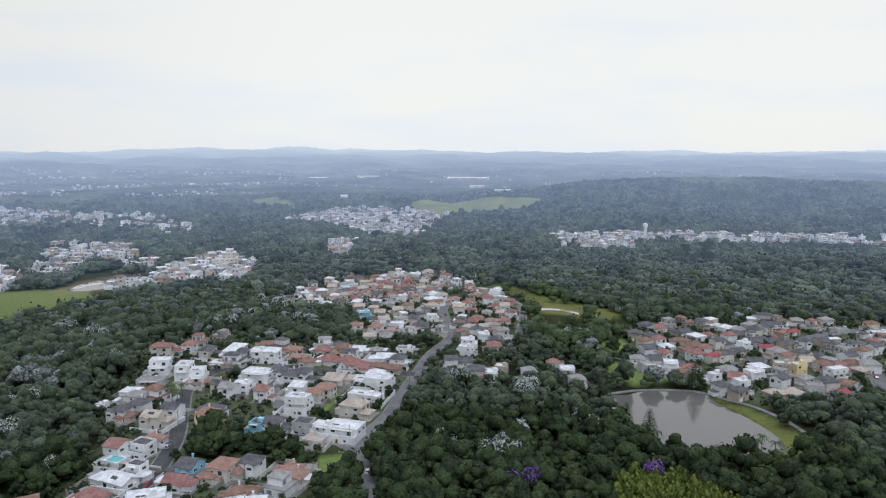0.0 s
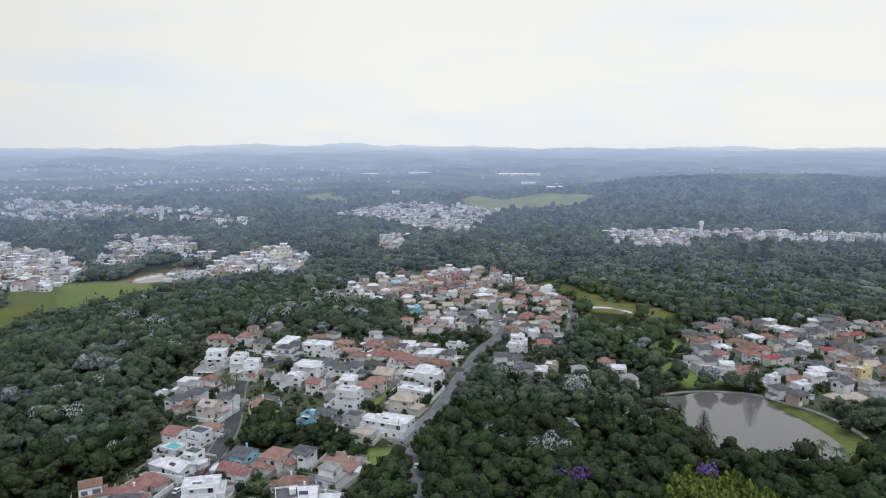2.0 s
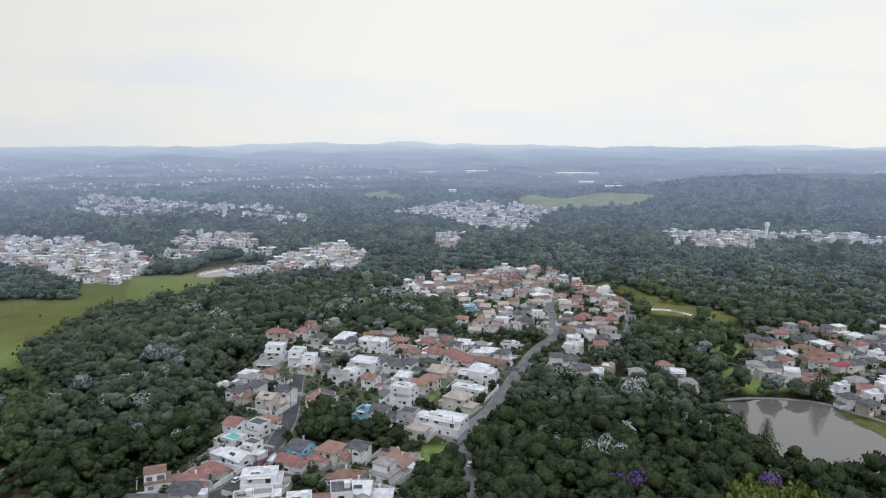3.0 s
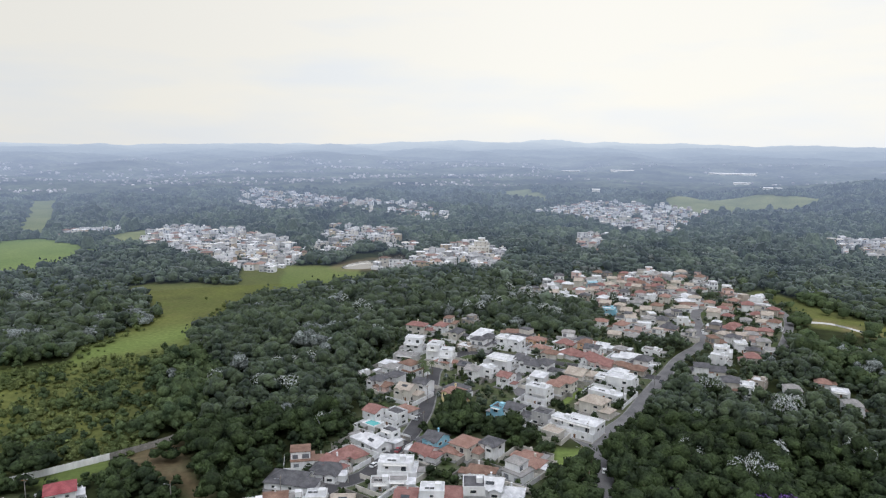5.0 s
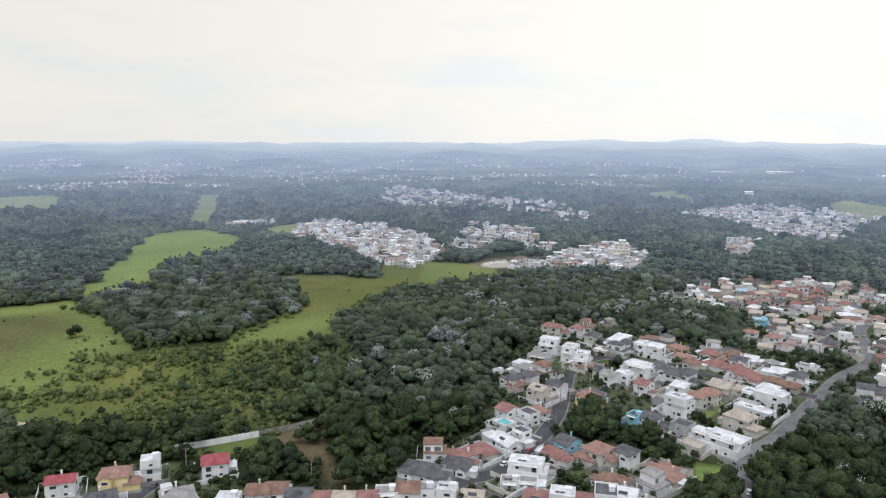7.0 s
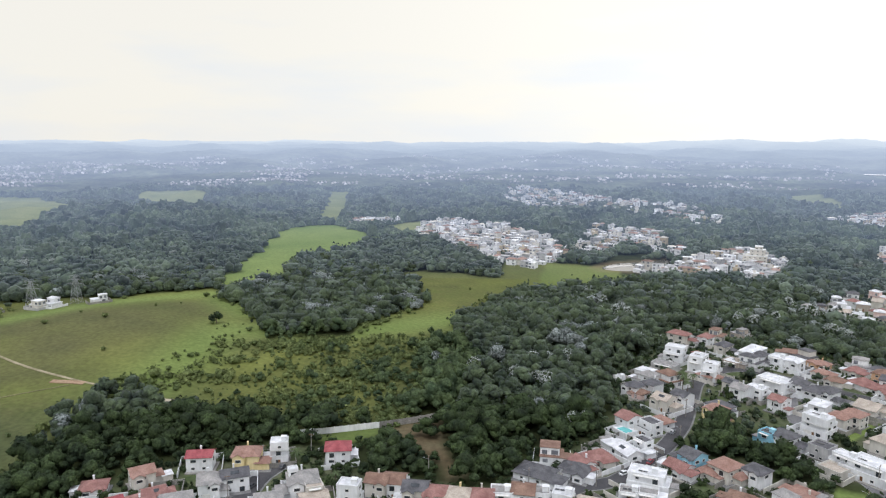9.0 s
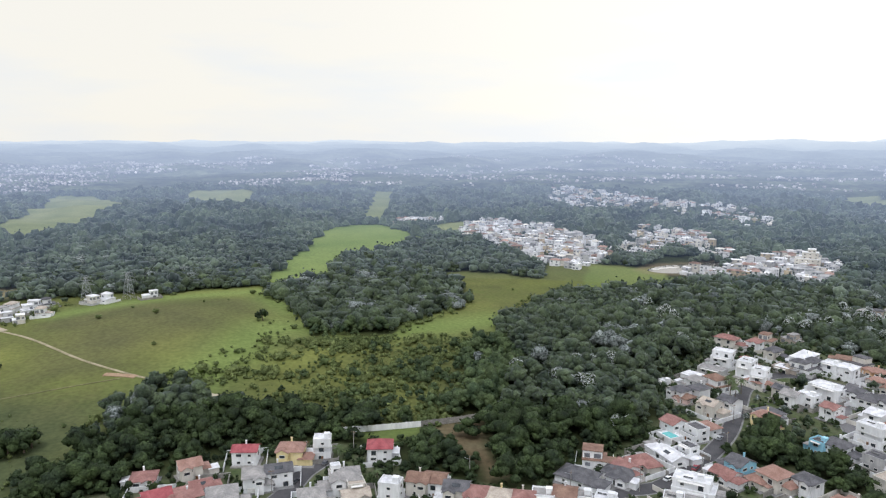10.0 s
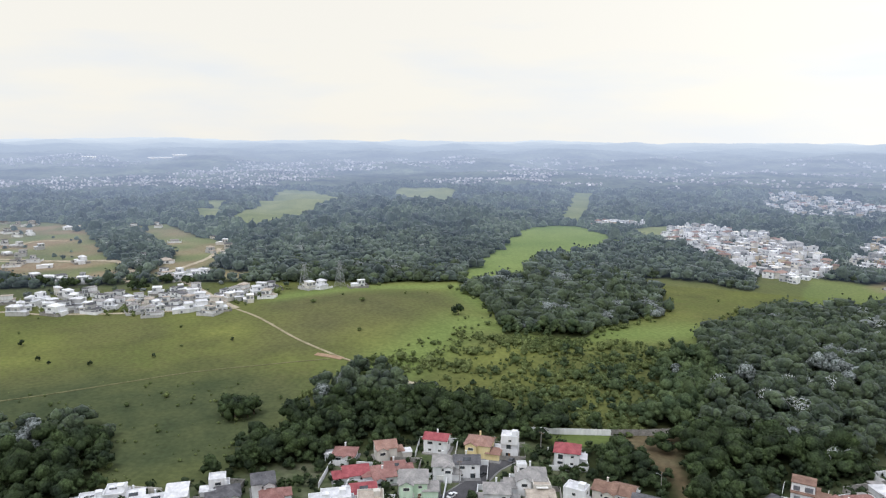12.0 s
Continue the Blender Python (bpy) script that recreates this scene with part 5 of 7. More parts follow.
house(206, 371, 15, 9, 11, 2, "hip", "cream", "brown", 1)
house(228, 387, 20, 10, 11, 2, "gable", "white", "slate", 1)
house(243, 411, 15, 13, 8, 2, "hip", "white", "slate", 1)
house(227, 379, -10, 11, 11, 1, "hip", "cream", "brown", 1)
house(231, 371, -10, 11, 11, 2, "hip", "white", "grey", 1)
house(254, 405, 25, 11, 8, 2, "gable", "white", "slate", 1)
house(193, 343, 15, 10, 11, 2, "hip", "cream", "slate", 1)
house(172, 347, 30, 13, 9, 2, "gable", "white", "slate", 1)
house(163, 358, 20, 13, 8, 2, "flat", "white", "white", 1)
house(154, 369, 20, 13, 11, 1, "hip", "cream", "grey", 1)
house(121, 435, -10, 11, 9, 2, "hip", "tan", "slate", 1)
house(129, 430, 25, 9, 9, 2, "hip", "tan", "slate", 1)
house(142, 457, 25, 11, 11, 1, "gable", "white", "red", 1)
house(132, 422, 15, 9, 8, 2, "hip", "white", "red", 1)
house(134, 412, 15, 10, 9, 1, "hip", "white", "white", 1)
house(119, 402, 20, 10, 11, 2, "gable", "white", "slate", 1)
house(108, 380, -10, 11, 9, 2, "hip", "white", "grey", 1)
house(111, 372, 15, 13, 9, 2, "flat", "grey", "grey", 1)
house(123, 372, -10, 11, 11, 2, "flat", "white", "white", 1)
house(119, 363, 25, 10, 11, 1, "hip", "white", "grey", 1)
house(134, 373, 15, 13, 8, 1, "hip", "white", "red", 1)
house(144, 407, 25, 9, 11, 1, "hip", "tan", "brown", 1)
house(144, 391, 20, 11, 11, 2, "hip", "white", "red", 1)
house(187, 459, 25, 13, 11, 1, "flat", "white", "white", 1)
house(152, 386, 25, 10, 8, 2, "hip", "cream", "maroon", 1)
house(160, 391, 20, 9, 11, 2, "gable", "cream", "slate", 1)
house(180, 412, 30, 10, 9, 2, "flat", "white", "white", 1)
house(202, 425, 25, 13, 9, 1, "hip", "tan", "slate", 1)
house(213, 436, 30, 13, 8, 2, "hip", "tan", "red", 1)
house(194, 452, -10, 13, 9, 1, "hip", "tan", "grey", 1)
house(228, 449, 30, 13, 8, 1, "hip", "cream", "maroon", 1)
house(180, 364, -10, 11, 11, 3, "flat", "tan", "white", 1)
house(187, 362, 20, 10, 8, 3, "flat", "yellow", "white", 1)
house(214, 393, 15, 10, 11, 1, "hip", "tan", "slate", 1)
house(262, 454, -10, 10, 9, 1, "flat", "grey", "grey", 1)
house(268, 439, -10, 9, 8, 1, "flat", "white", "white", 1)
house(242, 397, 25, 11, 9, 2, "hip", "white", "brown", 1)
house(282, 446, -10, 13, 8, 1, "flat", "white", "white", 1)
house(203, 354, 20, 13, 8, 3, "flat", "white", "white", 1)
house(224, 368, 20, 9, 9, 1, "hip", "tan", "tan", 1)
house(194, 331, 25, 11, 8, 1, "hip", "cream", "maroon", 1)
house(183, 335, -10, 11, 9, 2, "flat", "grey", "grey", 1)
house(182, 346, 30, 13, 8, 2, "hip", "cream", "grey", 1)
house(170, 332, 30, 11, 11, 1, "hip", "cream", "tan", 1)
house(161, 331, 25, 9, 11, 1, "hip", "tan", "tan", 1)
house(146, 335, 25, 9, 8, 3, "flat", "white", "white", 1)
house(139, 353, 20, 9, 8, 2, "flat", "white", "white", 1)
house(137, 336, 20, 9, 9, 2, "hip", "white", "slate", 1)
house(142, 328, 30, 11, 8, 2, "hip", "tan", "slate", 1)
house(145, 426, -10, 13, 9, 1, "hip", "cream", "brown", 1)
house(126, 364, 25, 11, 8, 1, "hip", "tan", "brown", 1)
house(209, 451, 20, 13, 11, 2, "gable", "cream", "slate", 1)
house(217, 417, -10, 13, 9, 2, "hip", "white", "slate", 1)
house(283, 459, 20, 13, 9, 2, "hip", "cream", "brown", 1)


def infill(outline, count, seed, walls, covers):
    """Smaller houses in the gaps of an estate, turned with the slope."""
    rng = random.Random(seed)
    xs, ys = [p[0] for p in outline], [p[1] for p in outline]
    tries = 0
    while count and tries < 4000:
        tries += 1
        x, y = rng.uniform(min(xs), max(xs)), rng.uniform(min(ys), max(ys))
        if inside(outline, np.array(x), np.array(y)) < 3 or any(math.hypot(x - a, y - b) < h + 3.6 for a, b, h in HOUSES):
            continue
        if any(wide > 2 and along(pts, np.array(x), np.array(y)) < wide / 2 + 5 for _, pts, wide, _ in ROADS + PATHS) or inside(LAKE, np.array(x), np.array(y)) > -12:
            continue
        far_house(x, y, rng.choice((-15, 8, 30, 75)), rng.choice((10, 11, 13)), rng.choice((9, 10, 12)), rng.choice((1, 2, 2)), rng.choice(walls), covers, 0.65)
        count -= 1


infill(FAR_RISE, 60, 301, ("white", "white", "cream", "pink", "tan"), (10, 11, 9, 7, 6, 8))
infill(LAKE_ESTATE, 40, 302, ("white", "cream", "tan", "grey"), (10, 11, 9, 9, 7, 6))
infill(ESTATE, 14, 303, ("white", "cream", "tan"), (10, 11, 9, 7, 6))
close_crowd("small_houses", "small tiled houses in the gaps of the estates")
# white estate beyond the meadow
far_house(-543, -22, 70, 13, 8, 2, "grey")
far_house(-570, -12, 70, 9, 11, 2, "white")
far_house(-546, -3, 70, 11, 9, 2, "white")
far_house(-546, 8, 85, 13, 8, 2, "white")
far_house(-568, 15, 70, 9, 9, 2, "white")
far_house(-534, 20, 70, 10, 8, 2, "cream")
far_house(-533, 33, 70, 10, 11, 2, "white")
far_house(-539, 40, 40, 11, 8, 2, "white")
far_house(-544, 49, 20, 13, 11, 2, "cream")
far_house(-525, 48, 40, 10, 9, 2, "white")
far_house(-517, 64, 20, 9, 8, 2, "white")
far_house(-566, 71, 70, 10, 9, 2, "white")
far_house(-537, 83, 20, 13, 8, 2, "white")
far_house(-499, 79, 85, 13, 11, 2, "white")
far_house(-543, 93, 85, 13, 8, 2, "white")
far_house(-507, 102, 40, 13, 9, 2, "cream")
far_house(-488, 101, 85, 9, 9, 2, "white")
far_house(-514, 119, 85, 9, 9, 2, "grey")
far_house(-528, 135, 85, 9, 11, 2, "white")
far_house(-533, 111, 20, 9, 11, 2, "white")
far_house(-555, -17, 85, 11, 8, 2, "white")
far_house(-584, -28, 85, 13, 8, 2, "white")
far_house(-582, -7, 40, 10, 11, 2, "white")
far_house(-558, 0, 20, 13, 11, 2, "grey")
far_house(-597, 6, 20, 11, 8, 2, "cream")
far_house(-583, 12, 20, 13, 9, 2, "white")
far_house(-585, 21, 70, 9, 8, 2, "white")
far_house(-586, 27, 20, 10, 9, 2, "white")
far_house(-557, 33, 40, 13, 8, 2, "white")
far_house(-550, 16, 55, 11, 9, 2, "grey")
far_house(-534, 2, 40, 13, 11, 2, "white")
far_house(-526, 24, 55, 10, 8, 2, "grey")
far_house(-537, 29, 40, 13, 8, 2, "white")
far_house(-558, 38, 85, 11, 9, 2, "white")
far_house(-566, 45, 55, 11, 9, 2, "white")
far_house(-549, 56, 85, 10, 9, 2, "white")
far_house(-512, 50, 85, 13, 9, 2, "white")
far_house(-527, 59, 70, 10, 11, 2, "cream")
far_house(-499, 58, 70, 10, 11, 2, "white")
far_house(-541, 71, 55, 9, 8, 2, "white")
far_house(-558, 81, 40, 9, 9, 2, "white")
far_house(-528, 73, 85, 11, 9, 2, "white")
far_house(-566, 89, 85, 9, 9, 2, "cream")
far_house(-566, 97, 85, 13, 9, 2, "white")
far_house(-509, 75, 70, 9, 9, 2, "white")
far_house(-523, 86, 40, 10, 11, 2, "grey")
far_house(-500, 89, 85, 13, 11, 2, "white")
far_house(-482, 92, 40, 11, 8, 2, "white")
far_house(-528, 96, 70, 13, 11, 2, "white")
far_house(-519, 113, 20, 13, 11, 2, "cream")
far_house(-537, 121, 40, 11, 11, 2, "white")
far_house(-544, 130, 40, 9, 11, 2, "white")
far_house(-502, 123, 85, 9, 9, 2, "cream")
far_house(-544, 145, 55, 11, 9, 2, "white")
far_house(-540, 152, 85, 10, 11, 2, "white")
far_house(-510, 139, 55, 9, 9, 2, "white")
far_house(-525, 177, 20, 13, 11, 2, "cream")
far_house(-521, 184, 20, 11, 11, 2, "white")
far_house(-508, 210, 85, 13, 8, 2, "white")
far_house(-653, -8, 55, 11, 8, 2, "cream")
far_house(-640, 8, 20, 11, 8, 2, "grey")
far_house(-637, 24, 85, 13, 8, 2, "white")
far_house(-626, 87, 85, 13, 9, 2, "white")
far_house(-614, 94, 85, 10, 8, 2, "white")
far_house(-621, 107, 85, 13, 11, 2, "white")
far_house(-626, 115, 55, 13, 9, 2, "white")
# new plots behind it
for px, py in ((-1119, -51), (-1007, -42), (-968, -31), (-903, -41), (-878, -28), (-824, -36), (-811, -24), (-750, -30), (-760, -23), (-768, -12), (-851, -8), (-729, -2), (-742, 26), (-978, -18),
               (-1016, 24), (-1029, 37), (-993, 98), (-985, 128), (-839, 125), (-739, 79), (-752, 91), (-706, 96), (-846, 171), (-797, 170), (-762, 168), (-734, 158), (-748, 146),
               (-645, 86), (-640, 99), (-645, 112), (-630, 122), (-668, -12), (-669, -1), (-654, 8), (-651, 25), (-1082, -17), (-1077, -33)):
    far_house(px, py, dice.choice((70, 50, 80, 20)), dice.choice((9, 10, 12, 13)), dice.choice((8, 9, 11)), dice.choice((1, 2, 2)), dice.choice(("white", "white", "white", "cream", "grey")))
close_crowd("distant_houses", "modern white box houses crowded beyond the meadow")
near_houses = [h for h in HOUSES]


def garden_wall(x, y, yaw, w, d, material):
    """Low rendered wall round three sides of a plot."""
    a, b, t, z = w / 2, d / 2, 0.09, 2.0
    s = Shape().box(-a, a, b - t, b + t, -0.3, z).box(-a - t, -a + t, -b, b - t, -0.3, z).box(a - t, a + t, -b, b - t, -0.3, z)
    s.box(-a - 0.14, a + 0.14, b - 0.15, b + 0.15, z, z + 0.08)
    me = s.mesh("garden_wall", material)
    ob = new("garden_wall", me)
    ob.matrix_basis = pose(x, y, at(x, y), 0, 0, yaw)
    return tagged(ob, "rendered boundary wall round a house plot", "wall", "garden walls")


for (hx, hy, hs) in near_houses[:126]:
    if dice.random() < 0.6:
        garden_wall(hx, hy, dice.choice((-14, 76, -104)) if hx > -140 else dice.choice((55, 145, -35)), hs * 2 + 6, hs * 2 + 5, dice.choice((WALLS["white"], WALLS["white"], WALLS["cream"], CONCRETE)))


# ---- far settlements, too many to count ----
TOWN_PAINTS = [("white", (0.60, 0.61, 0.63), (0.78, 0.79, 0.80)), ("cream", (0.48, 0.46, 0.42), (0.64, 0.62, 0.57)), ("ochre", (0.42, 0.35, 0.25), (0.52, 0.45, 0.34)),
               ("grey", (0.30, 0.31, 0.32), (0.46, 0.46, 0.46)), ("clay", (0.23, 0.15, 0.125), (0.34, 0.24, 0.20)), ("brown", (0.15, 0.10, 0.08), (0.26, 0.18, 0.14)),
               ("fibre", (0.24, 0.245, 0.25), (0.40, 0.40, 0.40)), ("glass", (0.10, 0.11, 0.13), (0.20, 0.22, 0.25))]
# house paints with painted haze in their emission
HAZED_TOWN = [surface("backdrop_town_" + nm, a, b, 6, 2.0, 0.8, vary=0.16, island=0.22, hazed=True) for nm, a, b in TOWN_PAINTS]


def settlement(name, outline, count, seed, label, paints, size=(5.5, 9.5)):
    """Houses of one to three storeys along crooked streets: a main block, often a lower wing, flat or pitched roofs, dark openings."""
    rng = np.random.RandomState(seed)
    p = np.array(outline, float)
    lo, hi = p.min(0), p.max(0)
    got = []
    for _ in range(60):
        q = rng.uniform(lo, hi, (400, 2))
        ok = inside(outline, q[:, 0], q[:, 1]) + 14 * waves(q[:, 0], q[:, 1], 60, seed) > -2
        for c in q[ok]:
            if len(got) < count and all((c[0] - g[0]) ** 2 + (c[1] - g[1]) ** 2 > 46 for g in got):
                got.append(c)
    v, f, mi = [], [], []
    for c in got:
        turn = 0.6 * float(waves(c[0], c[1], 260, seed + 5)) + rng.choice([0.15, 0.15, 1.72]) + rng.normal(0, 0.08)
        ca, sa = math.cos(turn), math.sin(turn)
        ground = at(*c)

        def block(ox, oy, w, d, t, flat, tone, cover):
            top, e = t + (0.05 if flat else 0.22 * min(w, d)), 0.12 if flat else 0.5
            k = len(v)
            loc = [(-w / 2, -d / 2, -1), (w / 2, -d / 2, -1), (w / 2, d / 2, -1), (-w / 2, d / 2, -1), (-w / 2, -d / 2, t), (w / 2, -d / 2, t), (w / 2, d / 2, t), (-w / 2, d / 2, t)]
            loc += [(-w / 2 - e, -d / 2 - e, t), (w / 2 + e, -d / 2 - e, t), (w / 2 + e, d / 2 + e, t), (-w / 2 - e, d / 2 + e, t), (-w / 4, 0, top), (w / 4, 0, top)]
            faces = [(0, 1, 5, 4), (1, 2, 6, 5), (2, 3, 7, 6), (3, 0, 4, 7), (8, 9, 13, 12), (9, 10, 13), (10, 11, 12, 13), (11, 8, 12)]
            f.extend(tuple(k + i for i in q) for q in faces)
            mi.extend([tone] * 4 + [cover] * 4)
            for side in (-1, 1):
                for u in (-0.27, 0.24):
                    for lev in range(int(t // 2.7)):
                        if rng.rand() < 0.3:
                            continue
                        b, y, hw = len(loc) + k, side * (d / 2 + 0.06), rng.uniform(0.6, 1.2)
                        loc += [(u * w - hw, y, lev * 2.8 + 0.7), (u * w + hw, y, lev * 2.8 + 0.7), (u * w + hw, y, lev * 2.8 + 2.2), (u * w - hw, y, lev * 2.8 + 2.2)]
                        f.append((b, b + 1, b + 2, b + 3))
                        mi.append(7)
            v.extend((c[0] + (x + ox) * ca - (y + oy) * sa, c[1] + (x + ox) * sa + (y + oy) * ca, ground + q) for x, y, q in loc)

        w, d = rng.uniform(*size) * rng.choice([0.75, 1, 1, 1.35]), rng.uniform(4.5, 8)
        t = float(rng.choice([2.9, 2.9, 5.6, 5.6, 5.6, 8.2]))
        flat = rng.rand() < 0.5
        tone = int(rng.choice([0, 0, 0, 0, 1, 1, 2, 3]))
        cover = int(rng.choice([0, 0, 3, 6])) if flat else int(rng.choice([4, 5, 6, 6, 3, 1]))
        block(0, 0, w, d, t, flat, tone, cover)
        if rng.rand() < 0.55:
            block(rng.choice([-1, 1]) * w * 0.5, rng.uniform(-0.3, 0.3) * d, w * rng.uniform(0.4, 0.7), d * rng.uniform(0.5, 0.8), max(2.6, t - 2.8), rng.rand() < 0.6, tone, int(rng.choice([0, 4, 5, 6])))
        if flat and rng.rand() < 0.4:
            block(rng.uniform(-0.2, 0.2) * w, 0, 2.2, 2.0, t + 1.7, True, tone, tone)
    me = bpy.data.meshes.new(name)
    me.from_pydata(v, [], f)
    for mt in paints:
        me.materials.append(mt)
    me.polygons.foreach_set("material_index", np.array(mi, np.int32))
    for g in got:
        HOUSES.append((g[0], g[1], 1.2))
    return tagged(new(name, me), label, "houses", kind="stuff")


settlement("backdrop_town", TOWN_A, 330, 21, "crowded white and red-roofed houses in the valley", HAZED_TOWN)
settlement("backdrop_town", TOWN_B, 125, 22, "pale houses and flats beside the pond", HAZED_TOWN)
settlement("backdrop_town", TOWN_C, 290, 23, "dense pale houses on a slope above the meadow", HAZED_TOWN)
settlement("backdrop_town", TOWN_D, 100, 24, "pale houses stepping down a wooded slope", HAZED_TOWN)
settlement("backdrop_town", TOWN_E, 250, 25, "scattered pale houses along a far ridge", HAZED_TOWN)
settlement("backdrop_town", TOWN_F, 230, 26, "thin row of white houses below the dark ridge", HAZED_TOWN)
settlement("backdrop_town", TOWN_H, 30, 28, "few pale houses below the valley town", HAZED_TOWN)
settlement("backdrop_town", TOWN_G, 30, 27, "few white houses beside the far track", HAZED_TOWN)


# ---- trees ----
def ico(level):
    bm = bmesh.new()
    bmesh.ops.create_icosphere(bm, subdivisions=level, radius=1.0)
    bm.verts.ensure_lookup_table()
    v = np.array([q.co[:] for q in bm.verts])
    f = np.array([[q.index for q in p.verts] for p in bm.faces])
    bm.free()
    return v, f


ICO1 = ico(1)


def lobes(rng, count, strength):
    d = rng.normal(size=(count, 3))
    d[:, 2] = np.abs(d[:, 2]) * 0.8
    d /= np.linalg.norm(d, axis=1, keepdims=True)

    def radius(n):
        return 0.82 + strength * np.max(np.clip(n @ d.T, 0, 1) ** 5, axis=1)
    return radius


def tufts(rng, count, radius, size, squash, centre, low=-0.25):
    """Leaf sprays: bent squares spread over the crown."""
    n = rng.normal(size=(count * 3, 3))
    n /= np.linalg.norm(n, axis=1, keepdims=True)
    n = n[n[:, 2] > low][:count]
    c = n * (radius(n) * rng.uniform(0.86, 1.08, len(n)))[:, None]
    up = n + rng.normal(0, 0.45, n.shape)
    up /= np.linalg.norm(up, axis=1, keepdims=True)
    a = np.cross(up, rng.normal(size=up.shape))
    a /= np.linalg.norm(a, axis=1, keepdims=True)
    b = np.cross(up, a)
    s = size * rng.uniform(0.6, 1.35, (len(n), 1))
    q = np.stack([c - a * s, c - b * s * 0.8 + up * s * 0.25, c + a * s, c + b * s * 0.8 + up * s * 0.25], 1)
    v = q.reshape(-1, 3) * (1, 1, squash) + (0, 0, centre)
    k = np.arange(len(n))[:, None] * 4
    return v, np.concatenate([k + (0, 1, 2), k + (0, 2, 3)])


def crown_near(seed, count=75, size=0.12, puffs=9):
    """A crown of overlapping leafy clumps, each ragged and strewn with leaf sprays."""
    rng = np.random.RandomState(seed)
    v0, f0 = ICO1
    vs, fs, k = [], [], 0
    spots = [(0.0, 0.0, 1.3 + rng.uniform(-0.1, 0.2), 0.6)]
    for i in range(puffs - 1):
        a, r = i * 2.4 + rng.uniform(-0.5, 0.5), rng.uniform(0.35, 0.78)
        spots.append((r * math.cos(a), r * math.sin(a), 1.55 - 0.95 * r + rng.uniform(-0.3, 0.2), rng.uniform(0.30, 0.52)))
    for cx, cy, cz, r in spots:
        vs.append(v0 * (r * (1 + rng.normal(0, 0.16, len(v0))))[:, None] * (1, 1, 0.82) + (cx, cy, cz))
        fs.append(f0 + k)
        k += len(v0)
    share = np.array([q[3] ** 2 for q in spots])
    pick = rng.choice(len(spots), count, p=share / share.sum())
    n = rng.normal(size=(count, 3)) + (0, 0, 0.6)
    n /= np.linalg.norm(n, axis=1, keepdims=True)
    base = np.array(spots)[pick]
    c = base[:, :3] + n * (base[:, 3] * rng.uniform(0.92, 1.16, count))[:, None] * (1, 1, 0.82)
    up = n + rng.normal(0, 0.5, n.shape)
    up /= np.linalg.norm(up, axis=1, keepdims=True)
    a = np.cross(up, rng.normal(size=up.shape))
    a /= np.linalg.norm(a, axis=1, keepdims=True)
    b = np.cross(up, a)
    s = size * rng.uniform(0.6, 1.4, (count, 1))
    q = np.stack([c - a * s, c - b * s * 0.8 + up * s * 0.25, c + a * s, c + b * s * 0.8 + up * s * 0.25], 1).reshape(-1, 3)
    m = np.arange(count)[:, None] * 4 + k
    return np.concatenate(vs + [q]), np.concatenate(fs + [m + (0, 1, 2), m + (0, 2, 3)])


def crown_far(seed, sides=6, top=3):
    """A small uneven dome for woods far off: a skirt, a shoulder and a flattened top."""
    rng = np.random.RandomState(seed)
    a = np.arange(sides) * 2 * math.pi / sides + rng.uniform(-0.25, 0.25, sides)
    r = rng.uniform(0.85, 1.2, sides)
    low = np.stack([np.cos(a) * r, np.sin(a) * r, rng.uniform(0.0, 0.35, sides)], -1)
    b = a[::sides // top] + math.pi / sides
    q = rng.uniform(0.38, 0.68, top)
    high = np.stack([np.cos(b) * q, np.sin(b) * q, rng.uniform(0.85, 1.25, top)], -1)
    f = []
    for k in range(top):
        i0, i1, i2, h0, h1 = 2 * k, 2 * k + 1, (2 * k + 2) % sides, sides + k, sides + (k + 1) % top
        f += [(i0, i1, h0), (i1, i2, h0), (i2, h1, h0)]
    if top == 3:
        f.append((sides, sides + 1, sides + 2))
    else:
        f += [(sides, sides + 1, sides + 2), (sides, sides + 2, sides + 3)]
    return np.concatenate([low, high]), np.array(f)


def crown_mid(seed, count=8):
    """A rounded lumpy dome with a few sprays, for woods across the valley."""
    rng = np.random.RandomState(seed)
    rad = lobes(rng, 6, 0.45)
    v0, f0 = ICO1
    f0 = f0[v0[f0][:, :, 2].mean(1) > -0.5]
    v = v0 * (rad(v0) * 0.92 + rng.normal(0, 0.13, len(v0)))[:, None] * (1, 1, 0.85) + (0, 0, 0.66)
    v1, f1 = tufts(rng, count, rad, 0.21, 0.9, 0.74, 0.0)
    return np.concatenate([v, v1]), np.concatenate([f0, f1 + len(v)])


def trunk_shape(seed):
    rng = random.Random(seed)
    s = Shape().rod((0, 0, -0.1), (0.02, 0.03, 0.75), 0.085, 0.055)
    for k in range(4):
        a = k * 1.6 + rng.uniform(-0.4, 0.4)
        s.rod((0.02, 0.03, 0.6 + 0.06 * k), (0.5 * math.cos(a), 0.5 * math.sin(a), 1.15 + rng.uniform(0, 0.3)), 0.045, 0.015, 5)
    return s


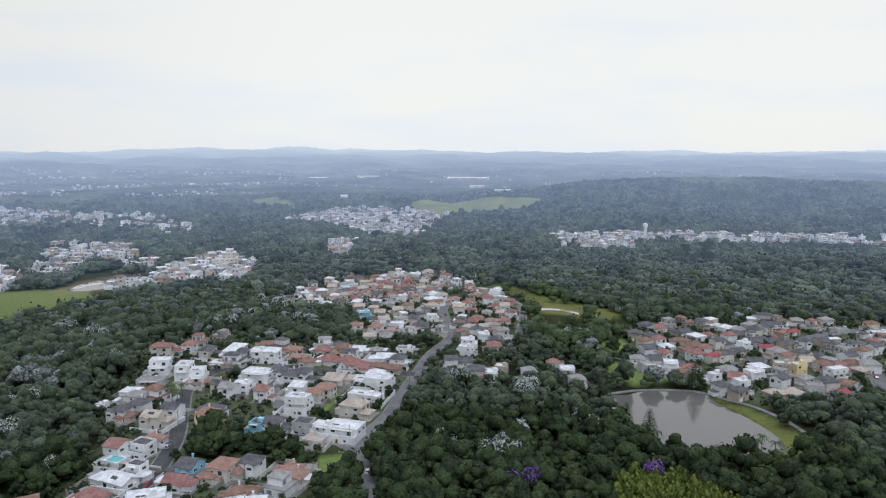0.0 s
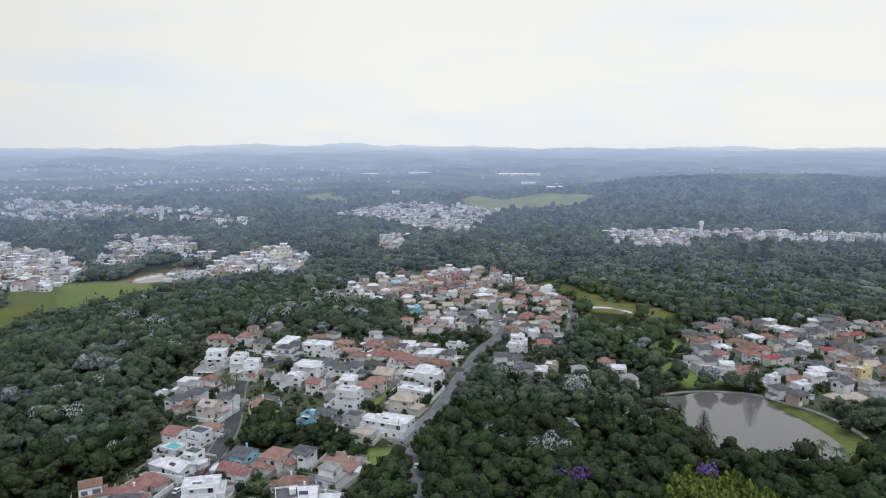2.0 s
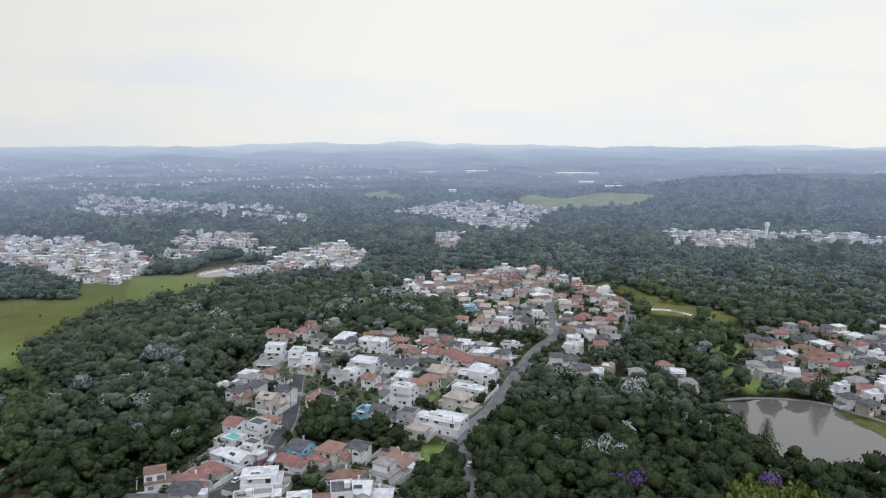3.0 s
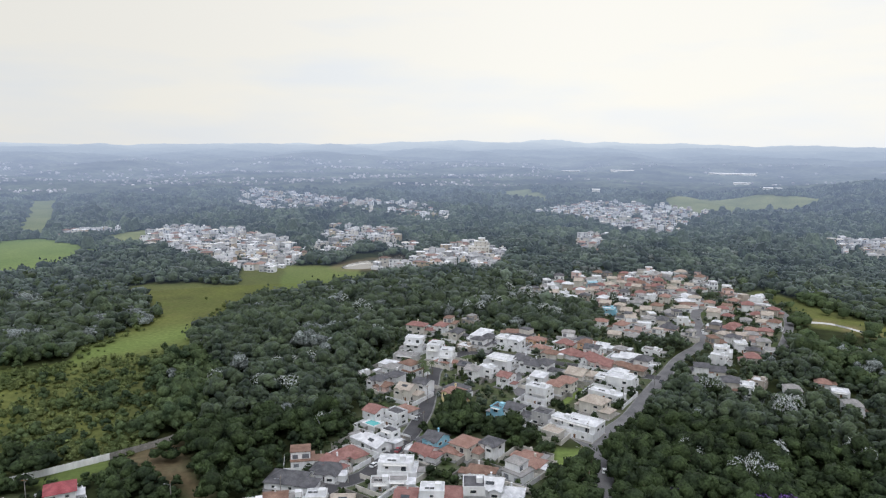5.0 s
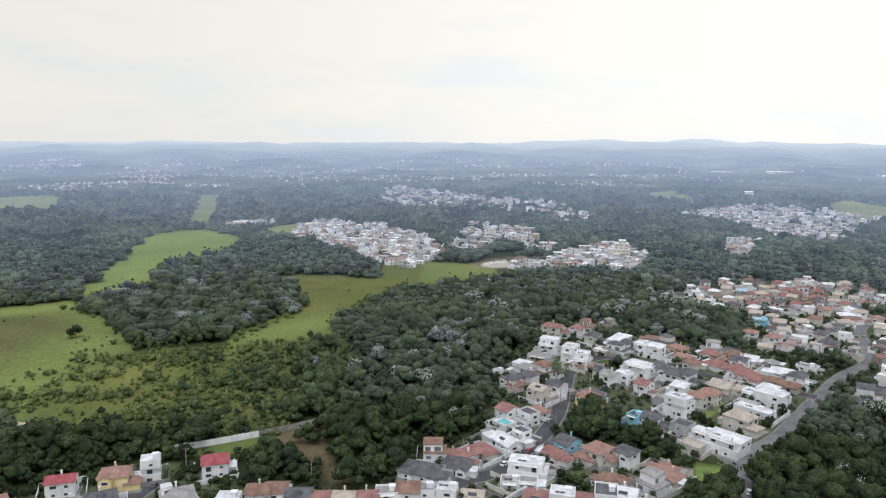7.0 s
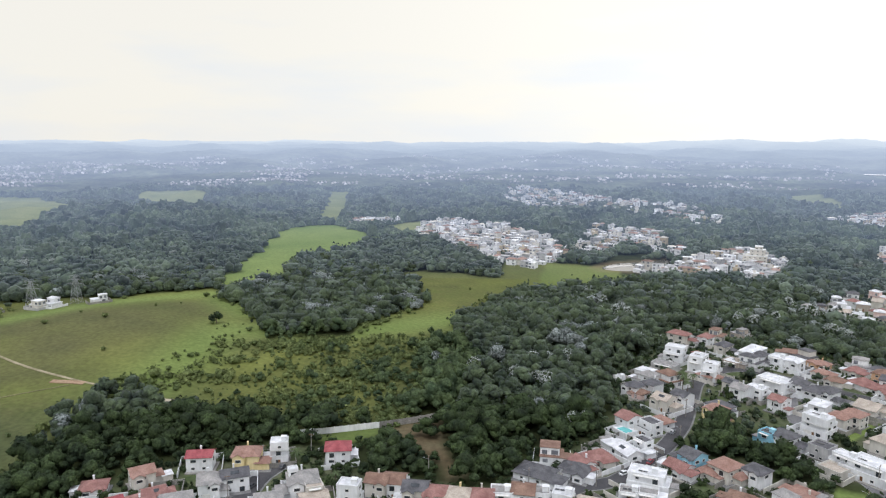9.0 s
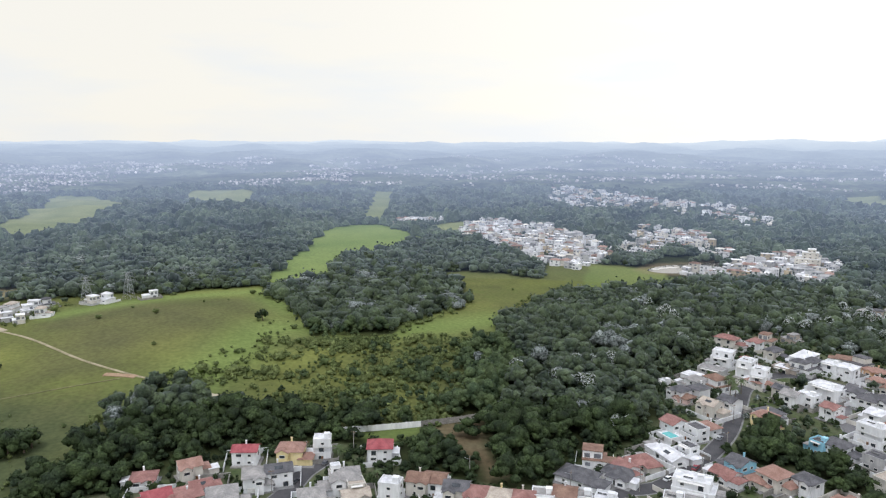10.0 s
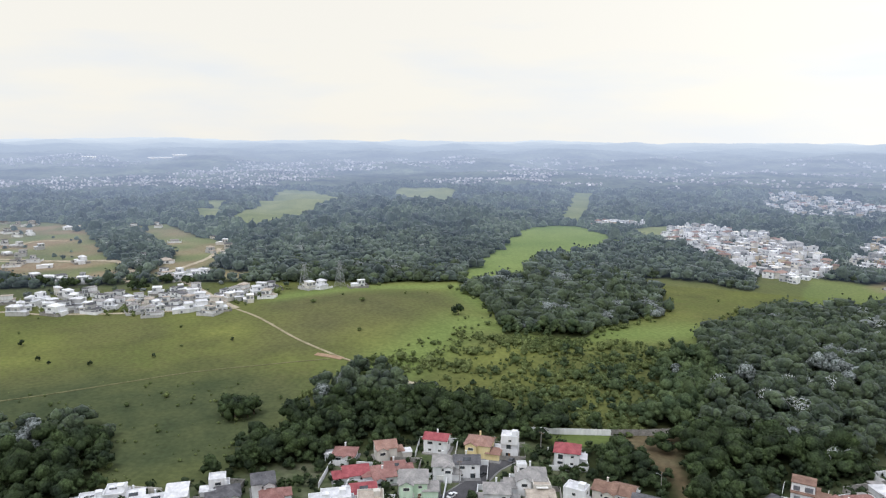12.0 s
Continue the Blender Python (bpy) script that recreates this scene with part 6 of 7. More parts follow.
def strew(cell, r0, r1, seed, jitter=0.42):
    """Jittered places on a grid, within the land in front."""
    rng = np.random.RandomState(seed)
    n = int(2 * r1 / cell)
    gx, gy = np.meshgrid((np.arange(n) - n / 2) * cell, (np.arange(n) - n / 2) * cell)
    x = gx.ravel() + rng.uniform(-jitter, jitter, gx.size) * cell
    y = gy.ravel() + rng.uniform(-jitter, jitter, gx.size) * cell
    r, az = np.hypot(x, y), np.degrees(np.arctan2(-x, y))
    ok = (r > r0) & (r <= r1) & ((az > -37) & (az < 98))
    return x[ok], y[ok], rng


def woodedness(x, y):
    """How likely a tree is at a place, and how large."""
    wob = 6 * waves(x, y, 50, 4) + 3 * waves(x, y, 17, 6)
    d = np.ones_like(x)
    big = np.ones_like(x)
    for p in (MEADOW, PASTURE, MEADOW_MID, FAR_STRIP, FAR_LAWN):
        d *= 1 - smooth((inside(p, x, y) + wob) / 6 + 0.5) * 1.0
    d *= 1 - smooth((inside(STREAM_MEADOW, x, y) + wob) / 6 + 0.5) * 0.93
    for p in (FIELD_D, FIELD_E, FIELD_F, FIELD_G, FIELD_H, FIELD_I, FIELD_J):
        d *= 1 - smooth((inside(p, x, y) + 9 * waves(x, y, 130, 5) + 5 * waves(x, y, 50, 6)) / 10 + 0.6) * 1.0
    for p in (BARE_LOT, FENCE_LAWN, LAKE_LAWN, LAWN_A, LAWN_B, GRASS_LOT, LAWN_C):
        d *= 1 - smooth(inside(p, x, y) / 3 + 1.0) * 0.97
    d *= 1 - 0.80 * smooth(inside(CLEARING, x, y) / 20 + 0.5)
    d *= 1 - 0.93 * (inside(GROVE, x, y) > -1)
    for p in (LAKE, POND, STREAM_POOL):
        d *= inside(p, x, y) < -2.5
    d *= 1 - 0.98 * (inside(POND_VIEW, x, y) > 0)
    d *= 1 - 0.85 * (inside(POOL_VIEW, x, y) > 0)
    s = smooth((inside(SCRUB, x, y) + wob) / 10 + 0.5)
    d *= 1 - s * (0.78 - 0.50 * smooth(waves(x, y, 46, 61) * 1.4 + 0.3 - inside(CLEARING, x, y) / 60))
    big *= 1 - 0.42 * s
    for p, k in ((ESTATE, 0.24), (CLOSE, 0.40), (FAR_RISE, 0.12), (LAKE_ESTATE, 0.28), (PLOTS, 0.985), (PLOTS_B, 0.985), (PLOTS_C, 0.9), (TOWN_A, 0.1), (TOWN_B, 0.1), (TOWN_C, 0.1), (TOWN_D, 0.05), (TOWN_E, 0.05), (TOWN_F, 0.5), (TOWN_H, 0.1)):
        e = smooth((inside(p, x, y)) / 4 + 0.5)
        d *= 1 - k * e
        big *= 1 - 0.40 * e
    # trees before the row of houses below the ridge lowered to fit the camera's view
    big *= 1 - 0.5 * smooth(1.6 - along([(130, 815), (185, 795), (300, 840), (415, 835), (540, 820), (640, 810)], x, y) / 30)
    for _, pts, wide, _ in ROADS + PATHS:
        if wide > 2:
            d *= along(pts, x, y) > wide / 2 + 1.2
    for hx, hy, hs in HOUSES:
        near = np.hypot(x - hx, y - hy)
        d *= near > hs + 1.8
        # trees next to a house kept low so the camera still sees the house
        big = np.where(near < hs + 12, big * 0.8, big)
    return d, np.clip(big, 0.3, 1)


def planted(cell, r0, r1, seed, radius):
    x, y, rng = strew(cell, r0, r1, seed)
    d, big = woodedness(x, y)
    ok = rng.rand(len(x)) < d
    x, y, big = x[ok], y[ok], big[ok]
    return x, y, height(x, y), radius * big * (0.56 + 1.05 * rng.rand(len(x)) ** 1.9), rng


def joined(name, templates, x, y, z, size, rng, material, label, tall=(0.9, 1.15), soft=True):
    pick = rng.randint(0, len(templates), len(x))
    vs, fs, k = [], [], 0
    for t, (v, f) in enumerate(templates):
        m = np.where(pick == t)[0]
        if not len(m):
            continue
        a = rng.uniform(0, 6.283, len(m))[:, None]
        h = rng.uniform(*tall, len(m))[:, None]
        s = size[m][:, None]
        X = (v[:, 0] * np.cos(a) - v[:, 1] * np.sin(a)) * s + x[m][:, None]
        Y = (v[:, 0] * np.sin(a) + v[:, 1] * np.cos(a)) * s + y[m][:, None]
        Z = v[:, 2] * s * h + z[m][:, None]
        vs.append(np.stack([X, Y, Z], -1).reshape(-1, 3))
        fs.append((f[None] + (np.arange(len(m)) * len(v))[:, None, None]).reshape(-1, 3) + k)
        k += len(m) * len(v)
    ob = big_mesh(name, np.concatenate(vs), np.concatenate(fs), material, soft)
    return tagged(ob, label, "forest", kind="stuff")


def tree(x, y, size, crown_mesh, trunk_mesh, label, group, name="tree", tall=1.0, turn=0.0):
    thing = new(name)
    thing.matrix_basis = pose(x, y, at(x, y), 0, 0, turn) @ Matrix.Diagonal((size, size, size * tall, 1))
    part("trunk", trunk_mesh, BARK, thing)
    part("crown", crown_mesh, None, thing)
    return tagged(thing, label, "tree", group)


def array_mesh(name, v, f, material):
    ob = big_mesh(name, v, f, material)
    me = ob.data
    bpy.data.objects.remove(ob)
    return me


NEAR = [crown_near(s, 80, 0.12, 7 + s % 4) for s in range(40, 48)]
HIGH = [crown_near(s, 34, 0.15, 5 + s % 3) for s in range(50, 58)]
MID = [crown_mid(s) for s in range(60, 68)]
FAR = [crown_far(s) for s in range(80, 90)]
VALLEY = [crown_far(s, 8, 4) for s in range(90, 100)]

YOUNG = [(-420, 135), (-420, 250), (-300, 312), (-258, 316), (-235, 300), (-208, 262), (-190, 226), (-204, 202), (-240, 182), (-300, 152)]
tx, ty, tz, ts, trng = planted(5.4, 120, 430, 31, 4.2)
order = np.argsort(np.hypot(tx + 20, ty - 225))
single, rest = order[:170], order[170:]
CROWNS = [array_mesh("crown", v, f, LEAF) for v, f in NEAR]
TRUNKS = [trunk_shape(s).mesh("trunk", BARK) for s in range(3)]
for i in single:
    tree(tx[i], ty[i], ts[i], CROWNS[i % 8], TRUNKS[i % 3], "broad dark green forest tree with a lumpy crown", "trees of the near wood",
         tall=trng.uniform(0.9, 1.25), turn=trng.uniform(0, 360))
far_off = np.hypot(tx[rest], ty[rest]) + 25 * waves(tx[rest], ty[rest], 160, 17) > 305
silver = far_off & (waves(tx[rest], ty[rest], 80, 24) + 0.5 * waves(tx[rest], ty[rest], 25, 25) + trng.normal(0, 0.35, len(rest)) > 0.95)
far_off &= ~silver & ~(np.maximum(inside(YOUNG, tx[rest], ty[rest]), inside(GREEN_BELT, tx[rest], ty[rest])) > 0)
joined("flowering_trees", HIGH, tx[rest][silver], ty[rest][silver], tz[rest][silver], ts[rest][silver] * 0.9, trng, SILVER_LEAF, "silvery flowering crowns among the green")
young = ~silver & (np.maximum(inside(YOUNG, tx[rest], ty[rest]), inside(GREEN_BELT, tx[rest], ty[rest])) + 12 * waves(tx[rest], ty[rest], 50, 19) > 0) & ~far_off
for ids, shapes, mt, words in ((rest[~far_off & ~young & ~silver], NEAR, LEAF, "dense dark green forest of broad crowns"), (rest[young], NEAR, LIGHT_LEAF, "lighter young wood beside the scrubland"), (rest[far_off], HIGH, HAZE_PALED_LEAF, "dense mid-green forest of broad crowns")):
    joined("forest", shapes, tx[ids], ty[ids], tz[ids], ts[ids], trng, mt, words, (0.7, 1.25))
x, y, z, s, rng = planted(5.0, 430, 960, 32, 4.2)
keep = np.hypot(x, y) + 50 * waves(x, y, 200, 23) + rng.normal(0, 45, len(x)) < 800
pale = keep & (waves(x, y, 90, 24) + 0.5 * waves(x, y, 25, 25) + rng.normal(0, 0.35, len(x)) > 0.95)
keep &= ~pale
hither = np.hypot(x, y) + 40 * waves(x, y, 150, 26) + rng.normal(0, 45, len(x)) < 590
belt = keep & (inside(GREEN_BELT, x, y) + 10 * waves(x, y, 40, 29) > 0)
keep &= ~belt
for ids, mt, nm in ((keep & hither, HAZE_PALED_LEAF, "forest"), (keep & ~hither, HAZED_LEAF, "backdrop_woods"), (belt, LIGHT_LEAF, "forest")):
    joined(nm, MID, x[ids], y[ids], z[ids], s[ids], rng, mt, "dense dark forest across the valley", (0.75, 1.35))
joined("flowering_trees", MID, x[pale], y[pale], z[pale], s[pale] * 0.9, rng, SILVER_LEAF, "silvery flowering crowns strewn through the forest")
x, y, z, s, rng = planted(5.6, 640, 1650, 33, 4.7)
from_here = np.hypot(x, y) + 50 * waves(x, y, 200, 23) + rng.normal(0, 45, len(x)) > 790
x, y, z, s = x[from_here], y[from_here], z[from_here], s[from_here]
near_side = np.hypot(x, y) < 1100
for ids, shapes, words in ((near_side, VALLEY, "forest on low hills across the valley"), (~near_side, FAR, "far dark forest on rolling hills in thin haze")):
    joined("backdrop_woods", shapes, x[ids], y[ids], z[ids], s[ids] * np.where(rng.rand(int(ids.sum())) < 0.12, 1.35, 1.0), rng, HAZED_LEAF, words, (0.7, 1.5), False)


def woods_behind():
    """The wood goes on below and behind the place of the view."""
    rng = np.random.RandomState(35)
    x, y = rng.uniform(-430, 430, 5200), rng.uniform(-430, 430, 5200)
    r, az = np.hypot(x, y), np.degrees(np.arctan2(-x, y))
    ok = (r < 430) & ((r < 118) | (az < -38) | (az > 99))
    x, y = x[ok], y[ok]
    d, big = woodedness(x, y)
    joined("forest", MID, x[d > 0.5], y[d > 0.5], height(x, y)[d > 0.5], rng.uniform(3.5, 6.5, int((d > 0.5).sum())), rng, LEAF, "dense forest of broad crowns behind the estates")


woods_behind()


# ---- the distance: layered wooded hills, paler the farther they are by haze painted in ----
def hills(name, r0, r1, low, high, seed, label):
    az = np.radians(np.arange(-40, 102, 0.3))
    rad = np.linspace(r0, r1, 34)
    A, R = np.meshgrid(az, rad)
    X, Y = -np.sin(A) * R, np.cos(A) * R
    rng = np.random.RandomState(seed)
    Z = height(X, Y) + 7 + rng.uniform(-3, 3, X.shape)
    Z[0] -= 12
    Z[-1] -= 6 if r1 < 4500 else 0
    na, nr = len(az), len(rad)
    i = np.arange(nr - 1)[:, None] * na
    j = np.arange(na - 1)[None, :]
    quads = np.stack([i + j, i + j + 1, i + na + j + 1, i + na + j], -1).reshape(-1, 4)
    # hill woods, their base colour faded and emission raised as haze
    mt = surface(name + "_woods", low, high, 150, 18, 0.95, 0.1, vary=0.45, hazed=True)
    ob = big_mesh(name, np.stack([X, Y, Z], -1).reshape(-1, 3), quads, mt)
    return tagged(ob, label, "hills", kind="structure")


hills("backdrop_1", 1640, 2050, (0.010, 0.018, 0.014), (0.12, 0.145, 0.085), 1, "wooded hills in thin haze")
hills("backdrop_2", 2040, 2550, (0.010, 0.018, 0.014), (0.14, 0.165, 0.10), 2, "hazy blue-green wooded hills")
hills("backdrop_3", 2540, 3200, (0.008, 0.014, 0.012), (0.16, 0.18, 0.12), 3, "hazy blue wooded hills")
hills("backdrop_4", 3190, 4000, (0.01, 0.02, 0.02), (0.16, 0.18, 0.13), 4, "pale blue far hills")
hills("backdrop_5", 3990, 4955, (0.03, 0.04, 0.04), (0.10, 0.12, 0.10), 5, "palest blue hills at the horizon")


# ---- shrubs over the scrubland and meadow edges ----
def crown_shrub(seed):
    rng = np.random.RandomState(seed)
    rad = lobes(rng, 4, 0.3)
    v0, f0 = ICO1
    v = v0 * (rad(v0) * 0.85 + rng.normal(0, 0.08, len(v0)))[:, None] * (1, 1, 0.75) + (0, 0, 0.5)
    v1, f1 = tufts(rng, 22, rad, 0.29, 0.75, 0.5, 0.0)
    return np.concatenate([v, v1]), np.concatenate([f0, f1 + len(v)])


SHRUBS = [crown_shrub(s) for s in range(100, 106)]


def shrubland():
    x, y, rng = strew(2.2, 150, 560, 51, 0.5)
    near = np.maximum.reduce([inside(p, x, y) for p in (MEADOW, MEADOW_MID, SCRUB)])
    x, y, near = x[near > -4], y[near > -4], near[near > -4]
    patch = waves(x, y, 38, 61) + 0.6 * waves(x, y, 14, 62)
    scrub = smooth((inside(SCRUB, x, y) + 8 * waves(x, y, 40, 63)) / 20 + 0.4)
    edge = smooth(1 - near / 14) * 0.6
    d = scrub * (0.22 + 0.78 * smooth(patch * 1.3 + 0.5)) + edge * smooth(patch + 0.3) + 0.004 * smooth(patch * 1.5)
    # brushy gully through the meadow
    gully = along([(-330, 150), (-345, 200), (-372, 232), (-350, 262), (-318, 290)], x, y)
    d = np.maximum(d, smooth(1 - gully / 16) * smooth(patch + 0.5) * 0.7)
    d = np.maximum(d, 0.16 * smooth(inside(SHADED_ROUGH, x, y) / 30) * smooth(patch * 1.2 + 0.4))
    d = np.maximum(d, smooth(1.4 - np.hypot(x + 298, y - 68) / 9))
    d = d * (1 - 0.4 * (inside(CLEARING, x, y) > 0))
    for _, pts, wide, _ in ROADS + PATHS:
        d = d * (along(pts, x, y) > wide / 2 + 1.2)
    for hx, hy, hs in HOUSES[:140]:
        d = d * (np.hypot(x - hx, y - hy) > hs + 2)
    ok = rng.rand(len(x)) < d
    x, y = x[ok], y[ok]
    low = 1 - 0.55 * smooth(inside(SHADED_ROUGH, x, y) / 12)
    s = low * (0.5 + 1.6 * rng.rand(len(x)) ** 2.0) * (0.8 + 0.45 * smooth(waves(x, y, 30, 61) + 0.5)) * (1 + 0.5 * (rng.rand(len(x)) < 0.1))
    joined("shrubs", SHRUBS, x, y, height(x, y), s, rng, SHRUB, "rough green shrubs over yellowing grass", (0.8, 1.5))


shrubland()


def garden_shrubs():
    x, y, rng = strew(3.6, 110, 560, 52, 0.5)
    at_home = np.maximum.reduce([inside(p, x, y) for p in (ESTATE, CLOSE, FAR_RISE, LAKE_ESTATE)])
    x, y = x[at_home > -3], y[at_home > -3]
    d = 0.68 * smooth(waves(x, y, 30, 64) + 0.9)
    for _, pts, wide, _ in ROADS + PATHS:
        d = d * (along(pts, x, y) > wide / 2 + 2.2)
    for hx, hy, hs in HOUSES[:450]:
        d = d * (np.hypot(x - hx, y - hy) > hs + 0.6)
    for p in (LAWN_A, LAWN_B, LAWN_C, GRASS_LOT, LAKE):
        d = d * (inside(p, x, y) < 0)
    ok = rng.rand(len(x)) < d
    x, y = x[ok], y[ok]
    joined("garden_shrubs", SHRUBS, x, y, height(x, y), 0.6 + 1.7 * rng.rand(len(x)) ** 1.5, rng, LEAF, "clipped and wild garden shrubs between houses", (0.9, 1.7))


garden_shrubs()

# ---- trees that stand out ----
def mixed_crown(name, seed, bloom, share, count=110, size=0.15, petal=0.42):
    """A leafy crown whose top is sprinkled with blossom."""
    rng = np.random.RandomState(seed)
    v, f = crown_near(seed, count, size)
    rad = lobes(rng, 7, 0.30)
    w, g = tufts(rng, int(count * share), rad, size * petal, 0.96, 1.16, 0.0)
    me = array_mesh(name, np.concatenate([v, w]), np.concatenate([f, g + len(v)]), LEAF)
    me.materials.append(bloom)
    idx = np.zeros(len(f) + len(g), np.int32)
    idx[len(f):] = 1
    me.polygons.foreach_set("material_index", idx)
    return me


WHITE_CROWNS = [mixed_crown("crown", s, BLOSSOM, 2.2) for s in (200, 201, 202)]
PURPLE_CROWN = mixed_crown("crown", 210, JACARANDA, 2.6, petal=0.6)
blossom = random.Random(8)
for px, py, n, spread in ((-140, 245, 3, 5), (-171, 277, 4, 7), (-189, 277, 3, 6), (-198, 306, 3, 6), (-184, 361, 3, 6), (-181, 381, 3, 5), (-217, 274, 2, 5),
                          (42, 331, 7, 9), (-1, 264, 3, 5), (22, 260, 4, 7), (8, 350, 3, 5), (-188, 316, 3, 6), (61, 285, 2, 4), (-172, 276, 2, 6),
                          (28, 273, 2, 5), (-148, 473, 9, 18), (-120, 520, 8, 22), (-225, 430, 7, 24), (-90, 480, 7, 18), (-60, 520, 4, 14)):
    for k in range(n):
        a, r = blossom.uniform(0, 6.28), spread * math.sqrt(blossom.random())
        tree(px + r * math.cos(a), py + r * math.sin(a), blossom.uniform(2.6, 3.8), WHITE_CROWNS[k % 3], TRUNKS[k % 3],
             "forest tree sprinkled with silvery white blossom", "white flowering trees", tall=blossom.uniform(1.25, 1.45), turn=blossom.uniform(0, 360))
for px, py in ((-11, 231), (31, 235), (23, 231), (75, 238), (-3, 228)):
    tree(px, py, blossom.uniform(3.0, 3.8), PURPLE_CROWN, TRUNKS[0], "purple flowering jacaranda among green trees", "purple flowering trees", tall=1.35, turn=blossom.uniform(0, 360))

# clumps and lone trees on the meadow
for px, py, n, spread, size in ((-298, 68, 12, 6.5, 4.2), (-650, -27, 5, 9, 4), (-640, -8, 5, 8, 3.5), (-625, 12, 4, 8, 3.5), (-590, 60, 6, 6, 4), (-607, 84, 4, 7, 3.5), (-598, 100, 4, 6, 3), (-389, 231, 1, 0, 3.6), (-424, -9, 1, 0, 1.5), (-415, -4, 1, 0, 1.2), (-402, 15, 1, 0, 1.5), (-401, 46, 1, 0, 1.3),
                                (-460, -17, 1, 0, 1.6), (-409, 90, 1, 0, 1.2), (-282, 312, 2, 3, 2.4), (-250, 286, 3, 6, 2.6), (-331, 150, 2, 3, 2.4), (-420, 300, 1, 0, 2.2)):
    for k in range(n):
        a, r = blossom.uniform(0, 6.28), spread * math.sqrt(blossom.random())
        tree(px + r * math.cos(a), py + r * math.sin(a), size * blossom.uniform(0.8, 1.15), CROWNS[k % 8], TRUNKS[k % 3],
             "dark leafy tree standing on open meadow", "meadow trees", tall=blossom.uniform(1.0, 1.25), turn=blossom.uniform(0, 360))


def conifer(x, y, tall):
    """A tall araucaria-like tree: tiers of drooping branches on a straight trunk."""
    rng = np.random.RandomState(int(abs(x * 7 + y)))
    thing = new("conifer")
    thing.matrix_basis = pose(x, y, at(x, y), 0, 0, rng.uniform(0, 360))
    part("trunk", Shape().rod((0, 0, -0.2), (0, 0, tall), 0.32, 0.08, 7), BARK, thing)
    vs, fs, k = [], [], 0
    for i in range(11):
        z = tall * (0.22 + 0.78 * i / 10)
        reach = tall * 0.24 * (1 - i / 11) ** 0.7 + 0.5
        for j in range(9):
            a = j * 0.7 + i * 0.5 + rng.uniform(-0.2, 0.2)
            for s in (0.35, 0.7, 1.0):
                c = np.array([math.cos(a) * reach * s, math.sin(a) * reach * s, z - reach * s * 0.25 + rng.uniform(-0.2, 0.2)])
                u = np.array([math.cos(a), math.sin(a), -0.2]) * reach * 0.24
                w = np.array([-math.sin(a), math.cos(a), rng.uniform(-0.3, 0.3)]) * reach * 0.17
                vs.append(np.stack([c - u, c - w, c + u, c + w]))
                fs.append(np.array([[0, 1, 2], [0, 2, 3]]) + k)
                k += 4
    part("crown", array_mesh("crown", np.concatenate(vs), np.concatenate(fs), LEAF), None, thing)
    return tagged(thing, "tall dark conifer with tiered branches by the lake", "tree", "conifers by the lake")


for px, py, h in ((86, 282, 13), (127, 344, 18), (79, 292, 12), (76, 316, 13), (74, 322, 11), (130, 343, 9)):
    conifer(px, py, h)


def palm(x, y, tall):
    rng = random.Random(int(x * 13 + y))
    thing = new("palm_tree")
    thing.matrix_basis = pose(x, y, at(x, y), 0, 0, rng.uniform(0, 360))
    part("trunk", Shape().rod((0, 0, -0.2), (0.2, 0.1, tall), 0.22, 0.14, 7), BARK, thing)
    for k in range(13):
        a = k * 2.4
        lift = rng.uniform(-0.1, 0.9)
        s = Shape()
        prev = None
        for i in range(5):
            t = i / 4
            r = 2.9 * t
            z = tall + lift * 1.6 * t - 2.4 * t * t * (1.1 - lift * 0.5)
            wid = 0.42 * (1 - t) + 0.06
            c = Vector((0.2 + r * math.cos(a), 0.1 + r * math.sin(a), z))
            side = Vector((-math.sin(a), math.cos(a), 0)) * wid
            row = [tuple(c - side - Vector((0, 0, wid * 0.6))), tuple(c), tuple(c + side - Vector((0, 0, wid * 0.6)))]
            if prev:
                s.solid(prev + row, [(0, 1, 4, 3), (1, 2, 5, 4)])
            prev = row
        part("frond", s, PALM, thing)
    return tagged(thing, "slender palm with arching fronds on the lawn", "palm tree", "palms by the lake")


for px, py, h in ((122, 262, 8), (125, 264, 9), (128, 260, 8), (112, 257, 8), (85, 268, 9), (77, 285, 9), (104, 258, 7), (-128, 322, 8), (-124, 318, 7), (-131, 327, 8), (-126, 330, 7),
                  (-70, 250, 6), (-180, 150, 5), (-205, 152, 5)):
    palm(px, py, h)


def bamboo_grove():
    x, y, rng = strew(2.0, 120, 300, 71, 0.5)
    ok = (inside(GROVE, x, y) > 0) & (rng.rand(len(x)) < 0.8)
    x, y = x[ok], y[ok]
    joined("bamboo", SHRUBS, x, y, height(x, y) + 1.5, rng.uniform(1.2, 2.3, len(x)), rng, BAMBOO, "yellow-green bamboo thicket", (2.2, 3.6))


bamboo_grove()


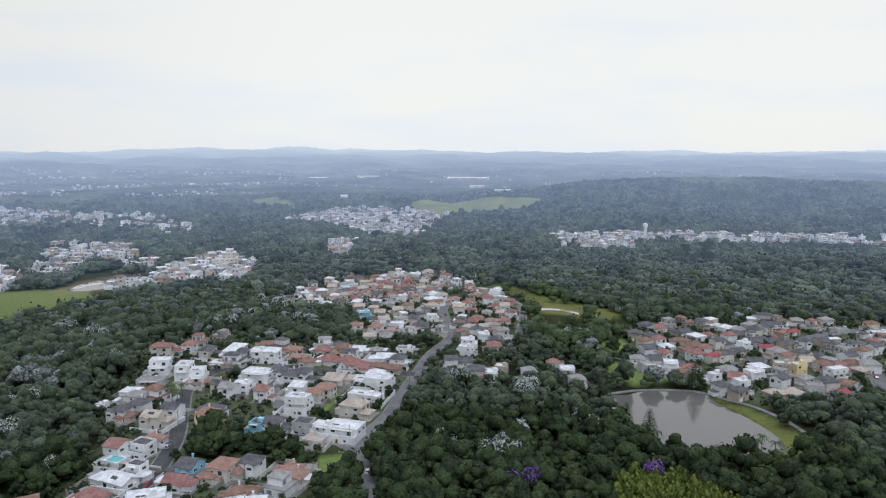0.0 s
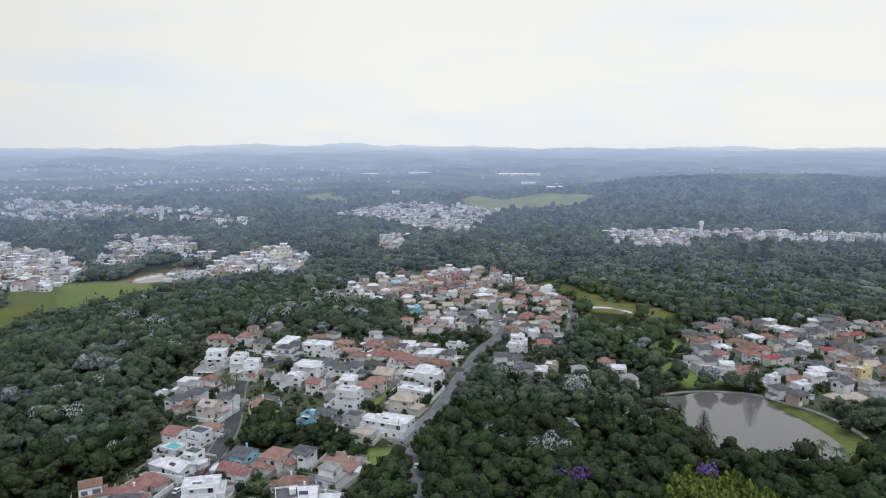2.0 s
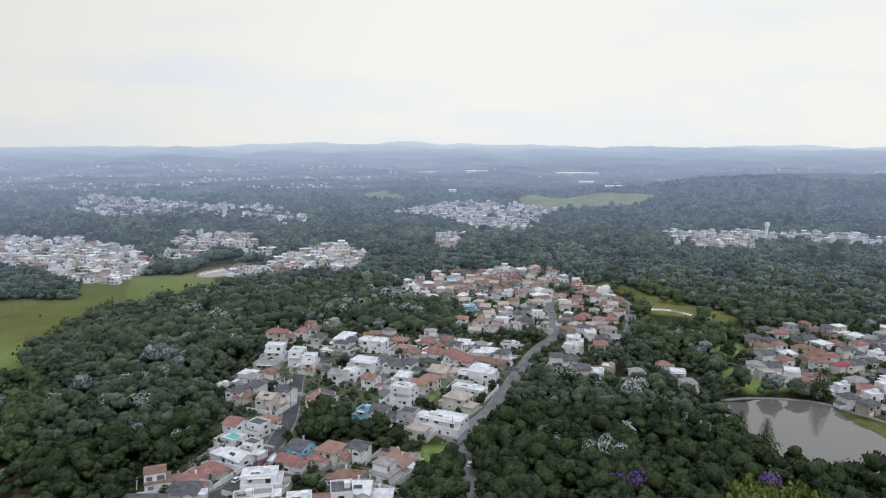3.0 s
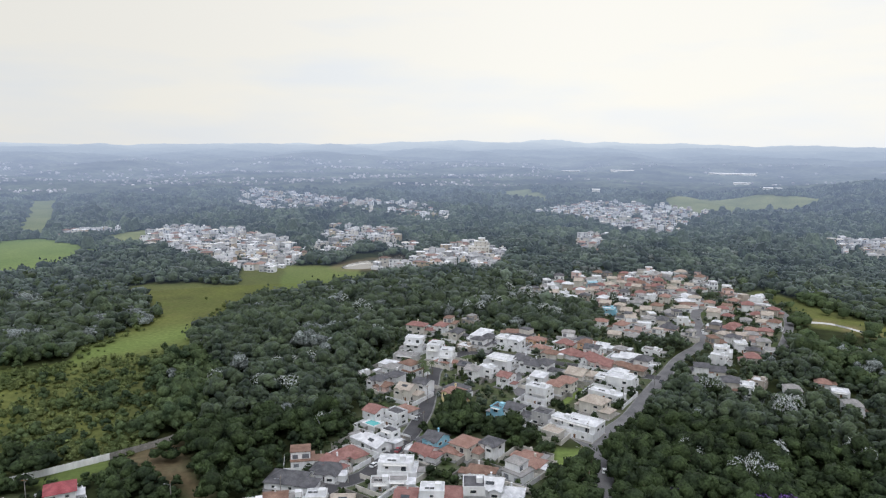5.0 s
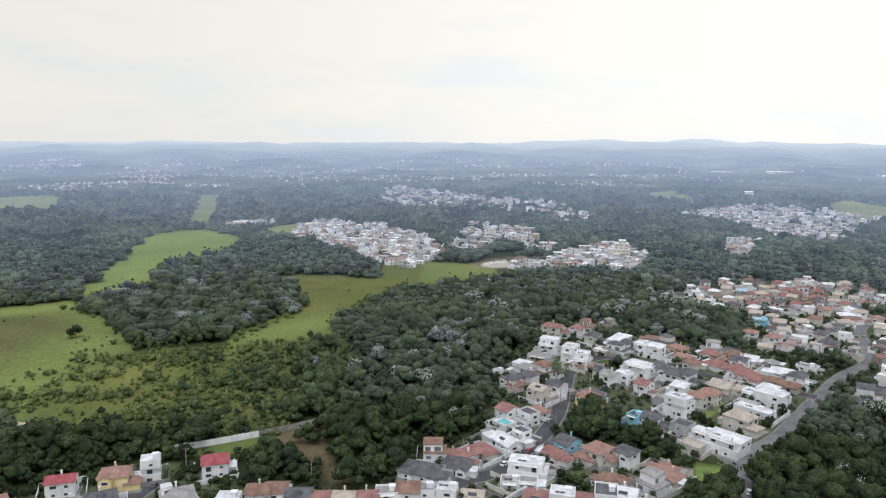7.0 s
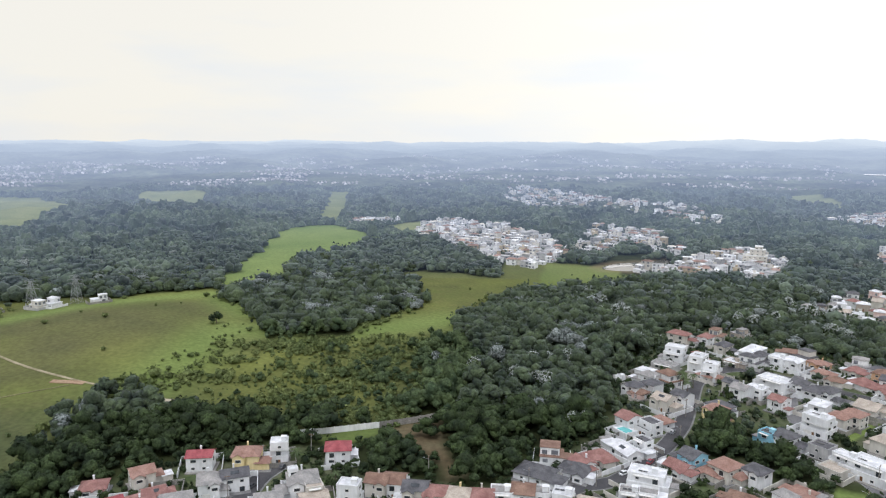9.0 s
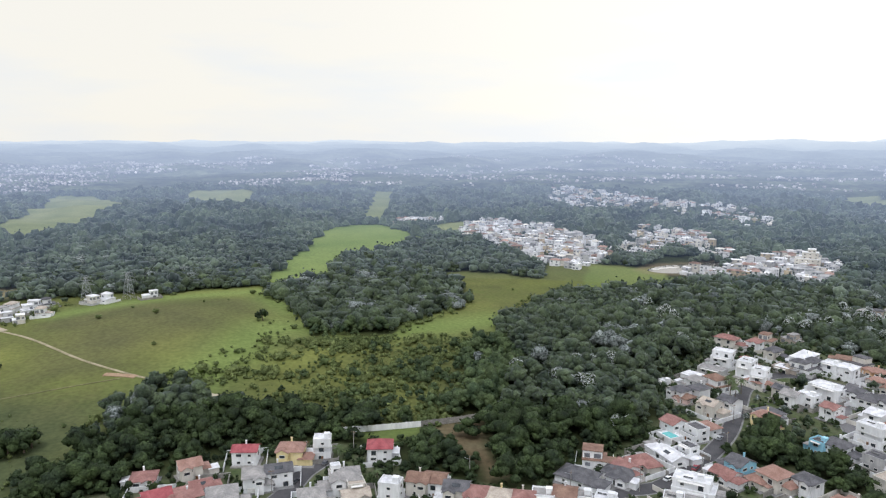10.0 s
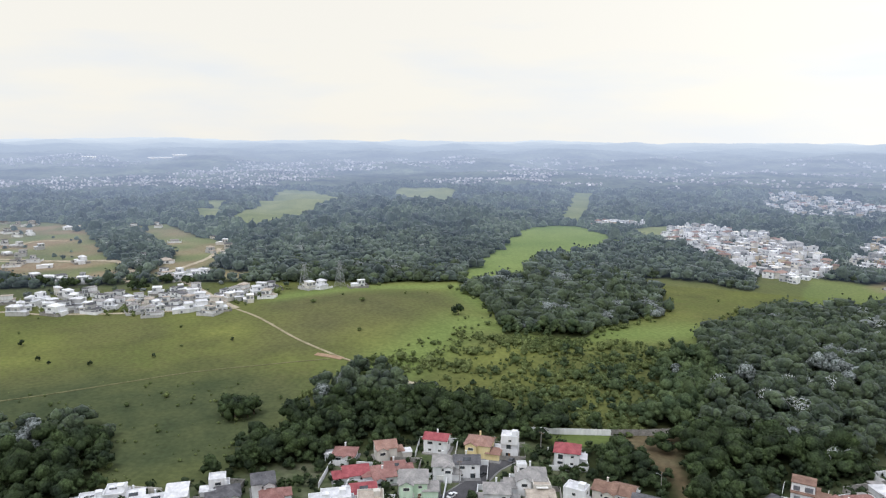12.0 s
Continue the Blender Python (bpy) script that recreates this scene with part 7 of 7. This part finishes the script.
# ---- fences, masts and street things ----
def panel_wall(points, white):
    """A boundary wall of precast panels between posts."""
    thing = new("boundary_wall")
    thing.matrix_basis = pose(*points[0], 0)
    ox, oy = points[0]
    for (ax, ay), (bx, by) in zip(points, points[1:]):
        length = math.hypot(bx - ax, by - ay)
        n = max(1, round(length / 3))
        yaw = math.degrees(math.atan2(by - ay, bx - ax))
        step = length / n
        panel = Shape().box(0.1, step - 0.1, -0.06, 0.06, -0.3, 2.5).box(0.08, step - 0.08, -0.09, 0.09, 2.5, 2.6).mesh("panel", WALLS["white"] if white else CONCRETE)
        post = Shape().box(-0.1, 0.1, -0.11, 0.11, -0.3, 2.7).box(-0.14, 0.14, -0.15, 0.15, 2.7, 2.78).mesh("post", WALLS["white"] if white else CONCRETE)
        for i in range(n):
            m = pose(ax - ox, ay - oy, 0, 0, 0, yaw) @ pose(i * step, 0, 0)
            for nm, me in (("panel", panel), ("post", post)):
                part(nm, me, None, thing).matrix_basis = m
    return tagged(thing, "white panelled boundary wall along the scrub" if white else "grey weathered boundary wall along the scrub", "wall")


panel_wall([(-224, 166), (-215, 179), (-205, 195)], True)
panel_wall([(-205, 195), (-198, 208), (-193, 220)], False)


def pylon(x, y, tall):
    """A lattice mast with cross-arms."""
    thing = new("power_pylon")
    thing.matrix_basis = pose(x, y, at(x, y), 0, 0, 35)
    for sx, sy in ((-1, -1), (1, -1), (1, 1), (-1, 1)):
        part("leg", Shape().rod((sx * 3.2, sy * 3.2, -0.3), (sx * 0.7, sy * 0.7, tall), 0.16, 0.10, 5), STEEL, thing)
    for k in range(7):
        z0, z1 = tall * k / 7, tall * (k + 1) / 7
        a0, a1 = 3.2 - 2.5 * k / 7, 3.2 - 2.5 * (k + 1) / 7
        s = Shape()
        for (ux, uy), (vx, vy) in (((-1, -1), (1, -1)), ((1, -1), (1, 1)), ((1, 1), (-1, 1)), ((-1, 1), (-1, -1))):
            s.rod((ux * a0, uy * a0, z0), (vx * a1, vy * a1, z1), 0.07, 0.07, 4).rod((vx * a0, vy * a0, z0), (ux * a1, uy * a1, z1), 0.07, 0.07, 4)
        part("brace", s, STEEL, thing)
    for z, reach in ((tall * 0.72, 6.5), (tall * 0.86, 5.5), (tall * 0.99, 4.0)):
        arm = Shape()
        for e in (-1, 1):
            arm.rod((0, 0.6, z), (e * reach, 0, z), 0.10, 0.05, 4).rod((0, -0.6, z), (e * reach, 0, z), 0.10, 0.05, 4).rod((0, 0, z + 1.4), (e * reach, 0, z), 0.08, 0.05, 4)
            arm.rod((e * reach, 0, z), (e * reach, 0, z - 1.3), 0.07, 0.07, 4)
        part("cross_arm", arm, STEEL, thing)
    return tagged(thing, "grey steel lattice power pylon at the meadow's edge", "pylon", "power pylons")


pylon(-533, 175, 19)
pylon(-521, 200, 20)


def street_pole(x, y, yaw):
    thing = new("utility_pole")
    thing.matrix_basis = pose(x, y, at(x, y), 0, 0, yaw)
    part("pole", Shape().rod((0, 0, -0.3), (0, 0, 8.5), 0.17, 0.11, 7), CONCRETE, thing)
    part("cross_arm", Shape().box(-1.0, 1.0, -0.06, 0.06, 7.9, 8.05), TIMBER, thing)
    part("lamp_arm", Shape().rod((0, 0, 7.0), (0, 1.6, 7.5), 0.05, 0.04, 5).box(-0.12, 0.12, 1.5, 2.1, 7.42, 7.56), STEEL, thing)
    return tagged(thing, "concrete utility pole with a street lamp", "utility pole", "street poles")


for px, py, yw in ((-31, 232, 90), (-37, 252, 90), (-38, 275, 80), (-29, 322, 80), (-17, 352, 80), (-102, 236, 85), (-104, 262, 85), (-114, 292, 80), (-112, 210, 60), (-200, 120, 60),
                   (-211, 142, 60), (8, 445, 90), (8, 480, 90), (-45, 330, 10), (-160, 176, 120), (-128, 192, 120), (-206, 160, 20)):
    street_pole(px, py, yw)


def car(x, y, yaw, paint, tone):
    """A small saloon with cabin, glass and wheels."""
    thing = new("car")
    thing.matrix_basis = pose(x, y, at(x, y) + 0.10, 0, 0, yaw)
    body = Shape().solid([(-2.1, -0.85, 0.3), (2.1, -0.85, 0.3), (2.1, 0.85, 0.3), (-2.1, 0.85, 0.3), (-2.05, -0.85, 0.85), (2.0, -0.8, 0.75), (2.0, 0.8, 0.75), (-2.05, 0.85, 0.85)],
                         [(3, 2, 1, 0), (4, 5, 6, 7), (0, 1, 5, 4), (1, 2, 6, 5), (2, 3, 7, 6), (3, 0, 4, 7)])
    part("body", body, paint, thing)
    cabin = Shape().solid([(-1.7, -0.8, 0.83), (0.9, -0.8, 0.8), (0.9, 0.8, 0.8), (-1.7, 0.8, 0.83), (-1.2, -0.65, 1.38), (0.2, -0.65, 1.4), (0.2, 0.65, 1.4), (-1.2, 0.65, 1.38)],
                          [(0, 1, 5, 4), (1, 2, 6, 5), (2, 3, 7, 6), (3, 0, 4, 7)])
    part("glazing", cabin, GLASS, thing)
    part("roof", Shape().box(-1.22, 0.22, -0.66, 0.66, 1.37, 1.45), paint, thing)
    tyre = Shape().rod((0, -0.1, 0.32), (0, 0.1, 0.32), 0.32, 0.32, 10).mesh("wheel", RUBBER)
    for wx in (-1.35, 1.3):
        for wy in (-0.8, 0.8):
            part("wheel", tyre, None, thing).matrix_basis = pose(wx, wy, 0)
    return tagged(thing, f"{tone} saloon car parked at the kerb", "car", "parked cars")


CAR_PAINTS = [("white", WALLS["white"]), ("dark grey", ROOFS["slate"]), ("red", ROOFS["maroon"]), ("silver", STEEL)]
for i, (px, py, yw) in enumerate(((-193, 113, 115), (-201, 130, 115), (-106, 240, 95), (-111, 272, 100), (-28, 250, 97), (-14, 360, 80), (-60, 296, 120), (-82, 330, 110), (5, 470, 90),
                                  (2, 500, 95), (228, 360, 70), (212, 404, 20), (-109, 225, 80), (-205, 146, 115))):
    car(px, py, yw, CAR_PAINTS[i % 4][1], CAR_PAINTS[i % 4][0])


def water_tower(x, y):
    thing = new("water_tower")
    thing.matrix_basis = pose(x, y, at(x, y))
    part("shaft", Shape().rod((0, 0, -1), (0, 0, 15), 2.0, 1.8, 10), WALLS["white"], thing)
    part("tank", Shape().rod((0, 0, 15), (0, 0, 19), 2.8, 2.8, 12).rod((0, 0, 19), (0, 0, 20), 2.8, 0.4, 12), WALLS["white"], thing)
    return tagged(thing, "white water tower at the end of the house row", "water tower")


water_tower(258, 900)


# ---- far towns over the hills, specks of white ----
def far_town(name, count, a0, a1, r0, r1, seed, label):
    rng = np.random.RandomState(seed)
    a = np.radians(rng.uniform(a0, a1, count * 3))
    r = r0 * (r1 / r0) ** rng.rand(count * 3)
    x, y = -np.sin(a) * r, np.cos(a) * r
    keep = waves(x, y, 600, seed) + 0.5 * waves(x, y, 200, seed + 1) > 0.1
    x, y = x[keep][:count], y[keep][:count]
    z = height(x, y) + 9
    k = np.clip(r[keep][:count] / 2600, 0.6, 1.2)
    w, d, t = k * rng.uniform(4, 10, len(x)), k * rng.uniform(4, 7, len(x)), k * rng.uniform(2.5, 6, len(x))
    cube = np.array([(-1, -1, -1), (1, -1, -1), (1, 1, -1), (-1, 1, -1), (-1, -1, 1), (1, -1, 1), (1, 1, 1), (-1, 1, 1), (-0.6, 0, 1.7), (0.6, 0, 1.7)], float)
    faces = np.array([(0, 1, 5), (0, 5, 4), (1, 2, 6), (1, 6, 5), (2, 3, 7), (2, 7, 6), (3, 0, 4), (3, 4, 7), (4, 5, 9), (4, 9, 8), (5, 6, 9), (6, 7, 8), (6, 8, 9), (7, 4, 8)])
    v = cube[None] * np.stack([w / 2, d / 2, t / 2], -1)[:, None, :] + np.stack([x, y, z], -1)[:, None, :]
    f = faces[None] + (np.arange(len(x)) * 10)[:, None, None]
    mt = surface(name + "_walls", (0.20, 0.185, 0.18), (0.60, 0.585, 0.58), 70, 20, 0.9, 0.1, vary=0.25, island=0.6, hazed=True)
    ob = big_mesh(name, v.reshape(-1, 3), f.reshape(-1, 3), mt, False)
    return tagged(ob, label, "town", kind="stuff")


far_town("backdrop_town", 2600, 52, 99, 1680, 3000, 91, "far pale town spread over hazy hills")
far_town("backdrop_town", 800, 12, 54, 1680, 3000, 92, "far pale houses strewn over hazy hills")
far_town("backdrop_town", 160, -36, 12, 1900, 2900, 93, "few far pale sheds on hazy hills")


def warehouse(x, y, length):
    """A long low white shed with a shallow gabled roof."""
    deep, tall = max(12, length * 0.3), max(4.0, length * 0.035)
    thing = new("warehouse")
    thing.matrix_basis = pose(x, y, at(x, y) + 7, 0, 0, math.degrees(math.atan2(-x, y)) + dice.uniform(-12, 12))
    part("wall", Shape().box(-length / 2, length / 2, -deep / 2, deep / 2, -3, tall), SHED_WALL, thing)
    part("roof", gable_roof(length, deep, tall, tall * 0.3, 1.0, 0.4), SHED_WALL, thing)
    return tagged(thing, "long white warehouse on a far hazy hill", "warehouse", "far warehouses")


SHED_WALL = surface("pale_sheet_metal", (0.66, 0.69, 0.74), (0.76, 0.79, 0.83), 20, 3, 0.6, vary=0.06)
for px, py, wide in [(-459, 2623, 84), (-248, 2470, 130), (86, 2411, 182), (140, 1696, 54), (98, 2059, 55), (-216, 1556, 20), (-3123, 438, 150), (-3172, 512, 76), (-2849, 151, 59)]:
    warehouse(px, py, wide * 0.75)


def apartment_block(x, y, yaw):
    """Stepped pale flats standing above the houses by the pond."""
    thing = new("apartment_block")
    thing.matrix_basis = pose(x, y, at(x, y), 0, 0, yaw)
    for w, d, ox, levels in ((22, 12, 0, 3), (14, 10, 2, 5), (7, 8, 3, 6)):
        part("wall", Shape().box(ox - w / 2, ox + w / 2, -d / 2, d / 2, -0.5, 3.0 * levels), WALLS["cream"], thing)
        part("parapet", flat_roof(w, d, 3.0 * levels, 0.8).box(ox - w / 2, ox - w / 2 + 0.1, -0.1, 0.1, 3.0 * levels, 3.0 * levels + 0.1) if ox == 0 else Shape().box(ox - w / 2 - 0.2, ox + w / 2 + 0.2, -d / 2 - 0.2, d / 2 + 0.2, 3.0 * levels, 3.0 * levels + 0.35), WALLS["white"], thing)
        for lev in range(levels):
            for k in range(max(2, int(w // 4))):
                win = part("window", GLAZED["small"], None, thing)
                win.matrix_basis = pose(ox - w / 2 + (k + 0.5) * w / max(2, int(w // 4)), -d / 2, 3.0 * lev + 0.9)
    return tagged(thing, "stepped cream apartment block above the pale houses", "apartments")


apartment_block(-219, 711, 17)
